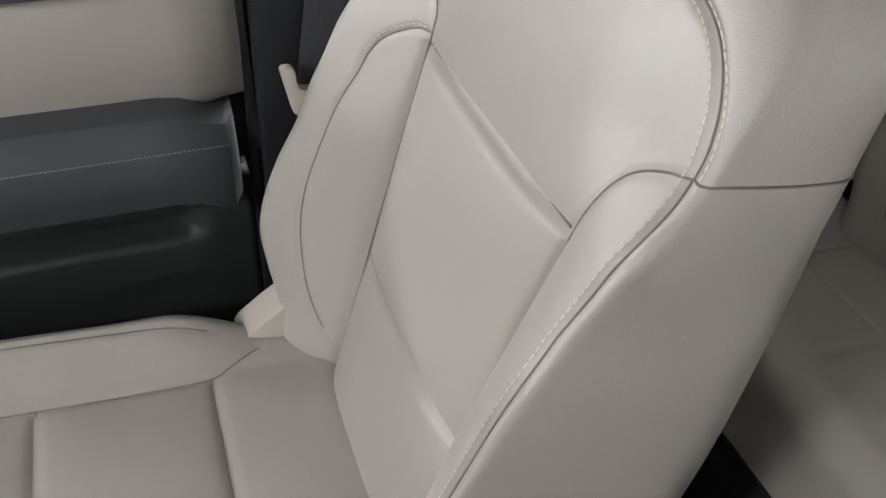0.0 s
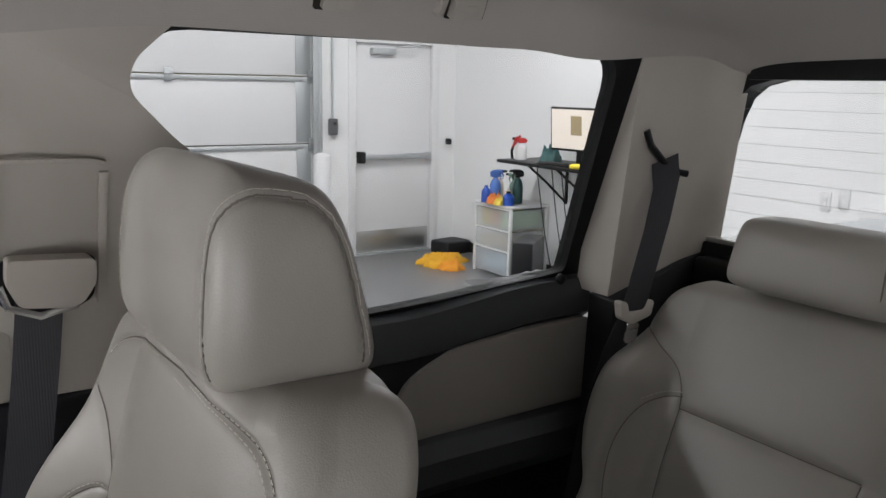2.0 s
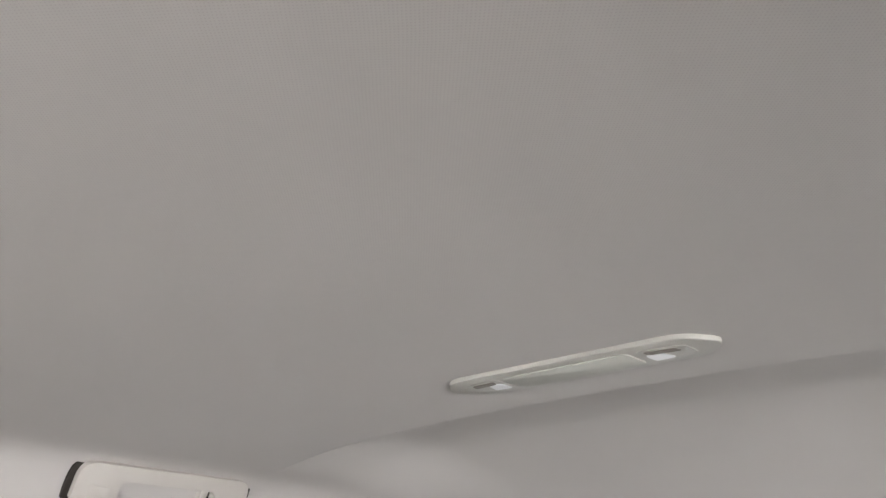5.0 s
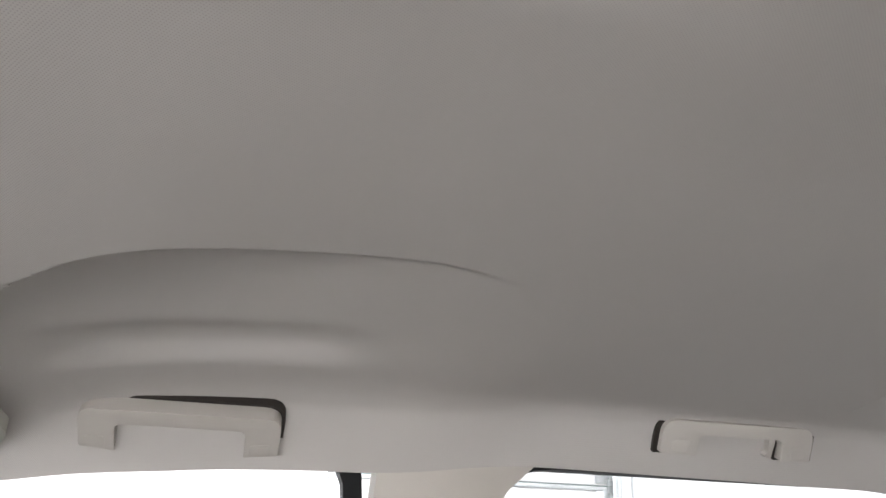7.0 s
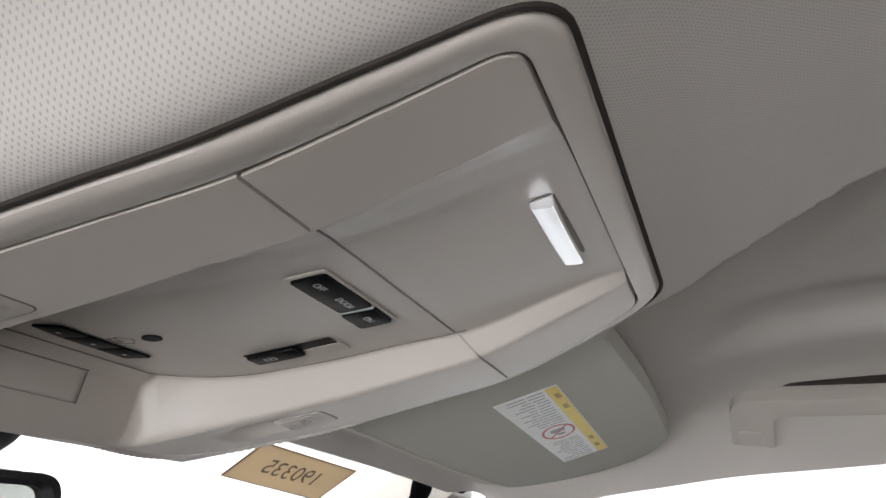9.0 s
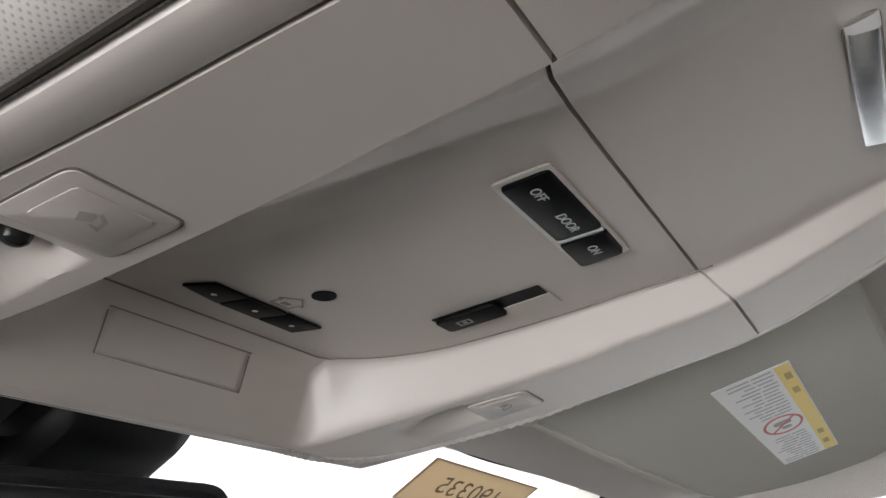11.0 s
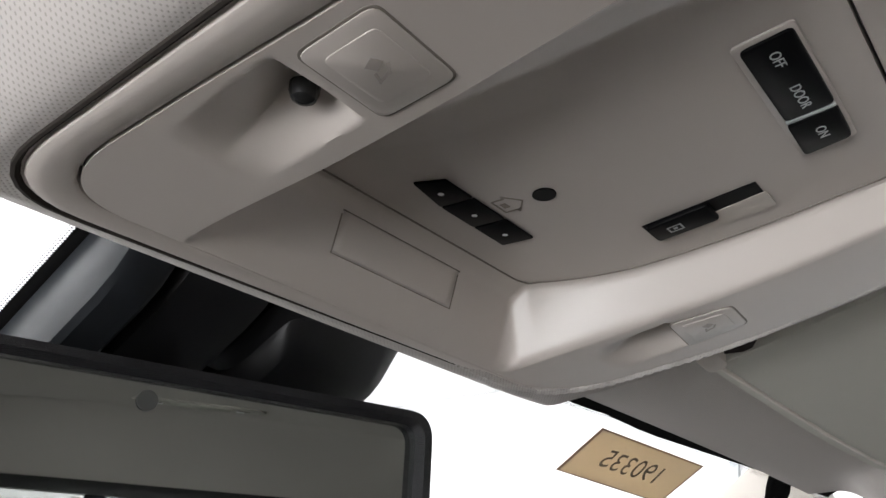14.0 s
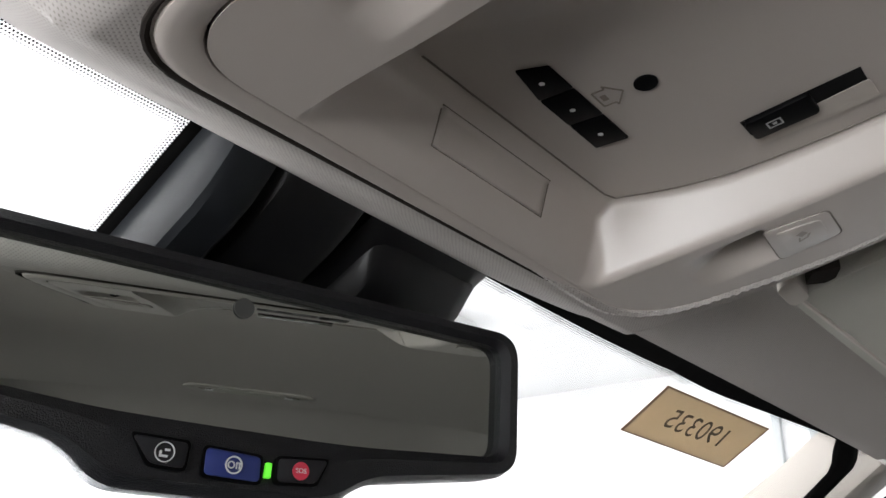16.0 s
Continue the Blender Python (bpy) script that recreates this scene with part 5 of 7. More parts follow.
def console_rows(y0, y1, off, step=0.0013):
    """The console's lower face inside the outline, between two values of y."""
    poly = console_outline(off, 10)

    def reach(y):
        xs = []
        for i in range(len(poly)):
            (ax, ay), (bx, by) = poly[i], poly[(i + 1) % len(poly)]
            if (ay - y) * (by - y) <= 0 and ay != by:
                xs.append(ax + (bx - ax) * (y - ay) / (by - ay))
        return (min(xs), max(xs)) if len(xs) > 1 else (0.0, 0.0)
    lo, hi = min(p[1] for p in poly) + 1e-5, max(p[1] for p in poly) - 1e-5
    y0, y1 = max(y0, lo), min(y1, hi)
    n = int((y1 - y0) / step) + 2
    ys = span(y0, y1, n)
    if y0 == lo:
        ys = [lo, lo + 0.0003, lo + 0.0008] + ys[1:]
    if y1 == hi:
        ys = ys[:-1] + [hi - 0.0008, hi - 0.0003, hi]
    bm = bmesh.new()
    rows = []
    for y in ys:
        a, b = reach(y)
        xc = spline(y, CREASE_Y, CREASE_X)
        l, r = spline(y, CREASE_Y, CREASE_LEFT), xc
        marks = span(a, -l - 0.0008, 40)[:-1] + span(-l - 0.0008, -l + 0.0024, 7)[:-1] + span(-l + 0.0024, -l + 0.055, 40)[:-1] + span(-l + 0.055, r - 0.0135, 40)[:-1] + span(r - 0.0135, r + 0.0022, 20)[:-1] + span(r + 0.0022, b, 42)
        n = len(marks)
        marks = [min(max(x, a + k * 2e-5), b - (n - 1 - k) * 2e-5) for k, x in enumerate(marks)]
        # the parting line leans forward with the depth of the hollow
        lean = 0.82 * max(0.0, 1 - abs(y - SEAM_Y) / 0.045)
        moved = [y + lean * (console_z(x, SEAM_Y, False) - rim_z(SEAM_Y)) for x in marks]
        rows.append([bm.verts.new((x, yy, console_z(x, yy))) for x, yy in zip(marks, moved)])
    for p, q in zip(rows, rows[1:]):
        for i in range(len(p) - 1):
            bm.faces.new((p[i + 1], p[i], q[i], q[i + 1]))
    edge = [e for e in bm.edges if len(e.link_faces) == 1]
    ret = bmesh.ops.extrude_edge_only(bm, edges=edge)
    for v in [g for g in ret["geom"] if isinstance(g, bmesh.types.BMVert)]:
        v.co.z += 0.008
    return bm


def overhead_console():
    t = thing("overhead_console", "beige plastic overhead console with lamp buttons and switches", "console")
    rings = []
    for off, dz in ((0.001, 0.034), (0.001, 0.005), (0.0013, 0.0026), (0.0021, 0.0009), (0.0034, 0.0001), (0.0050, -0.0001), (0.0103, 0.0), (0.0112, 0.0005), (0.0115, 0.006)):
        rings.append([(x, y, rim_z(y) + dz) for x, y in console_outline(off)])
    part("frame", loft(rings, False), M_CONSOLE, t)
    # dark skirt in place of the shade where frame meets lining
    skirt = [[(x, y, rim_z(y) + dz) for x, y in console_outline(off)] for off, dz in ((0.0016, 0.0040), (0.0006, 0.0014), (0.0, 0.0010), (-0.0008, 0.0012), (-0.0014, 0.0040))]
    part("edge_shade", loft(skirt, False), M_GAP, t, "dark skirt standing in for shade round the console")
    # woven lining that wraps the edge of the opening
    path = [Vector(p) for p in console_outline(0.0, 12)]
    k0 = max(range(len(path)), key=lambda k: -path[k].y)
    path = path[k0:] + path[:k0 + 1]
    fine = []
    for p, q in zip(path, path[1:]):
        m = max(1, int((q - p).length / 0.0011))
        fine += [p.lerp(q, k / m) for k in range(m)]
    fine = [p for p in fine if p.y > 0.19 and p.x > -0.02]
    wrap = bmesh.new()
    prev = None
    for k, p in enumerate(fine):
        d = (fine[min(k + 1, len(fine) - 1)] - fine[max(k - 1, 0)]).normalized()
        nrm = Vector((d.y, -d.x))
        if nrm.dot(p - Vector((0, 0.28))) < 0:
            nrm = -nrm
        ring = []
        for i, (o, dz) in enumerate(((-0.0065, 0.004), (-0.0048, 0.0002), (-0.0022, -0.0012), (0.0010, 0.0000), (0.0032, 0.0038), (0.0036, 0.010), (0.0036, 0.034))):
            w = 0.00028 * (1 if (k + i) % 4 < 2 else -0.6) if 0 < i < 6 else 0.0
            a = p + nrm * o
            dz += 0.006 * (2 - smooth(k, 0, 110) - smooth(len(fine) - 1 - k, 0, 110))
            ring.append(wrap.verts.new((a.x, a.y, rim_z(p.y) + dz - w)))
        if prev:
            for i in range(len(ring) - 1):
                wrap.faces.new((prev[i], prev[i + 1], ring[i + 1], ring[i]))
        prev = ring
    bmesh.ops.recalc_face_normals(wrap, faces=wrap.faces)
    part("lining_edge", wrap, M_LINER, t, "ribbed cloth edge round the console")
    # black sheet that shows through the joints as their shade
    part("backing", console_rows(0.1, 0.42, 0.0106, 0.002), M_BLACK, t, "black sheet standing in for shade behind the panels", pose(0, 0, 0.005))
    body = part("front_panel", console_rows(SEAM_Y + 0.0006, 0.5, 0.0121), M_CONSOLE, t)
    lid = part("bin_lid", console_rows(0.1, SEAM_Y - 0.0006, 0.0125), M_CONSOLE, t, "beige bin lid")
    # chrome latch
    pts = [(x, 0.1548 + 0.0006 * math.sin((x + 0.014) * 40), console_z(x, 0.1548) - 0.0005) for x in span(-0.0222, 0.0385, 10)]
    # flat plate, the shade of the latch's recess put into its colour
    part("latch_shade", console_plate(corners([(-0.0230, 0.1502), (0.0392, 0.1502), (0.0392, 0.1594), (-0.0230, 0.1594)], 0.003, 4), 0.0002, 0.0003), M_SEAM, lid, "dark plate for the shade round the latch")
    part("latch", tube(pts, 0.004, 14, (0.0041, 0.0040)), M_CHROME, lid, "chrome latch bar")
    # dome switch
    part("switch_bezel", console_plate(corners([(-0.0272, 0.2326), (0.0425, 0.2328), (0.0432, 0.2514), (-0.0268, 0.2508)], 0.002, 3), 0.0003, 0.0009, 0.0003), M_CONSOLE, body, "beige switch surround")
    sw = part("rocker_switch", console_plate(corners([(-0.0252, 0.2338), (0.0178, 0.2338), (0.0178, 0.2490), (-0.0245, 0.2490)], 0.002, 3), 0.0006, 0.0016, 0.0006), M_GLOSS, body, "black rocker switch")
    on = part("rocker_switch", console_plate(corners([(0.0194, 0.2338), (0.0398, 0.2342), (0.0410, 0.2496), (0.0194, 0.2492)], 0.002, 3), 0.0006, 0.0022, 0.0006), M_GLOSS, body, "black rocker switch")
    part("divider_bar", console_plate([(0.0180, 0.2340), (0.0192, 0.2340), (0.0192, 0.2490), (0.0180, 0.2490)], 0.0006, 0.0018), M_DIM, body, "white divider line")
    slope = (console_z(0, 0.25) - console_z(0, 0.235)) / 0.015
    for txt, x, par, dz in (("OFF", -0.0150, sw, 0.00235), ("DOOR", 0.0070, sw, 0.00235), ("ON", 0.0300, on, 0.00295)):
        words(txt, 0.0046, M_DIM, par, facing((x, 0.2412, console_z(x, 0.2412) - dz), (1, 0, 0), (0, -1, -slope)), "white lettering", 0.0001)
    # sliding window switch
    part("slot", console_plate(corners([(0.0570, 0.2680), (0.0705, 0.2680), (0.0680, 0.3125), (0.0590, 0.3125)], 0.002, 3), 0.0003, 0.0006), M_TRIM, body, "pale slot surround")
    part("slot_well", console_plate([(0.0484, 0.2688), (0.0572, 0.2688), (0.0590, 0.3122), (0.0480, 0.3122)], 0.0004, 0.0003), M_GLOSS, body, "dark slot")
    sl = part("slide_switch", console_plate(corners([(0.0484, 0.2868), (0.0620, 0.2868), (0.0614, 0.3112), (0.0484, 0.3112)], 0.002, 3), 0.0006, 0.0018, 0.0006), M_GLOSS, body, "black slide switch")
    part("symbol", join(*[console_plate(p, 0.0025, 0.0001) for p in ([(0.0530, 0.3040), (0.0575, 0.3040), (0.0575, 0.3046), (0.0530, 0.3046)], [(0.0530, 0.2990), (0.0575, 0.2990), (0.0575, 0.2996), (0.0530, 0.2996)],
                                                                        [(0.0530, 0.2990), (0.0536, 0.2990), (0.0536, 0.3046), (0.0530, 0.3046)], [(0.0569, 0.2990), (0.0575, 0.2990), (0.0575, 0.3046), (0.0569, 0.3046)], [(0.0546, 0.3010), (0.0560, 0.3010), (0.0560, 0.3026), (0.0546, 0.3026)])]), M_DIM, sl, "grey window symbol")
    # three remote buttons
    xs = [-0.0318, -0.0115, 0.0088, 0.0290]
    for i in range(3):
        a, b = xs[i] + 0.0004, xs[i + 1] - 0.0004
        q = [(a + (0.004 if i == 0 else 0), 0.3483), (b, 0.3483), (b, 0.3626), (a, 0.3626 if i else 0.3595)]
        bt = part("remote_button", console_plate(q, 0.0002, 0.0012, 0.0005), M_GLOSS, body, "black remote button")
        cx = (a + b) / 2 + 0.0008
        part("dot", console_plate([(cx + 0.0011 * math.cos(k), 0.3555 + 0.0011 * math.sin(k)) for k in span(0, 2 * math.pi, 11)[:-1]], 0.0015, 0.0001), M_PRINT, bt, "pale dot")
    # house mark
    hs = [(-0.0072, 0.3445), (-0.0072, 0.3395), (-0.0090, 0.3395), (-0.0025, 0.3345), (0.0040, 0.3395), (0.0022, 0.3395), (0.0022, 0.3445)]
    bars = []
    for p, q in zip(hs, hs[1:] + hs[:1]):
        d = (Vector(q) - Vector(p)).normalized() * 0.0003
        nn = Vector((-d.y, d.x))
        o = Vector((0.0034, 0.0013))
        bars.append(console_plate([tuple(o + Vector(p) - nn), tuple(o + Vector(q) - nn), tuple(o + Vector(q) + nn), tuple(o + Vector(p) + nn)], 0.0002, 0.0002))
    bars.append(console_plate([(-0.0008, 0.3421), (0.0026, 0.3421), (0.0026, 0.3443), (-0.0008, 0.3443)], 0.0002, 0.0002))
    part("house_mark", join(*bars), plain("taupe_print", (0.22, 0.19, 0.16), 0.6, bump=0), body, "small house symbol")
    part("microphone_port", console_plate([(0.0021 + 0.0045 * math.cos(k), 0.3276 + 0.0042 * math.sin(k)) for k in span(0, 2 * math.pi, 25)[:-1]], 0.0002, 0.0004), M_GLOSS, body, "dark round port")
    # cover plate on the front slope
    for g, dz, mt, nm in ((0.0, 0.00025, M_SEAM, "plate_gap"), (0.0007, 0.0007, M_CONSOLE, "cover_plate")):
        part(nm, sheet(lambda u, v: (u, v, console_z(u, v, False) - dz), span(-0.0345 + g, 0.0360 - g, 20), span(0.3885 + g * 0.25, 0.3935 - g * 0.25, 12), (0, 0, 0.0003)), mt, body)
    # thin shadow line at the hollow's floor, drawn as a dark tube
    rim_line = [(x, 0.3812) for x in span(-0.055, 0.068, 24)] + [(spline(y, CREASE_Y, CREASE_X) - 0.0122, y) for y in span(0.3790, 0.2140, 40)]
    part("floor_shade", tube([(x, y, console_z(x, y, False) - 0.0001) for x, y in rim_line], 0.00045, 6), M_SEAM, body, "fine dark line for the shade along the step")
    # reading lamp buttons and wells
    for s in (-1, 1):
        c = (-0.1044, 0.3097) if s < 0 else (0.1165, 0.3144)
        base = [(-0.121, 0.3208), (-0.1198, 0.2978), (-0.0877, 0.2984), (-0.0892, 0.3211)] if s < 0 else [(0.1005, 0.3259), (0.1058, 0.3005), (0.1298, 0.3017), (0.131, 0.3290)]

        def grown(f):
            return corners([(c[0] + (x - c[0]) * f, c[1] + (y - c[1]) * f) for x, y in base], 0.0035 * f, 4)
        part("button_gap", console_plate(grown(1.035), 0.0, 0.0002), M_SEAM, body)
        lens = part("lamp_button", console_plate(grown(0.99), 0.0001, 0.0005, 0.0003), M_CONSOLE, body, "beige reading lamp button")
        part("button_dish", console_plate(grown(0.68), 0.0005, 0.0004, 0.0003), M_CONSOLE, lens)
        sym = [[(-0.0042, -0.0012), (-0.0012, -0.0026), (0.0006, 0.0004), (-0.0026, 0.0022)], [(0.0000, -0.0034), (0.0034, -0.0012), (0.0030, -0.0004), (-0.0002, -0.0024)], [(0.0030, -0.0012), (0.0044, 0.0030), (0.0036, 0.0030), (0.0022, -0.0008)], [(0.0006, 0.0012), (0.0040, 0.0022), (0.0040, 0.0030), (0.0006, 0.0020)]]
        part("lamp_symbol", join(*[console_plate([(c[0] + x, c[1] + y) for x, y in p], 0.0010, 0.00008) for p in sym]), plain("taupe_symbol", (0.29, 0.26, 0.235), 0.6, bump=0), lens, "small lamp symbol")
        kn = [[((-0.1068 if s < 0 else 0.1120) + r * math.cos(k), (0.3325 if s < 0 else 0.3325) + r * math.sin(k) * 0.9, rim_z(0.3335) + (0.0070 if s < 0 else 0.0140) - h) for k in span(0, 2 * math.pi, 17)[:-1]] for h, r in ((0.0, 0.0042), (0.002, 0.0042), (0.0042, 0.0034), (0.0052, 0.0019), (0.0055, 0.0004))]
        part("lamp_eye", loft(kn), plain("smoky_lens", (0.018, 0.018, 0.018), 0.25, spec=0.3, bump=0), body, "small dark swivelling lamp")


overhead_console()


# ---- sun visor ----
def visor_z(x, y):
    return 1.7991 - 0.3209 * y - 0.0823 * x


def sun_visor(s):
    t = thing("sun_visor", "beige cloth sun visor folded up" + (" with a warning label" if s > 0 else ""), "sun visor", "sun visors")
    poly = corners([(0.232, 0.357), (0.246, 0.176), (0.40, 0.166), (0.575, 0.164), (0.618, 0.195), (0.612, 0.262), (0.565, 0.318), (0.52, 0.333), (0.40, 0.346)], [0.012, 0.02, 0.05, 0.03, 0.02, 0.04, 0.03, 0.03, 0.05], 6)
    bm = extrude(poly, lambda a, b, d: Vector((s * a, b, visor_z(a, b) + d)), 0.016, 0.006, 3)
    body = part("visor_panel", bm, M_VISOR, t)
    part("edge_seam", tube([(s * x, y, visor_z(x, y) - 0.0002) for x, y in [(0.236, 0.352), (0.30, 0.347), (0.40, 0.3395), (0.50, 0.329), (0.54, 0.322)]], 0.0014, 6), M_TRIM, t, "raised seam along the edge")
    part("pivot_rod", tube([(s * 0.262, 0.352, visor_z(0.262, 0.352) + 0.008), (s * 0.21, 0.357, 1.676), (s * 0.185, 0.359, 1.682)], 0.0045, 10), M_TRIM, t, "beige support rod")
    part("clip", box(min(s * 0.176, s * 0.205), max(s * 0.176, s * 0.205), 0.346, 0.374, 1.672, 1.694, 0.005), M_TRIM, t, "beige support clip")
    part("socket", extrude(rounded_at(0.2235, 0.3525, 0.026, 0.011, 0.005), lambda a, b, d: Vector((s * a, b, visor_z(a, b) - 0.0015 + d)), 0.012, 0.003, 3), M_TRIM, t, "beige rod socket")
    # no hollow here: a dark plate carries the shade beside the rod
    part("socket_shade", extrude(corners([(0.2175, 0.3385), (0.2255, 0.3465), (0.2365, 0.3345), (0.2260, 0.3265)], 0.002), lambda a, b, d: Vector((s * a, b, visor_z(a, b) + 0.0015 + d)), 0.012), M_GAP, t, "dark plate for the shade beside the rod")
    if s > 0:
        x0, x1, y0, y1 = 0.3065, 0.5275, 0.2175, 0.2625

        def tag(poly2, lift, depth=0.0003):
            return extrude(poly2, lambda a, b, d: Vector((a, b, visor_z(a, b) - lift - d)), depth)
        lab = part("warning_label", tag([(x0, y0 + 0.002), (x1, y0), (x1, y1 - 0.003), (x0, y1 + 0.004)], 0.0002), plain("label_white", (0.78, 0.78, 0.77), 0.5, bump=0), t, "white paper warning label")
        part("label_header", tag([(x0 + 0.002, y0 + 0.0025), (x1 - 0.002, y0 + 0.0008), (x1 - 0.002, y0 + 0.0095), (x0 + 0.002, y0 + 0.0115)], 0.0006, 0.0002), plain("label_yellow", (0.80, 0.62, 0.16), 0.5, bump=0), lab, "yellow label header")
        rng = random.Random(4)
        bars = []
        for k in range(31):
            x = x0 + 0.006 + k * (x1 - x0 - 0.012) / 30
            if 0.398 < x < 0.446:
                continue
            a, b = y0 + 0.013 + rng.random() * 0.002, y1 - 0.003 - rng.random() * 0.012
            m1 = a + (b - a) * (0.35 + 0.3 * rng.random())
            for p, q in ((a, m1 - 0.0006), (m1 + 0.0006, b)):
                bars.append(tag([(x - 0.0011, p), (x + 0.0011, p), (x + 0.0011, q), (x - 0.0011, q)], 0.0006, 0.0001))
        tagged(part("small_print", join(*bars), plain("label_ink", (0.42, 0.42, 0.44), 0.6, bump=0), lab, "rows of small unreadable print"), kind="stuff")
        hb = [tag([(x - 0.006, y0 + 0.004), (x + 0.006, y0 + 0.004), (x + 0.006, y0 + 0.008), (x - 0.006, y0 + 0.008)], 0.0009, 0.0001) for x in (0.33, 0.36, 0.47, 0.50)]
        tagged(part("header_lines", join(*hb), plain("label_brown", (0.45, 0.33, 0.10), 0.6, bump=0), lab, "unreadable header print"), kind="stuff")
        ring = []
        cx, cy = 0.422, 0.2425
        for k in range(28):
            a, b = 2 * math.pi * k / 28, 2 * math.pi * (k + 1) / 28
            f = lambda w, r: (cx + 0.021 * r * math.cos(w), cy + 0.0135 * r * math.sin(w))
            ring.append(tag([f(a, 1), f(b, 1), f(b, 0.86), f(a, 0.86)], 0.0006, 0.0001))
        ring.append(tag([(cx - 0.014, cy - 0.0086), (cx - 0.0125, cy - 0.0100), (cx + 0.014, cy + 0.0086), (cx + 0.0125, cy + 0.0100)], 0.0006, 0.0001))
        part("ban_mark", join(*ring), plain("label_red", (0.55, 0.16, 0.17), 0.6, bump=0), lab, "red ring with a slash")
        part("ban_shape", join(tag(rounded_at(cx - 0.004, cy, 0.010, 0.012, 0.003), 0.00055, 0.00004), tag(rounded_at(cx + 0.008, cy - 0.001, 0.007, 0.007, 0.003), 0.00055, 0.00004)), plain("label_grey", (0.35, 0.35, 0.36), 0.6, bump=0), lab, "small grey pictogram")


sun_visor(1)
sun_visor(-1)


# ---- grab handles, roof lamp ----
def grab_handle(s, y0, y1, x_top, z_top, hook, label, way=Vector((0.80, 0, -0.60)), leg=0.043, drop=0.062, arch=0.024, proud=0.0, side=0.0035):
    t = thing("grab_handle", label, "grab handle", "roof grab handles")
    face = Vector((way.z, 0, -way.x))
    L = y1 - y0
    poly = corners([(0, drop), (0, 0), (L, 0), (L, drop), (L - leg, drop), (L - leg, arch), (leg, arch), (leg, drop)], [0.003, 0.022, 0.022, 0.003, 0.003, 0.012, 0.012, 0.003], 6)

    def place(a, b, d):
        p = Vector((x_top, y0 + a, z_top)) + way * b + face * (d - 0.004 + 0.010 * math.sin(math.pi * min(1, max(0, a / L))))
        return Vector((s * p.x, p.y, p.z))
    # dark ring under the grip stands in for its contact shadow
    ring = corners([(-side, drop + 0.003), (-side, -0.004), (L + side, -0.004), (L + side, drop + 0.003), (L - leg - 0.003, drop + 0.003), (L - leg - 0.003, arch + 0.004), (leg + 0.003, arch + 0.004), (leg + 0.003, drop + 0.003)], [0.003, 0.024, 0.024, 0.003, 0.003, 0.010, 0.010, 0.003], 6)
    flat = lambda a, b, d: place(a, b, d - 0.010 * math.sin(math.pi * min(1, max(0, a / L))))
    part("gap", extrude(ring, lambda a, b, d: flat(a, b, d - 0.006), 0.008 + proud), M_GAP, t, "dark sheet standing in for shade behind the handle")
    for a in (leg * 0.5, L - leg * 0.5):
        part("mount", extrude(rounded_at(a, drop * 0.5 + 0.004, leg - 0.016, drop - 0.022, 0.005), lambda p, q, d: flat(p, q, d - 0.020), 0.024, 0.0), M_HANDLE, t)
    part("grip", extrude(poly, lambda a, b, d: place(a, b, d + 0.0010), 0.0225, 0.0085, 5), M_HANDLE, t)
    if hook:
        part("coat_hook", extrude(corners([(leg + 0.006, arch + 0.002), (leg + 0.018, arch + 0.002), (leg + 0.015, drop * 0.8), (leg + 0.022, drop * 0.92), (leg + 0.009, drop)], 0.004), place, 0.014, 0.003), M_HANDLE, t, "beige coat hook")
    for a in (0.012, L - leg + 0.012):
        part("foot_cap", extrude(rounded_at(a + 0.010, drop - 0.012, 0.024, 0.016, 0.004), lambda p, q, d: place(p, q, d + 0.0228), 0.0012, 0.0004), M_HANDLE, t)


grab_handle(1, -0.117, 0.108, 0.610, 1.754, False, "beige plastic grab handle above the front door", leg=0.040, arch=0.018, proud=0.004, side=0.0045)
for side in (1, -1):
    grab_handle(side, -0.846, -0.618, 0.640, 1.785, True, "beige plastic grab handle with coat hook above the rear door", Vector((0.45, 0, -0.893)), 0.050, 0.047, 0.017, 0.013, 0.007)


def roof_lamp():
    t = thing("roof_lamp", "beige rear dome lamp bar set in the roof lining", "lamp", at=(0, -0.680, 1.7935))
    base = corners([(-0.116, 0.0), (-0.098, -0.024), (0.098, -0.024), (0.116, 0.0), (0.098, 0.024), (-0.098, 0.024)], [0.008, 0.02, 0.02, 0.008, 0.02, 0.02], 6)
    part("bezel", extrude(base, lambda a, b, d: Vector((a, b, 0.004 - d)), 0.0060, 0.0024, 3), M_LAMP, t)
    part("lens", extrude(rounded_at(0, 0, 0.108, 0.030, 0.006), lambda a, b, d: Vector((a, b, -0.0022 - d)), 0.0010, 0.0004), M_VISOR, t, "pale frosted lens")
    for s in (-1, 1):
        eye = part("lamp_pocket", extrude(corners([(s * 0.060, -0.014), (s * 0.094, -0.010), (s * 0.094, 0.010), (s * 0.060, 0.014)], 0.003), lambda a, b, d: Vector((a, b, -0.0021 - d)), 0.0006), M_LAMP, t, "shallow lamp pocket")
        part("lamp_glass", extrude(corners([(s * 0.062, -0.011), (s * 0.078, -0.010), (s * 0.074, 0.004), (s * 0.062, 0.004)], 0.003), lambda a, b, d: Vector((a, b, -0.0028 - d)), 0.0005), M_WHITE, eye, "pale lamp glass")
        part("pocket_gap", extrude(corners([(s * 0.066, 0.004), (s * 0.088, 0.002), (s * 0.086, 0.009), (s * 0.064, 0.011)], 0.002), lambda a, b, d: Vector((a, b, -0.0028 - d)), 0.0005), M_SEAM, eye, "dark slot")


roof_lamp()


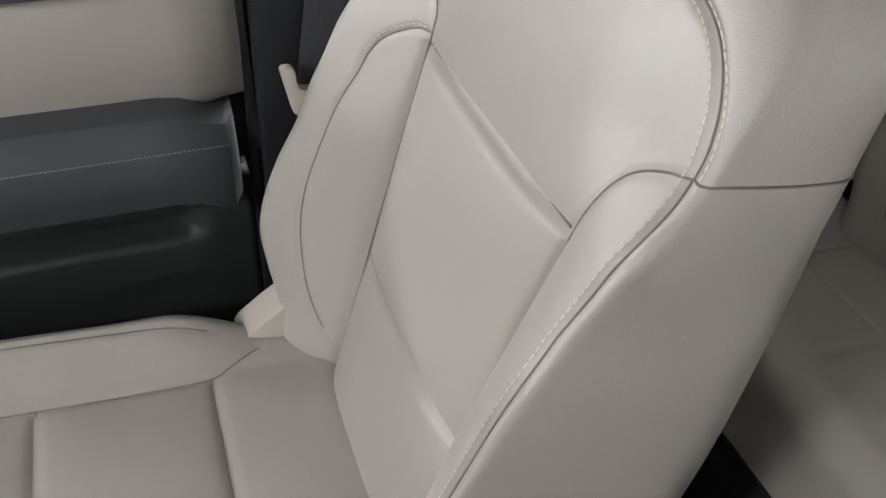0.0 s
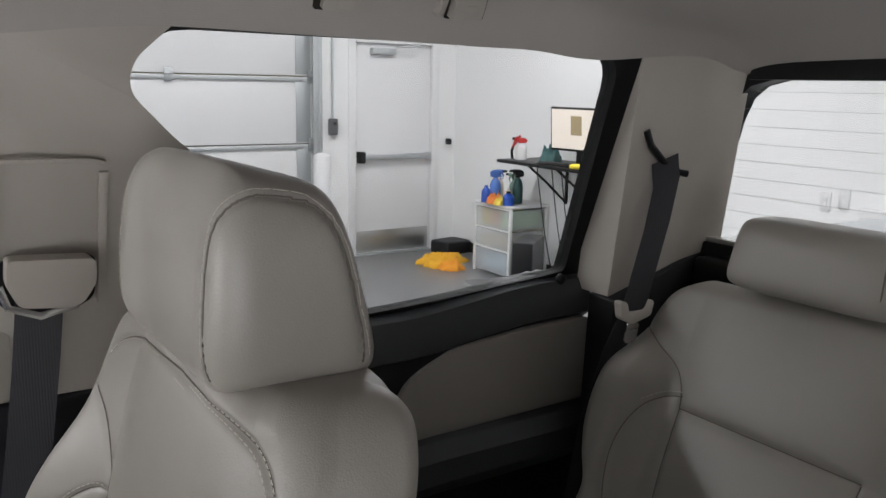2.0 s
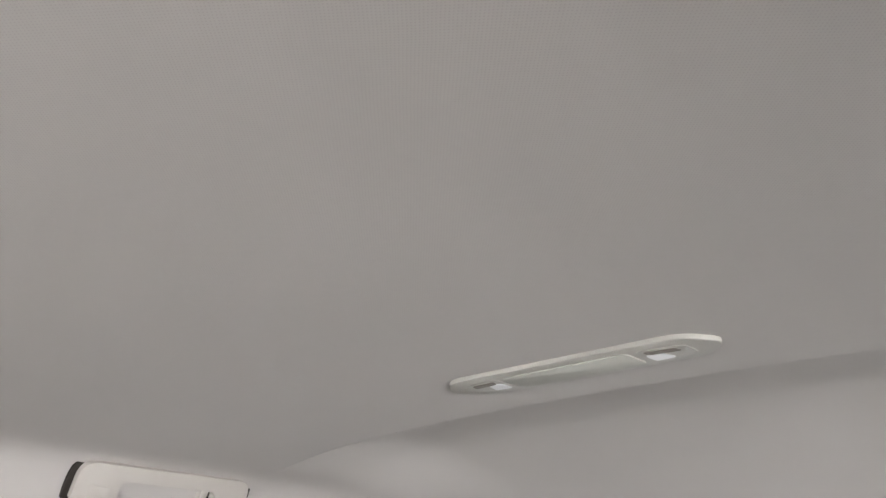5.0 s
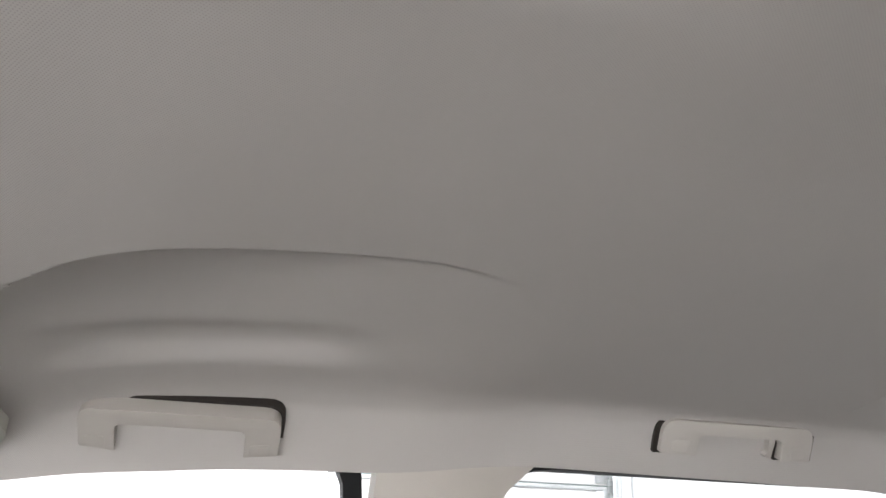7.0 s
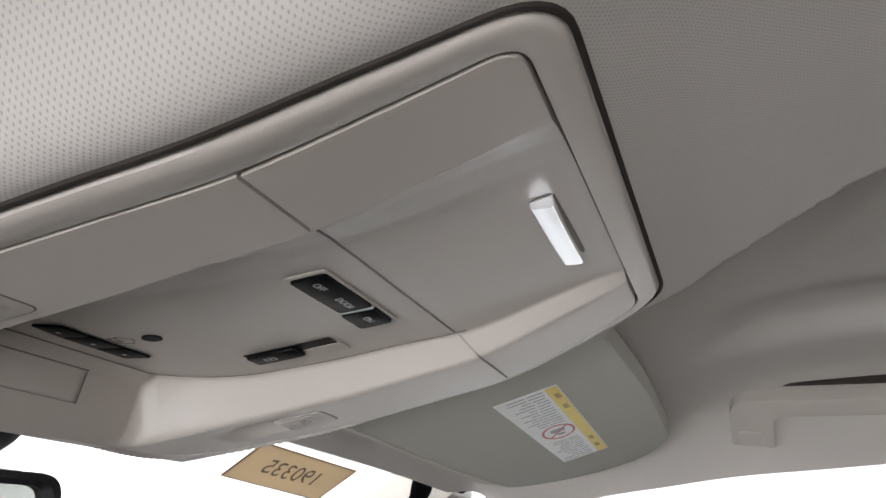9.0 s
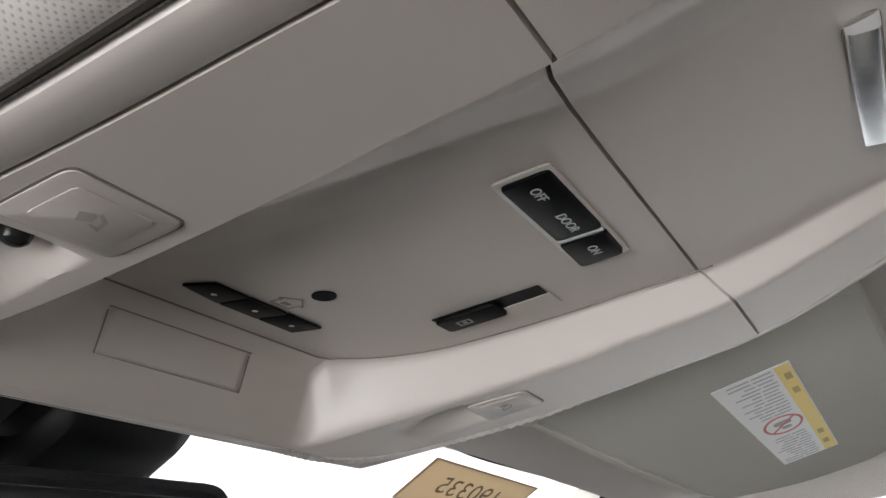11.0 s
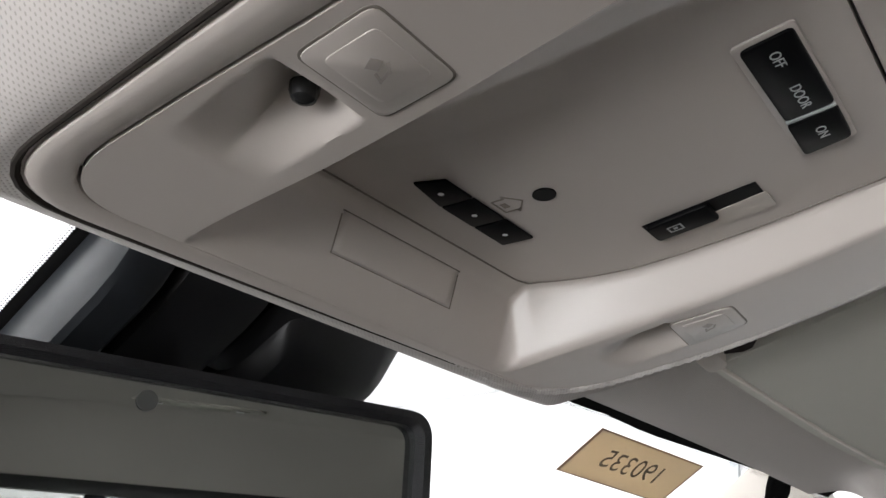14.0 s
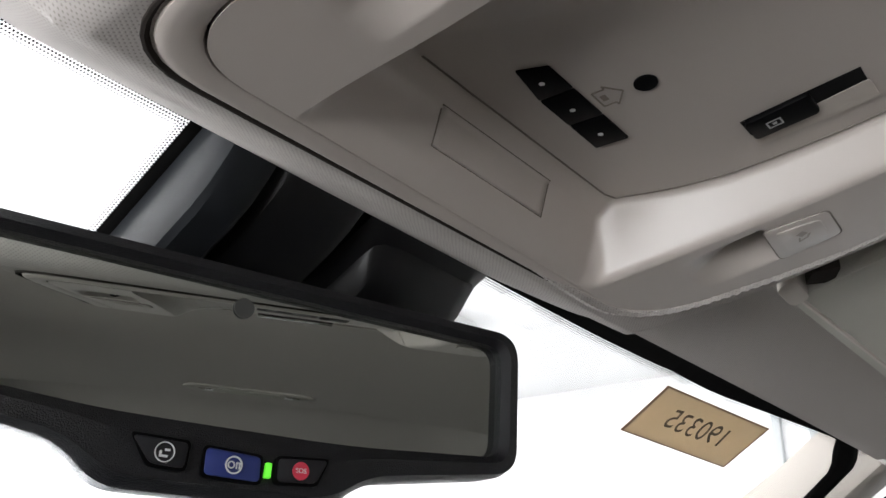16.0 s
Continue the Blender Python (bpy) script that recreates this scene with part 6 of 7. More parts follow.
# ---- mirror and sensor cover ----
def rear_mirror():
    n = Vector((0.318, 1, 0)).normalized()
    ux = Vector((1, -0.318, 0)).normalized()
    t = thing("rear_view_mirror", "black rear-view mirror with three buttons below the glass", "mirror")
    c = Vector((0, 0.318 * 0.098 + 0.448, 1.58))

    def place(a, b, d):
        return c + ux * a + (Vector((0, 0, 1)) - n * 0.026) * b + n * d
    outer = corners([(-0.152, 0.042), (0.0985, 0.042), (0.099, -0.024), (0.024, -0.0345), (0.008, -0.047), (-0.079, -0.047), (-0.094, -0.0335), (-0.152, -0.024)], [0.02, 0.014, 0.012, 0.012, 0.010, 0.010, 0.012, 0.02], 7)
    inner = corners([(-0.143, 0.0345), (0.0893, 0.0345), (0.0893, -0.0165), (0.02, -0.0212), (0.0, -0.0216), (-0.06, -0.0216), (-0.085, -0.0212), (-0.143, -0.0165)], [0.014, 0.009, 0.008, 0.01, 0.01, 0.01, 0.01, 0.014], 7)
    rings = [[place(a, b, d) for a, b in poly] for poly, d in ((inner, 0.003), (inner, -0.004))]
    mid = [(lerp(a, p, 0.35), lerp(b, q, 0.35)) for (a, b), (p, q) in zip(inner, outer)]
    rings.append([place(a, b, -0.0075) for a, b in mid])
    near = [(lerp(a, p, 0.85), lerp(b, q, 0.85)) for (a, b), (p, q) in zip(inner, outer)]
    rings += [[place(a, b, -0.0065) for a, b in near], [place(a, b, 0.0) for a, b in outer], [place(a, b, 0.012) for a, b in outer], [place(a * 0.9, b * 0.8, 0.028) for a, b in outer]]
    bm = loft(rings, False)
    part("case", bm, M_SPECK, t)
    part("case_back", extrude([(a * 0.9, b * 0.8) for a, b in outer], lambda a, b, d: place(a, b, 0.0275 + d), 0.004), M_BLACK, t)
    part("mirror_glass", extrude([(a * 1.002, b * 1.004) for a, b in inner], lambda a, b, d: place(a, b, 0.0005 + d), 0.002), plain("silvered_glass", (0.46, 0.48, 0.455), 0.015, 1.0, vary=0.0, bump=0, rough_vary=0.0), t, "silvered glass")
    part("sensor_eye", extrude([(-0.036 + 0.0042 * math.cos(k), 0.0270 + 0.0042 * math.sin(k)) for k in span(0, 2 * math.pi, 21)[:-1]], lambda a, b, d: place(a, b, -0.0006 + d), 0.0008), plain("dim_sensor", (0.05, 0.052, 0.05), 0.4, bump=0), t, "dark round sensor")

    def button(poly, mat, label):
        return part("button", extrude(corners(poly, 0.002, 4), lambda a, b, d: place(a, b, -0.0095 + d), 0.006, 0.0008), mat, t, label)

    def gap(poly):
        part("button_rim", extrude(corners(poly, 0.0025, 4), lambda a, b, d: place(a, b, -0.0088 + d), 0.004, 0.0003), M_GLOSS, t, "glossy button rim")

    def wide(poly, g):
        cx, cy = sum(p[0] for p in poly) / len(poly), sum(p[1] for p in poly) / len(poly)
        return [(p[0] + math.copysign(g, p[0] - cx), p[1] + math.copysign(g, p[1] - cy)) for p in poly]
    b1 = [(-0.0715, -0.0295), (-0.0515, -0.0300), (-0.0520, -0.0390), (-0.0640, -0.0385)]
    b2 = [(-0.0450, -0.0305), (-0.0240, -0.0315), (-0.0235, -0.0405), (-0.0445, -0.0400)]
    b3 = [(-0.0170, -0.0310), (0.0035, -0.0295), (-0.0010, -0.0385), (-0.0165, -0.0395)]
    navy = plain("navy_button", (0.02, 0.035, 0.17), 0.35, bump=0)
    back = -0.0102

    def mark(kids, parent, mat, label):
        part("symbol", join(*kids), mat, parent, label)

    def ringmark(cx, cy, r, w=0.0004):
        out = []
        for k in range(20):
            a, b = 2 * math.pi * k / 20, 2 * math.pi * (k + 1) / 20
            out.append(extrude([(cx + r * math.cos(a), cy + r * math.sin(a)), (cx + r * math.cos(b), cy + r * math.sin(b)), (cx + (r - w) * math.cos(b), cy + (r - w) * math.sin(b)), (cx + (r - w) * math.cos(a), cy + (r - w) * math.sin(a))], lambda p, q, d: place(p, q, back + d), 0.0003))
        return out

    def bar(x0, y0, x1, y1):
        return extrude([(x0, y0), (x1, y0), (x1, y1), (x0, y1)], lambda p, q, d: place(p, q, back + d), 0.0003)
    for poly, mat, label, kind in ((b1, M_DARK, "charcoal phone button", 0), (b2, navy, "dark blue call button", 1), (b3, M_DARK, "charcoal emergency button", 2)):
        gap(wide(poly, 0.0012))
        bt = button(poly, mat, label)
        cx, cy = sum(p[0] for p in poly) / 4, sum(p[1] for p in poly) / 4
        if kind == 0:
            mark(ringmark(cx, cy, 0.0036) + [bar(cx - 0.0018, cy - 0.0018, cx + 0.0012, cy - 0.0010), bar(cx - 0.0018, cy - 0.0018, cx - 0.001, cy + 0.0004), bar(cx, cy + 0.0004, cx + 0.0018, cy + 0.0012)], bt, M_PRINT, "white ring with a phone shape")
        elif kind == 1:
            mark(ringmark(cx, cy, 0.0033, 0.0006) + ringmark(cx - 0.0010, cy, 0.0014, 0.0005) + [bar(cx + 0.0008, cy - 0.0013, cx + 0.0013, cy + 0.0010), bar(cx + 0.0019, cy - 0.0013, cx + 0.0024, cy + 0.0006), bar(cx + 0.0008, cy + 0.0006, cx + 0.0024, cy + 0.0011)], bt, M_PRINT, "white ring emblem")
        else:
            disc = extrude([(cx + 0.0034 * math.cos(k), cy + 0.0034 * math.sin(k)) for k in span(0, 2 * math.pi, 21)[:-1]], lambda p, q, d: place(p, q, -0.0099 + d), 0.0003)
            part("red_disc", disc, plain("red_button", (0.62, 0.03, 0.07), 0.4, bump=0), bt, "red disc")
            words("SOS", 0.0026, M_PRINT, bt, facing(place(cx, cy, -0.01005), ux, (0, 0, 1)), "white lettering", 0.00005)
    part("indicator", extrude([(-0.0215, -0.0330), (-0.0192, -0.0330), (-0.0192, -0.0385), (-0.0215, -0.0385)], lambda a, b, d: place(a, b, -0.0092 + d), 0.003, 0.0003), glow("green_light", (0.15, 0.9, 0.05), 0.8), t, "small lit green light")
    part("stalk", tube([place(-0.02, 0.01, 0.03), place(-0.02, 0.03, 0.05), (0.005, 0.545, 1.638), (0.006, 0.56, 1.655)], 0.012, 12), M_BLACK, t, "black mounting arm")


rear_mirror()


def sensor_cover():
    t = thing("sensor_cover", "black plastic sensor cover at the top of the windshield", "sensor cover")

    def block(x0, x1, xr0, xr1, y0, y1, drop, mat, name, label="", r=0.012):
        """A moulded block under the glass from y0 to y1; x0..x1 at the rear, xr0..xr1 at the front end."""
        rings = []
        prof = [(0.0, 0.0), (0.0, 0.4), (0.03, 0.75), (0.09, 0.93), (0.2, 1.0), (0.8, 1.0), (0.91, 0.93), (0.97, 0.75), (1.0, 0.4), (1.0, 0.0)]
        for k, f in zip(span(0, 1, 14), (0.55, 0.8, 0.95, 1, 1, 1, 1, 1, 1, 0.98, 0.9, 0.75, 0.5, 0.15)):
            y = lerp(y0, y1, k)
            a, b = lerp(x0, xr0, k), lerp(x1, xr1, k)
            rings.append([(lerp(a, b, u), y, shield_z(0, y) - 0.003 - drop * f * h) for u, h in prof])
        part(name, loft(rings), mat, t, label)
    block(-0.0590, -0.0315, -0.0590, -0.0315, 0.472, 0.62, 0.037, plain("satin_charcoal", (0.014, 0.016, 0.019), 0.5, spec=0.2, vary=0.05, bump=0.05), "side_cover", "satin charcoal side cover")
    block(-0.0308, 0.0245, -0.0308, 0.0245, 0.468, 0.62, 0.033, M_BLACK, "middle_cover")
    block(0.0252, 0.122, 0.0252, 0.127, 0.464, 0.555, 0.029, M_BLACK, "lower_cover")
    block(0.036, 0.118, 0.034, 0.125, 0.484, 0.575, 0.044, M_BLACK, "sensor_bulge")


sensor_cover()


def paper_tag():
    t = thing("paper_tag", "tan paper tag with a handwritten stock number on the glass", "paper tag")
    A, B, C, D = (Vector(p) for p in ((0.4075, 0.5135, 1.6775), (0.5390, 0.4835, 1.6650), (0.5475, 0.5300, 1.6375), (0.4180, 0.5620, 1.6505)))

    def at(u, v, lift=0.0):
        p = A.lerp(B, u).lerp(D.lerp(C, u), v)
        return p - Vector((0.24, 0.53, 1)).normalized() * lift
    edges = [[(-0.02, -0.03), (1.02, -0.03), (1.0, 0.012), (0.0, 0.012)], [(-0.02, 1.03), (0.0, 0.988), (1.0, 0.988), (1.02, 1.03)], [(-0.02, -0.03), (0.006, 0.012), (0.006, 0.988), (-0.02, 1.03)], [(1.02, -0.03), (1.02, 1.03), (0.994, 0.988), (0.994, 0.012)]]
    part("card_edge", join(*[extrude(p, lambda a, b, d: at(a, b, -0.0002 + d), 0.0003) for p in edges]), plain("brown_edge", (0.40, 0.27, 0.19), 0.6, bump=0), t, "brown card edge")
    paper = Shade("tan_paper", (0.72, 0.61, 0.45), 0.7, vary=0.05, bump=0)
    lit, both = paper.n.new("ShaderNodeBsdfTranslucent"), paper.n.new("ShaderNodeMixShader")
    both.inputs[0].default_value = 0.45
    paper.l.new(paper.colour_out, lit.inputs[0])
    paper.l.new(paper.b.outputs[0], both.inputs[1])
    paper.l.new(lit.outputs[0], both.inputs[2])
    paper.l.new(both.outputs[0], paper.n["Material Output"].inputs[0])
    part("sheet", extrude([(0, 0), (1, 0), (1, 1), (0, 1)], lambda a, b, d: at(a, b, 0.0003 + d), 0.0002), paper.m, t, "tan paper")
    ln = words("190335", 0.034, plain("grey_marker", (0.16, 0.13, 0.10), 0.7, bump=0), t, Matrix.Identity(4), "grey handwritten number", 0.0)
    # written on the far side: it reads from outside, so it shows reversed from within
    me = ln.data
    for v in me.vertices:
        a, b = v.co.x, v.co.y
        a += 0.15 * b
        v.co = at(0.5 - a * 0.80 / 0.136, 0.5 - (b * 0.95 - 0.0008 * math.sin(a * 300)) / 0.056, 0.0008)


paper_tag()


# ---- seats ----
def seam_dent(px, pz, lines, width=0.0028, depth=0.004):
    """How far seams press the skin in at the places (px, pz); lines are lists of points."""
    out = np.zeros_like(px)
    for line in lines:
        best = np.full_like(px, 9.0)
        for (ax, az), (bx, bz) in zip(line, line[1:]):
            dx, dz = bx - ax, bz - az
            t = np.clip(((px - ax) * dx + (pz - az) * dz) / (dx * dx + dz * dz + 1e-12), 0, 1)
            best = np.minimum(best, np.hypot(px - ax - t * dx, pz - az - t * dz))
        out = np.maximum(out, np.exp(-(best / width) ** 2))
    return out * depth


def smooth_line(pts, n=10):
    """A smooth line through points of the plane."""
    ts = [0.0]
    for p, q in zip(pts, pts[1:]):
        ts.append(ts[-1] + math.hypot(q[0] - p[0], q[1] - p[1]))
    m = n * (len(pts) - 1) + 1
    return [(spline(t, ts, [p[0] for p in pts]), spline(t, ts, [p[1] for p in pts])) for t in span(0, ts[-1], m)]


# front seat backrest: half width, bolster height and thickness by height
FS_X, FS_TOP, FS_FAR = 0.402, 1.428, 0.034
HW_Z, HW = [0.70, 0.80, 0.92, 1.05, 1.18, 1.28, 1.34, 1.44], [0.225, 0.238, 0.250, 0.250, 0.236, 0.220, 0.212, 0.206]
BO_Z, BO = [0.70, 0.80, 0.90, 1.0, 1.05, 1.10, 1.15, 1.20, 1.25, 1.30, 1.38], [0.03, 0.045, 0.054, 0.058, 0.058, 0.054, 0.046, 0.030, 0.016, 0.004, 0.0]
TH_Z, TH = [0.70, 0.95, 1.15, 1.30, 1.43], [0.155, 0.150, 0.142, 0.132, 0.120]
WI_Z, WI = [0.70, 0.90, 1.0, 1.12, 1.235, 1.30], [0.132, 0.134, 0.135, 0.137, 0.141, 0.145]

EDGE_SEAM = smooth_line([(0.145, 0.87), (0.162, 0.90), (0.185, 0.95), (0.199, 1.0), (0.205, 1.05), (0.206, 1.10), (0.204, 1.15), (0.199, 1.205)])
FAR_TOP = smooth_line([(0.199, 1.205), (0.190, 1.224), (0.175, 1.238), (0.158, 1.247), (0.1425, 1.248)])
NEAR_TOP = smooth_line([(0.199, 1.205), (0.200, 1.25), (0.197, 1.285), (0.191, 1.309)])
NOTCH = smooth_line([(0.141, 1.237), (0.144, 1.262), (0.148, 1.280), (0.156, 1.293), (0.170, 1.302), (0.191, 1.309)])
SHOULDER = smooth_line([(0.191, 1.309), (0.187, 1.33), (0.180, 1.35), (0.168, 1.37), (0.150, 1.388), (0.125, 1.401), (0.09, 1.410), (0.0, 1.414)])
SHOULDER_FAR = smooth_line([(0.215, 1.372), (0.20, 1.385), (0.17, 1.397), (0.125, 1.405), (0.09, 1.410), (0.0, 1.414)])
SIDE_FAR = smooth_line([(0.1425, 1.248), (0.146, 1.268), (0.162, 1.292), (0.190, 1.315), (0.225, 1.332)])
INNER_SEAM = smooth_line([(0.141, 1.237), (0.138, 1.15), (0.135, 1.0), (0.134, 0.90), (0.132, 0.80)])
INNER_FAR = smooth_line([(0.1425, 1.248), (0.138, 1.15), (0.135, 1.0), (0.134, 0.90), (0.132, 0.80)])


def fs_centre(z):
    return FS_X + 0.06 * (1.235 - z)


def fs_plane(z):
    return -0.33 - 0.235 * (z - 1.235)


NEAR_Z, NEAR = [0.70, 0.90, 0.95, 1.0, 1.05, 1.10, 1.15, 1.205, 1.25, 1.285, 1.309, 1.33, 1.35, 1.38, 1.44], [0.204, 0.206, 0.209, 0.212, 0.216, 0.217, 0.215, 0.211, 0.2105, 0.208, 0.203, 0.2, 0.198, 0.196, 0.195]
FORE_Z, FORE = [0.72, 0.83, 0.92, 0.98, 1.05, 1.11, 1.17, 1.23, 1.33, 1.42], [0.0, 0.0, 0.022, 0.034, 0.028, 0.020, 0.026, 0.034, 0.016, 0.008]


def fs_far(z):
    return FS_FAR * smooth(z, 0.80, 1.03)


def fs_half(z, far):
    """Half width of the backrest's face; the near edge lies just outside its seam."""
    return spline(z, HW_Z, HW) + fs_far(z) if far else spline(z, NEAR_Z, NEAR)


def fs_front(u, z):
    """How far the backrest's front stands before its plane, u from the middle."""
    au = abs(u)
    wi, hw, bo = spline(z, WI_Z, WI), fs_half(z, u > 0), spline(z, BO_Z, BO)
    q = bo * (1 - (1 - min(1.0, max(0.0, (au - wi + 0.002) / (0.203 - wi)))) ** 1.7) if au > wi - 0.002 else 0.0
    q -= (0.024 if u < 0 else 0.004) * smooth(au, 0.08, 0.20) * smooth(z, 1.25, 1.32)
    if au < wi:
        e = max(0.0, 1 - (au / wi) ** 4)
        for a, b, h in ((1.237, 1.45, 0.008), (1.003, 1.237, 0.018), (0.78, 1.003, 0.020)):
            if a < z <= b:
                k = (z - a) / (b - a)
                q += h * e * (4 * k * (1 - k)) ** 0.35
    if u > 0:
        q += spline(z, FORE_Z, FORE) * smooth(au, lerp(0.185, 0.13, smooth(z, 1.18, 1.30)), 0.25)
    r = lerp(0.040, 0.026, smooth(z, 1.20, 1.32)) if u > 0 else lerp(0.016, 0.030, smooth(z, 1.31, 1.40))
    if au > hw - r:
        q -= r * (1 - math.sqrt(max(0.0, 1 - ((au - hw + r) / r) ** 2)))
    return q


def front_backrest(parent):
    zs = list(span(0.72, 1.405, 330))
    top = []
    rt = 0.022
    for a in span(0, 90, 22)[1:]:
        top.append((FS_TOP - rt + rt * math.sin(radians(a)), rt * (1 - math.cos(radians(a)))))
    levels = [(z, 0.0) for z in zs] + [(z, d) for z, d in top if z > 1.4055]
    nf, ns, nb = 300, 16, 40
    P, info = [], []
    for z, inset in levels:
        zz = min(z, 1.42)
        hw = spline(zz, HW_Z, HW)
        # round shoulders
        k = max(0.0, (z - 1.33) / (FS_TOP - 1.33))
        cut = 0.060 * (1 - math.sqrt(max(0.0, 1 - k ** 3.0)))
        hw -= cut
        hn = fs_half(zz, False) - cut
        xc, yp, th = fs_centre(z), fs_plane(z), spline(zz, TH_Z, TH)
        ring, inf = [], []
        for u in span(-1, 1, nf):
            half = hw + fs_far(zz) if u > 0 else hn
            q = fs_front(u * fs_half(zz, u > 0), zz) - inset
            ring.append((xc + u * half, yp + q, z))
            inf.append((u * half, z, 1.0))
        edge, near_edge = ring[-1][1], ring[0][1]
        back = yp - th + inset
        for k2 in range(1, ns):
            f = k2 / ns
            b = 0.008 * math.sin(math.pi * f)
            ring.append((xc + hw + fs_far(zz) + b - 0.05 * max(0, f - 0.7) ** 2 * 4, lerp(edge, back, f), z))
            inf.append((9.0, z, 0.0))
        for u in span(1, -1, nb):
            rb = 0.05
            au = abs(u) * hw
            w2 = hw - 0.018 + (fs_far(zz) if u > 0 else 0.0)
            dy = rb * (1 - math.sqrt(max(0.0, 1 - (max(0, au - hw + rb) / rb) ** 2))) * 0.8
            ring.append((xc + u * w2, back + dy - 0.012 * (1 - u * u), z))
            inf.append((9.0, z, 0.0))
        for k2 in range(1, ns):
            f = 1 - k2 / ns
            b = 0.004 * math.sin(math.pi * f)
            ring.append((xc - lerp(hn, hw, min(1.0, f / 0.8)) - b + 0.05 * max(0, f - 0.7) ** 2 * 4, lerp(near_edge, back, f), z))
            inf.append((9.0, z, 0.0))
        P.append(ring)
        info.append(inf)
    A = np.array(P)
    I = np.array(info)
    near = lambda line: [(-a, z) for a, z in line]
    lines = [EDGE_SEAM, FAR_TOP, SHOULDER_FAR, SIDE_FAR, INNER_FAR, near(EDGE_SEAM), near(NEAR_TOP), near(NOTCH), near(SHOULDER), near(INNER_SEAM)]
    dent = seam_dent(I[..., 0], I[..., 1], lines, 0.0036, 0.0034)
    dent = np.maximum(dent, seam_dent(I[..., 0], I[..., 1], [[(-0.141, 1.237), (0.142, 1.237)], [(-0.135, 1.003), (0.135, 1.003)]], 0.0045, 0.006)) * I[..., 2]
    A[..., 1] -= dent
    # a seam round the flank at shoulder height
    row = min(range(len(levels)), key=lambda i: abs(levels[i][0] - 1.309))
    inward = [i for i in range(nf) if A[row, i, 0] < fs_centre(1.309) - 0.190]
    flank = [Vector(A[row, i]) + Vector((-0.0003, 0.0003, 0)) for i in inward[::-1]] + [Vector(A[row, -k]) + Vector((-0.0004, 0, 0)) for k in range(1, ns)]
    bm = loft([[tuple(p) for p in r] for r in A.tolist()], False)
    bm.verts.ensure_lookup_table()
    n = len(P[0])
    last = [bm.verts[(len(P) - 1) * n + i] for i in range(n)]
    mid = bm.verts.new((fs_centre(FS_TOP), fs_plane(FS_TOP) - 0.06, FS_TOP + 0.001))
    for i in range(n):
        bm.faces.new((last[i], last[(i + 1) % n], mid))
    bmesh.ops.recalc_face_normals(bm, faces=bm.faces)
    ob = part("backrest", bm, M_LEATHER, parent)
    part("seam", tube(flank, 0.0009, 6), M_SEAM, ob, "dark sewn joint")
    # perforated middle
    ob.data.materials.append(M_LEATHER_PERF)
    for p in ob.data.polygons:
        x, y, z = p.center
        if 0.80 < z < 1.2365 and abs(x - fs_centre(z)) < spline(z, WI_Z, WI) and y > fs_plane(z) - 0.03:
            p.material_index = 1
    return ob


def sewn(bm, parent, label="pale stitching"):
    return tagged(part("stitching", bm, M_THREAD, parent, label), kind="stuff")


def stitch_run(line, place, pitch=0.0062, length=0.0042, r=0.00055):
    """Short threads along a line of the plane, laid on the skin by place(a, b)."""
    bms = []
    d = [0.0]
    for p, q in zip(line, line[1:]):
        d.append(d[-1] + math.hypot(q[0] - p[0], q[1] - p[1]))
    s = 0.0
    xs, zs = [p[0] for p in line], [p[1] for p in line]
    while s + length < d[-1]:
        a = place(table(s, d, xs), table(s, d, zs))
        b = place(table(s + length, d, xs), table(s + length, d, zs))
        m = (a + b) / 2
        w = (b - a).cross(Vector((0, 1, 0)))
        w = w.normalized() * r if w.length > 1e-9 else Vector((r, 0, 0))
        up = Vector((0, r, 0))
        bm = bmesh.new()
        v = [bm.verts.new(x) for x in (a - w, a + up, a + w, b - w, b + up, b + w, m - w + up * 0.3, m + up * 1.6, m + w + up * 0.3)]
        for f in ((0, 1, 7, 6), (1, 2, 8, 7), (6, 7, 4, 3), (7, 8, 5, 4)):
            bm.faces.new([v[i] for i in f])
        bms.append(bm)
        s += pitch
    return join(*bms)


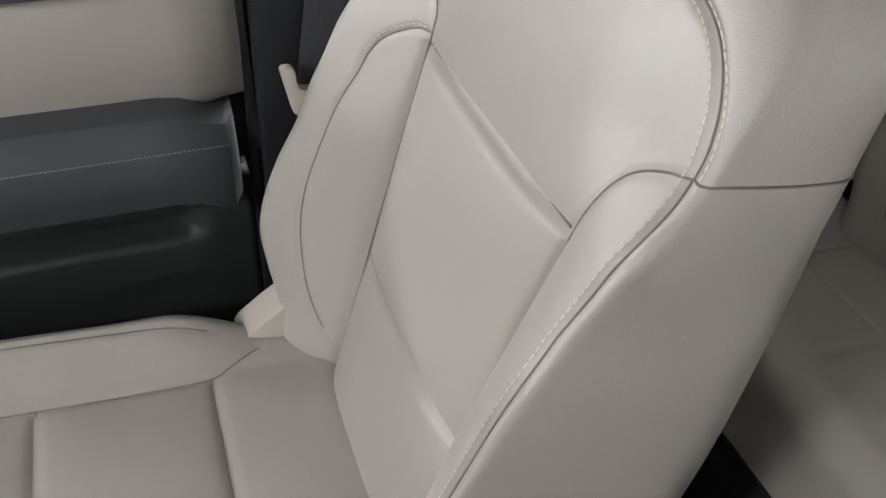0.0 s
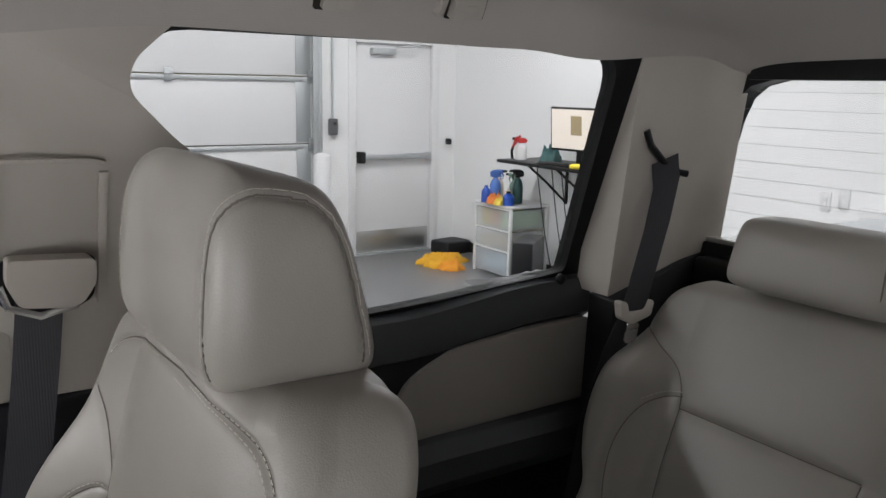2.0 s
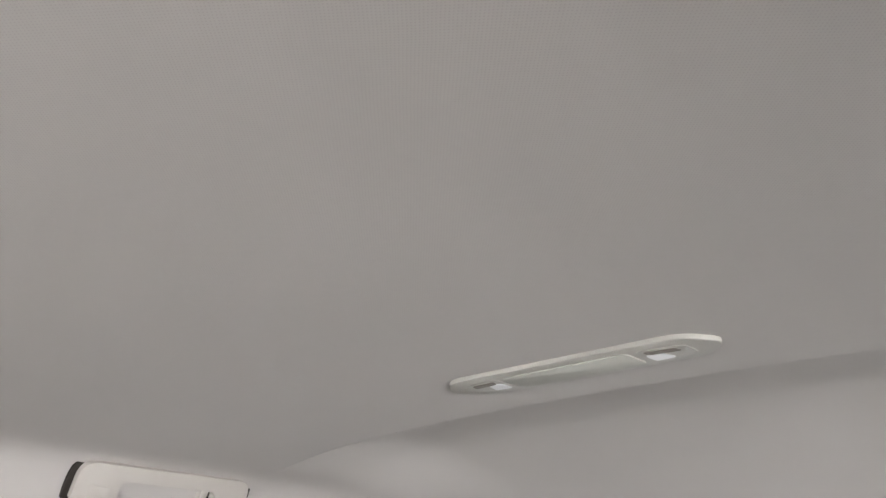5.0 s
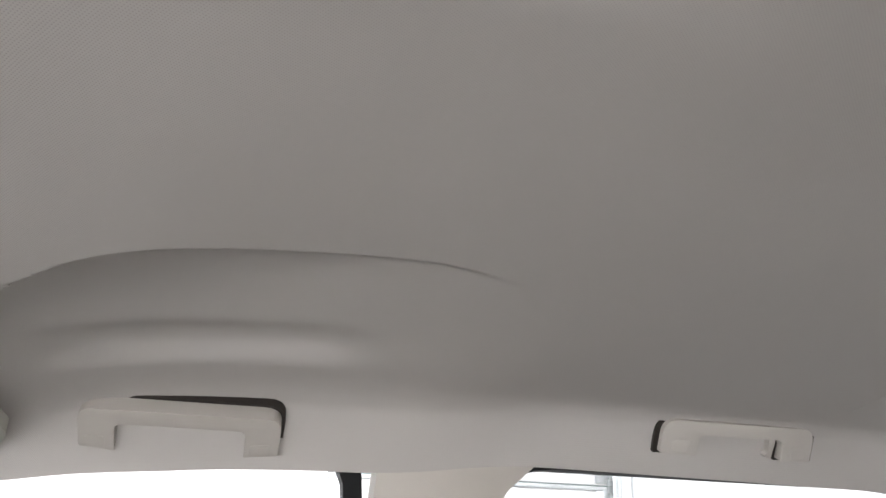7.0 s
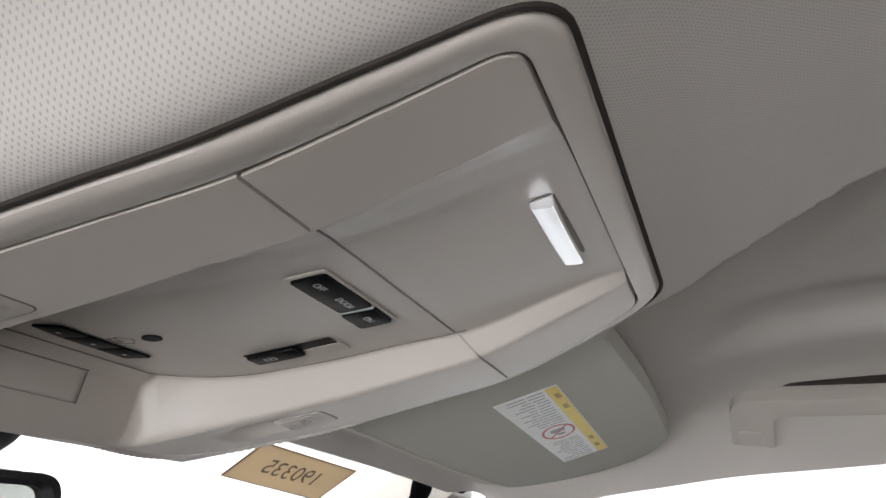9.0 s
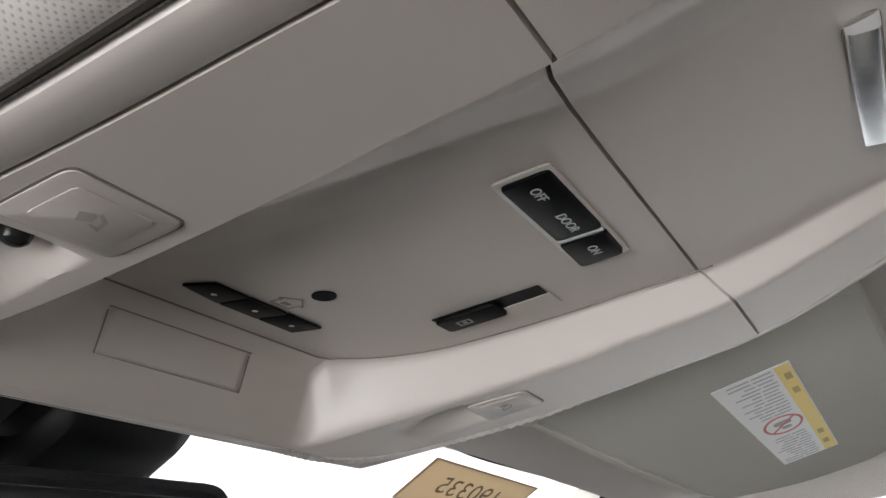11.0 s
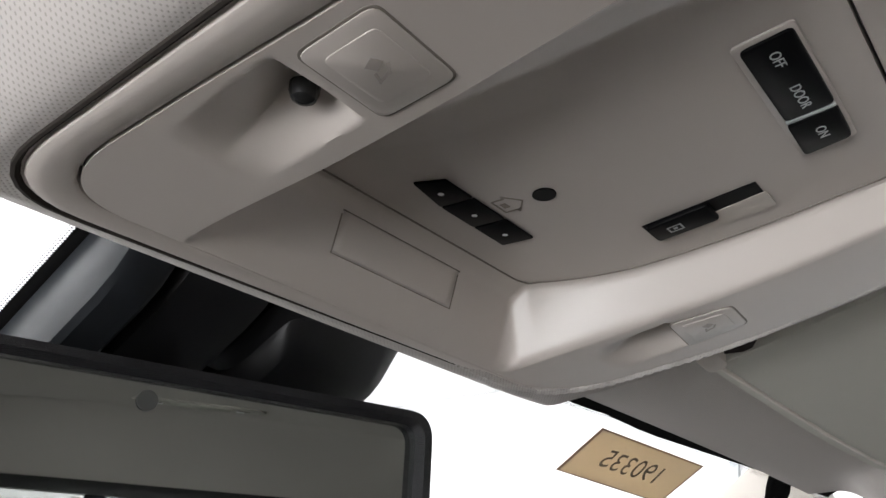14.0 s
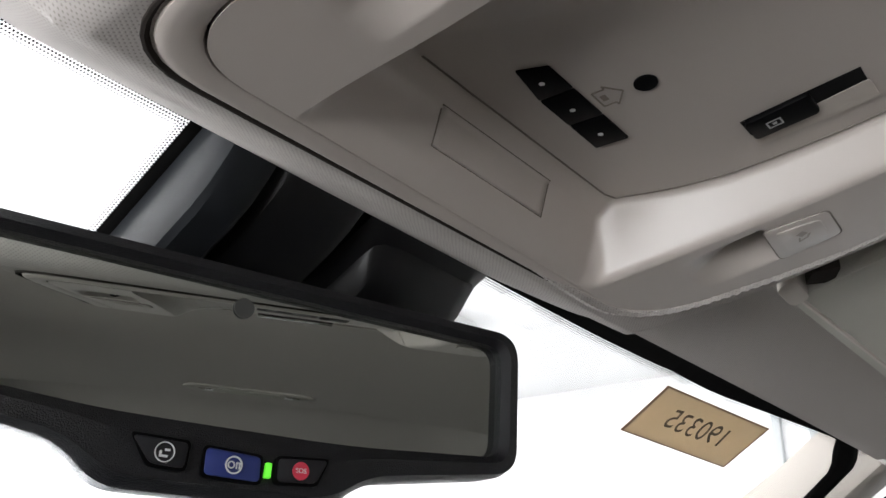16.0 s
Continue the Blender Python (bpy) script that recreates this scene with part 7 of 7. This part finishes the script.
def head_rest(parent):
    """Front head restraint: wider at the back, with a stitched face."""
    cx, zb, zt = 0.418, 1.412, 1.598
    n = 160
    rings = []
    for k in span(0, 1, 90):
        ang = k * math.pi
        z = (zb + zt) / 2 - (zt - zb) / 2 * math.copysign(abs(math.cos(ang)) ** 0.5, math.cos(ang))
        f = max(0.02, math.sin(ang) ** 0.30)
        t = (z - zb) / (zt - zb)
        yf, yb = -0.362 - 0.010 * t - 0.012 * t ** 4, -0.516 + 0.040 * t
        ym, hy = (yf + yb) / 2, (yf - yb) / 2
        ring = []
        for i in range(n):
            a = 2 * math.pi * i / n
            c, s = math.cos(a), math.sin(a)
            e = 0.42
            sx, sy = math.copysign(abs(c) ** e, c), math.copysign(abs(s) ** e, s)
            half = (lerp(0.150, 0.142, (sy + 1) / 2) + (0.022 if c > 0 else 0.0)) * (1 - 0.09 * t * t)
            y = ym + sy * hy * (0.35 + 0.65 * f)
            y += 0.017 * smooth(abs(sx * half * f), 0.07, 0.15) * max(0.0, sy)
            ring.append((cx + sx * half * f, y, z - t * (0.006 + 0.26 * max(0.0, -0.395 - y))))
        rings.append(ring)
    A = np.array(rings)
    # a seam frames each side panel: up the front edge, back below the top and down the rear
    side_run = [(0.112, -0.360, 1.425), (0.110, -0.362, 1.49), (0.111, -0.365, 1.525), (0.114, -0.370, 1.545), (0.121, -0.377, 1.561), (0.130, -0.390, 1.573), (0.132, -0.410, 1.577), (0.133, -0.432, 1.575), (0.136, -0.450, 1.566), (0.141, -0.465, 1.540), (0.143, -0.475, 1.50), (0.145, -0.485, 1.43)]
    flat = A.reshape(-1, 3)
    heart = np.array((cx, -0.436, 1.505))

    def lay(p, lift):
        """The nearest place on the rest's skin, lifted outwards."""
        d = np.linalg.norm(flat - p, axis=1)
        k = np.argsort(d)[:4]
        w = 1 / (d[k] + 1e-5)
        q = (flat[k] * w[:, None]).sum(axis=0) / w.sum()
        o = q - heart
        return q + o / np.linalg.norm(o) * lift
    runs = []
    for s in (-1, 1):
        ks = list(range(len(side_run)))
        pts = [np.array((cx + s * (spline(k, ks, [p[0] for p in side_run]) + (0.030 if s > 0 else 0.0)), spline(k, ks, [p[1] for p in side_run]), spline(k, ks, [p[2] for p in side_run]))) for k in span(0, len(side_run) - 1, 90)]
        runs.append([lay(p, 0.0) for p in pts])
    threads = []
    for run in runs:
        outer = [lay(p + (np.array((cx, p[1] + 0.02, 1.60)) - p) * 0.045, 0.0010) for p in run]
        marks = [outer[0]]
        for p in outer:
            if np.linalg.norm(p - marks[-1]) > 0.0045:
                marks.append(p)
        threads.append(join(*[tube([Vector(lerp(a, b, f)) for f in (0.1, 0.5, 0.9)], 0.0004, 5) for a, b in zip(marks, marks[1:])]))
    outward = A - heart
    outward /= np.linalg.norm(outward, axis=2)[..., None]
    for run in runs:
        gap = np.min(np.stack([np.linalg.norm(A - p, axis=2) for p in run]), axis=0)
        A = A - outward * (np.exp(-(gap / 0.0045) ** 2) * 0.0028)[..., None]
    ob = part("headrest", loft([[tuple(p) for p in r] for r in A.tolist()]), M_LEATHER, parent)
    for run, sewing in zip(runs, threads):
        part("seam", tube([Vector(p - (p - heart) / np.linalg.norm(p - heart) * 0.0018) for p in run], 0.0010, 6), M_SEAM, ob, "dark sewn joint")
        sewn(sewing, ob)
    for s in (-1, 1):
        part("headrest_post", tube([(cx + s * 0.055, -0.425, 1.40), (cx + s * 0.055, -0.428, 1.45)], 0.007, 10), M_CHROME, ob)
    return ob


def pad_height(reach, v0, v1, f, R):
    """The height of a pad's skin at (a, v), with its rounded edge."""
    def at(a, v):
        a0, a1 = reach(v)
        k = 1 - min(1.0, max(0.0, min(a - a0, a1 - a, v - v0, v1 - v) / R))
        return f(a, v) - R * (1 - math.sqrt(max(0.0, 1 - k * k)))
    return at


def pad_seams(parent, lines, skin, place, sink=0.0026):
    for line in lines:
        fine = [(lerp(p[0], q[0], k), lerp(p[1], q[1], k)) for p, q in zip(line, line[1:]) for k in (span(0, 1, 12)[:-1] if len(line) < 4 else (0.0,))] + [line[-1]]
        part("seam", tube([place(a, v, skin(a, v) - sink) for a, v in fine], 0.0008, 6), M_SEAM, parent, "dark sewn joint")


def pad(reach, v0, v1, f, place, R, back, seams=(), nu=150, nv=150, groove=0.0034, gw=0.0042):
    """A stuffed pad: reach(v) gives its width at v; f(a, v) its height; place(a, v, q) its place; R rounds its edge."""
    vs = [v0 + (v1 - v0) * (0.5 - 0.5 * math.cos(math.pi * k)) for k in span(0, 1, nv)]
    us = [0.5 - 0.5 * math.cos(math.pi * k) * (1 - 0.0) for k in span(0, 1, nu)]
    pa, pv, pq = [], [], []
    skin = pad_height(reach, v0, v1, f, R)
    for v in vs:
        a0, a1 = reach(v)
        for u in us:
            a = lerp(a0, a1, u)
            pa.append(a)
            pv.append(v)
            pq.append(skin(a, v))
    pa, pv, pq = np.array(pa), np.array(pv), np.array(pq)
    if seams:
        pq = pq - seam_dent(pa, pv, seams, gw, groove)
    bm = bmesh.new()
    verts = [bm.verts.new(place(a, v, q)) for a, v, q in zip(pa.tolist(), pv.tolist(), pq.tolist())]
    for j in range(nv - 1):
        for i in range(nu - 1):
            bm.faces.new((verts[j * nu + i], verts[j * nu + i + 1], verts[(j + 1) * nu + i + 1], verts[(j + 1) * nu + i]))
    edge = [e for e in bm.edges if len(e.link_faces) == 1]
    ret = bmesh.ops.extrude_edge_only(bm, edges=edge)
    vs2 = [g for g in ret["geom"] if isinstance(g, bmesh.types.BMVert)]
    for v in vs2:
        v.co += Vector(back)
    bmesh.ops.contextual_create(bm, geom=[e for e in ret["geom"] if isinstance(e, bmesh.types.BMEdge) and len(e.link_faces) == 1])
    bmesh.ops.recalc_face_normals(bm, faces=bm.faces)
    return bm


def front_seat():
    t = thing("passenger_seat", "beige leather front passenger seat with stitched bolsters", "car seat", at=(0, 0, 0))
    back = front_backrest(t)

    def skin(sgn, lift=0.0006):
        def put(a, z):
            zz = min(z, 1.42)
            hw0 = fs_half(zz, sgn * a > 0)
            k = max(0.0, (z - 1.33) / (FS_TOP - 1.33))
            hw = hw0 - 0.060 * (1 - math.sqrt(max(0.0, 1 - k ** 3.0)))
            inset = 0.022 * (1 - math.sqrt(max(0.0, 1 - (max(0.0, z - 1.406) / 0.022) ** 2)))
            return Vector((fs_centre(z) + sgn * a, fs_plane(z) + fs_front(sgn * min(a / hw, 1) * hw0, zz) - inset + lift, z))
        return put
    for s, lines in ((1, (EDGE_SEAM[3:], FAR_TOP, SHOULDER_FAR, SIDE_FAR, INNER_FAR)), (-1, (EDGE_SEAM[3:], NEAR_TOP, NOTCH, SHOULDER, INNER_SEAM))):
        put = skin(s, -0.0030)
        for line in lines:
            part("seam", tube([put(a, z) for a, z in line], 0.0008, 6), M_SEAM, back, "dark sewn joint")
    put = skin(1, -0.0046)
    for z in (1.237, 1.003):
        part("seam", tube([put(a, z) for a in span(-0.134, 0.134, 40)], 0.0012, 6), M_SEAM, back, "dark sewn joint")
    pair = "pale twin stitching"
    sewn(stitch_run([(a - 0.0048, z) for a, z in SHOULDER[:-12]], skin(-1)), back, pair)
    sewn(stitch_run([(a + 0.0048, z + 0.002) for a, z in SHOULDER[:-12]], skin(-1)), back, pair)
    sewn(stitch_run([(a - 0.0052, z - 0.0052) for a, z in SHOULDER[-11:]], skin(-1)), back, pair)
    sewn(stitch_run([(a - 0.0048, z) for a, z in SHOULDER_FAR[:-12]], skin(1)), back, pair)
    sewn(stitch_run([(a - 0.0045, z) for a, z in EDGE_SEAM + NEAR_TOP[1:]], skin(-1)), back)
    sewn(stitch_run([(a, z + 0.0045) for a, z in FAR_TOP], skin(1)), back)
    head_rest(t)
    # cushion
    cx = 0.412

    def height(a, v):
        au = abs(a - cx)
        q = 0.004 * math.sin(v * 9)
        q += 0.050 * smooth(au, 0.165, 0.235) * smooth(v, -0.19, -0.05)
        if au < 0.17:
            for p0, p1 in ((-0.26, -0.095), (-0.095, 0.09), (0.09, 0.30)):
                if p0 < v <= p1:
                    k = (v - p0) / (p1 - p0)
                    q += 0.012 * (4 * k * (1 - k)) ** 0.4 * (1 - (au / 0.17) ** 4)
        return q
    lines = [[(cx - 0.17, -0.095), (cx + 0.17, -0.095)], [(cx - 0.17, 0.09), (cx + 0.17, 0.09)]]
    for s in (-1, 1):
        lines.append(smooth_line([(cx + s * 0.20, -0.155), (cx + s * 0.178, -0.115), (cx + s * 0.168, -0.095), (cx + s * 0.168, 0.0), (cx + s * 0.172, 0.30)]))
        lines.append(smooth_line([(cx + s * 0.218, -0.10), (cx + s * 0.224, 0.0), (cx + s * 0.226, 0.28)]))
    wide = lambda v: (cx - 0.262 + 0.03 * (1 - smooth(v, -0.25, -0.12)), cx + 0.262 - 0.03 * (1 - smooth(v, -0.25, -0.12)))
    lay = lambda a, v, q: (a, v, 0.838 + q + 0.05 * max(0, v))
    cushion = part("cushion", pad(wide, -0.262, 0.30, height, lay, 0.045, (0, 0, -0.10), lines), M_LEATHER, t)
    pad_seams(cushion, lines, pad_height(wide, -0.262, 0.30, height, 0.045), lay)
    part("seat_base", box(0.20, 0.63, -0.28, 0.26, 0.555, 0.742, 0.02, 3), M_DARK, t, "charcoal seat base")
    part("recliner_cover", extrude(corners([(-0.13, 0.80), (-0.135, 0.836), (-0.18, 0.872), (-0.235, 0.902), (-0.28, 0.90), (-0.28, 0.78)], 0.012), lambda a, b, d: Vector((0.625 + d, a, b)), 0.05, 0.012, 3), M_TRIM, t, "beige hinge cover")
    part("recliner_cover", extrude(corners([(-0.11, 0.80), (-0.12, 0.845), (-0.20, 0.882), (-0.245, 0.87), (-0.25, 0.78)], 0.015), lambda a, b, d: Vector((0.140 + d, a, b)), 0.05, 0.012, 3), M_TRIM, t, "beige hinge cover")
    return t


passenger = front_seat()
# this copy stays out of view; it blocks light from the driver's side
driver = tagged(copy_thing(passenger, pose(-0.80, 0, 0)), "unseen beige leather front driver seat with stitched bolsters", "car seat")
driver.name = "driver_seat"


# rear bench
def rb_place(a, v, q):
    return (a, -1.11 - 0.47 * (v - 1.02) + q * 0.905, v + q * 0.425)


BENCH_V, BENCH_O = [0.80, 0.95, 1.01, 1.05, 1.09, 1.14, 1.20, 1.25, 1.30, 1.33, 1.358], [0.62, 0.652, 0.650, 0.674, 0.692, 0.700, 0.694, 0.682, 0.668, 0.645, 0.585]


def rear_bench():
    t = thing("bench_seat", "beige leather rear bench seat with split backrest", "car seat")
    # outer backrest on each side
    for s in (1, -1):
        def reach(v, s=s):
            o = spline(v, BENCH_V, BENCH_O)
            return (0.176, o) if s > 0 else (-o, -0.176)

        def height(a, v):
            au = abs(a)
            q = 0.050 * smooth(au, 0.565, 0.64) * (1 - smooth(v, 1.17, 1.27)) * smooth(v, 0.84, 0.95)
            if 0.19 < au < 0.575:
                e = 1 - ((au - 0.383) / 0.193) ** 4
                for p0, p1 in ((0.80, 1.02), (1.02, 1.16), (1.16, 1.36)):
                    if p0 < v <= p1:
                        k = (v - p0) / (p1 - p0)
                        q += 0.010 * max(0, e) * (4 * k * (1 - k)) ** 0.4
            return q
        m = lambda pts: [(s * x, z) for x, z in pts]
        lines = [m([(0.25, 1.163), (0.547, 1.163)]), m([(0.25, 1.024), (0.533, 1.024)]), m(smooth_line([(0.672, 1.262), (0.625, 1.240), (0.582, 1.218), (0.558, 1.19), (0.549, 1.165), (0.540, 1.08), (0.533, 1.02), (0.525, 0.95), (0.51, 0.86)])),
                 m(smooth_line([(0.549, 1.180), (0.578, 1.172), (0.602, 1.145), (0.616, 1.09), (0.612, 1.03), (0.59, 0.95), (0.56, 0.87)])), m(smooth_line([(0.25, 1.161), (0.248, 1.10), (0.25, 0.95)]))]
        back = part("backrest", pad(reach, 0.80, 1.358, height, rb_place, 0.03, (0, -0.09, -0.03), lines, 190, 190), M_LEATHER, t)
        pad_seams(back, lines, pad_height(reach, 0.80, 1.358, height, 0.03), rb_place)
        sewn(stitch_run(m(smooth_line([(0.549, 1.186), (0.580, 1.178), (0.606, 1.152)])), lambda a, z: Vector(rb_place(a, z, height(a, z) + 0.0012)), 0.006, 0.004), back)
        part("child_anchor", extrude([(s * 0.512 + 0.008 * math.cos(k), 0.955 + 0.008 * math.sin(k)) for k in span(0, 2 * math.pi, 15)[:-1]], lambda a, b, d: Vector(rb_place(a, b, 0.006 + height(a, b) + d)), 0.004, 0.001), M_DARK, back, "small dark button")
        # head rest
        hx = 0.39 * s
        rings = []
        for k in span(0, 1, 40):
            ang = k * math.pi
            x = hx - 0.140 * math.copysign(abs(math.cos(ang)) ** 0.45, math.cos(ang))
            f = max(0.03, math.sin(ang) ** 0.32)
            ring = []
            for i in range(44):
                w = 2 * math.pi * i / 44
                c, sn = math.cos(w), math.sin(w)
                cc, ss = math.copysign(abs(c) ** 0.5, c), math.copysign(abs(sn) ** 0.5, sn)
                ring.append((x, -1.276 + cc * 0.045 * f - ss * 0.016, 1.412 + ss * 0.054 * (0.45 + 0.55 * f)))
            rings.append(ring)
        hr = part("headrest", loft(rings), M_LEATHER, t)
        sx = hx - s * 0.108
        part("side_piping", tube([(sx, -1.276 + math.cos(w) * 0.0455 - math.sin(w) * 0.016, 1.412 + math.copysign(abs(math.sin(w)) ** 0.6, math.sin(w)) * 0.0545) for w in span(-1.6, 1.9, 24)], 0.0012, 6), M_SEAM, hr, "dark seam")
        for dx in (-0.05, 0.05):
            part("headrest_post", tube([(hx + dx, -1.285, 1.33), (hx + dx, -1.282, 1.37)], 0.006, 8), M_DARK, hr)
    part("middle_backrest", pad(lambda v: (-0.171, 0.171), 0.80, 1.352, lambda a, v: 0.014 * (1 - (a / 0.171) ** 2), rb_place, 0.028, (0, -0.09, -0.03), [[(-0.15, 1.25), (0.15, 1.25)]], 60, 80), M_LEATHER, t)
    # cushions
    for x0, x1 in ((0.09, 0.735), (-0.735, -0.092), ):
        s = 1 if x0 > 0 else -1

        def ch(a, v, s=s):
            au = abs(a)
            q = 0.02 * smooth(au, 0.58, 0.66)
            if 0.2 < au < 0.57:
                q += 0.008 * (1 - ((au - 0.385) / 0.185) ** 4)
            return q
        part("cushion", pad(lambda v, x0=x0, x1=x1: (x0, x1), -1.10, -0.715, ch, lambda a, v, q: (a, v, 0.815 + q + 0.045 * (v + 1.1) / 0.47), 0.05, (0, 0, -0.11),
                            [[(s * 0.20, -1.08), (s * 0.20, -0.74)], [(s * 0.385, -1.08), (s * 0.385, -0.74)], [(s * 0.57, -1.08), (s * 0.57, -0.74)], [(s * 0.10, -0.90), (s * 0.72, -0.90)]]), M_LEATHER, t)
    part("bench_base", box(-0.72, 0.72, -1.36, -0.76, 0.552, 0.70, 0.02), M_CARPET, t, "black carpeted bench base")


rear_bench()
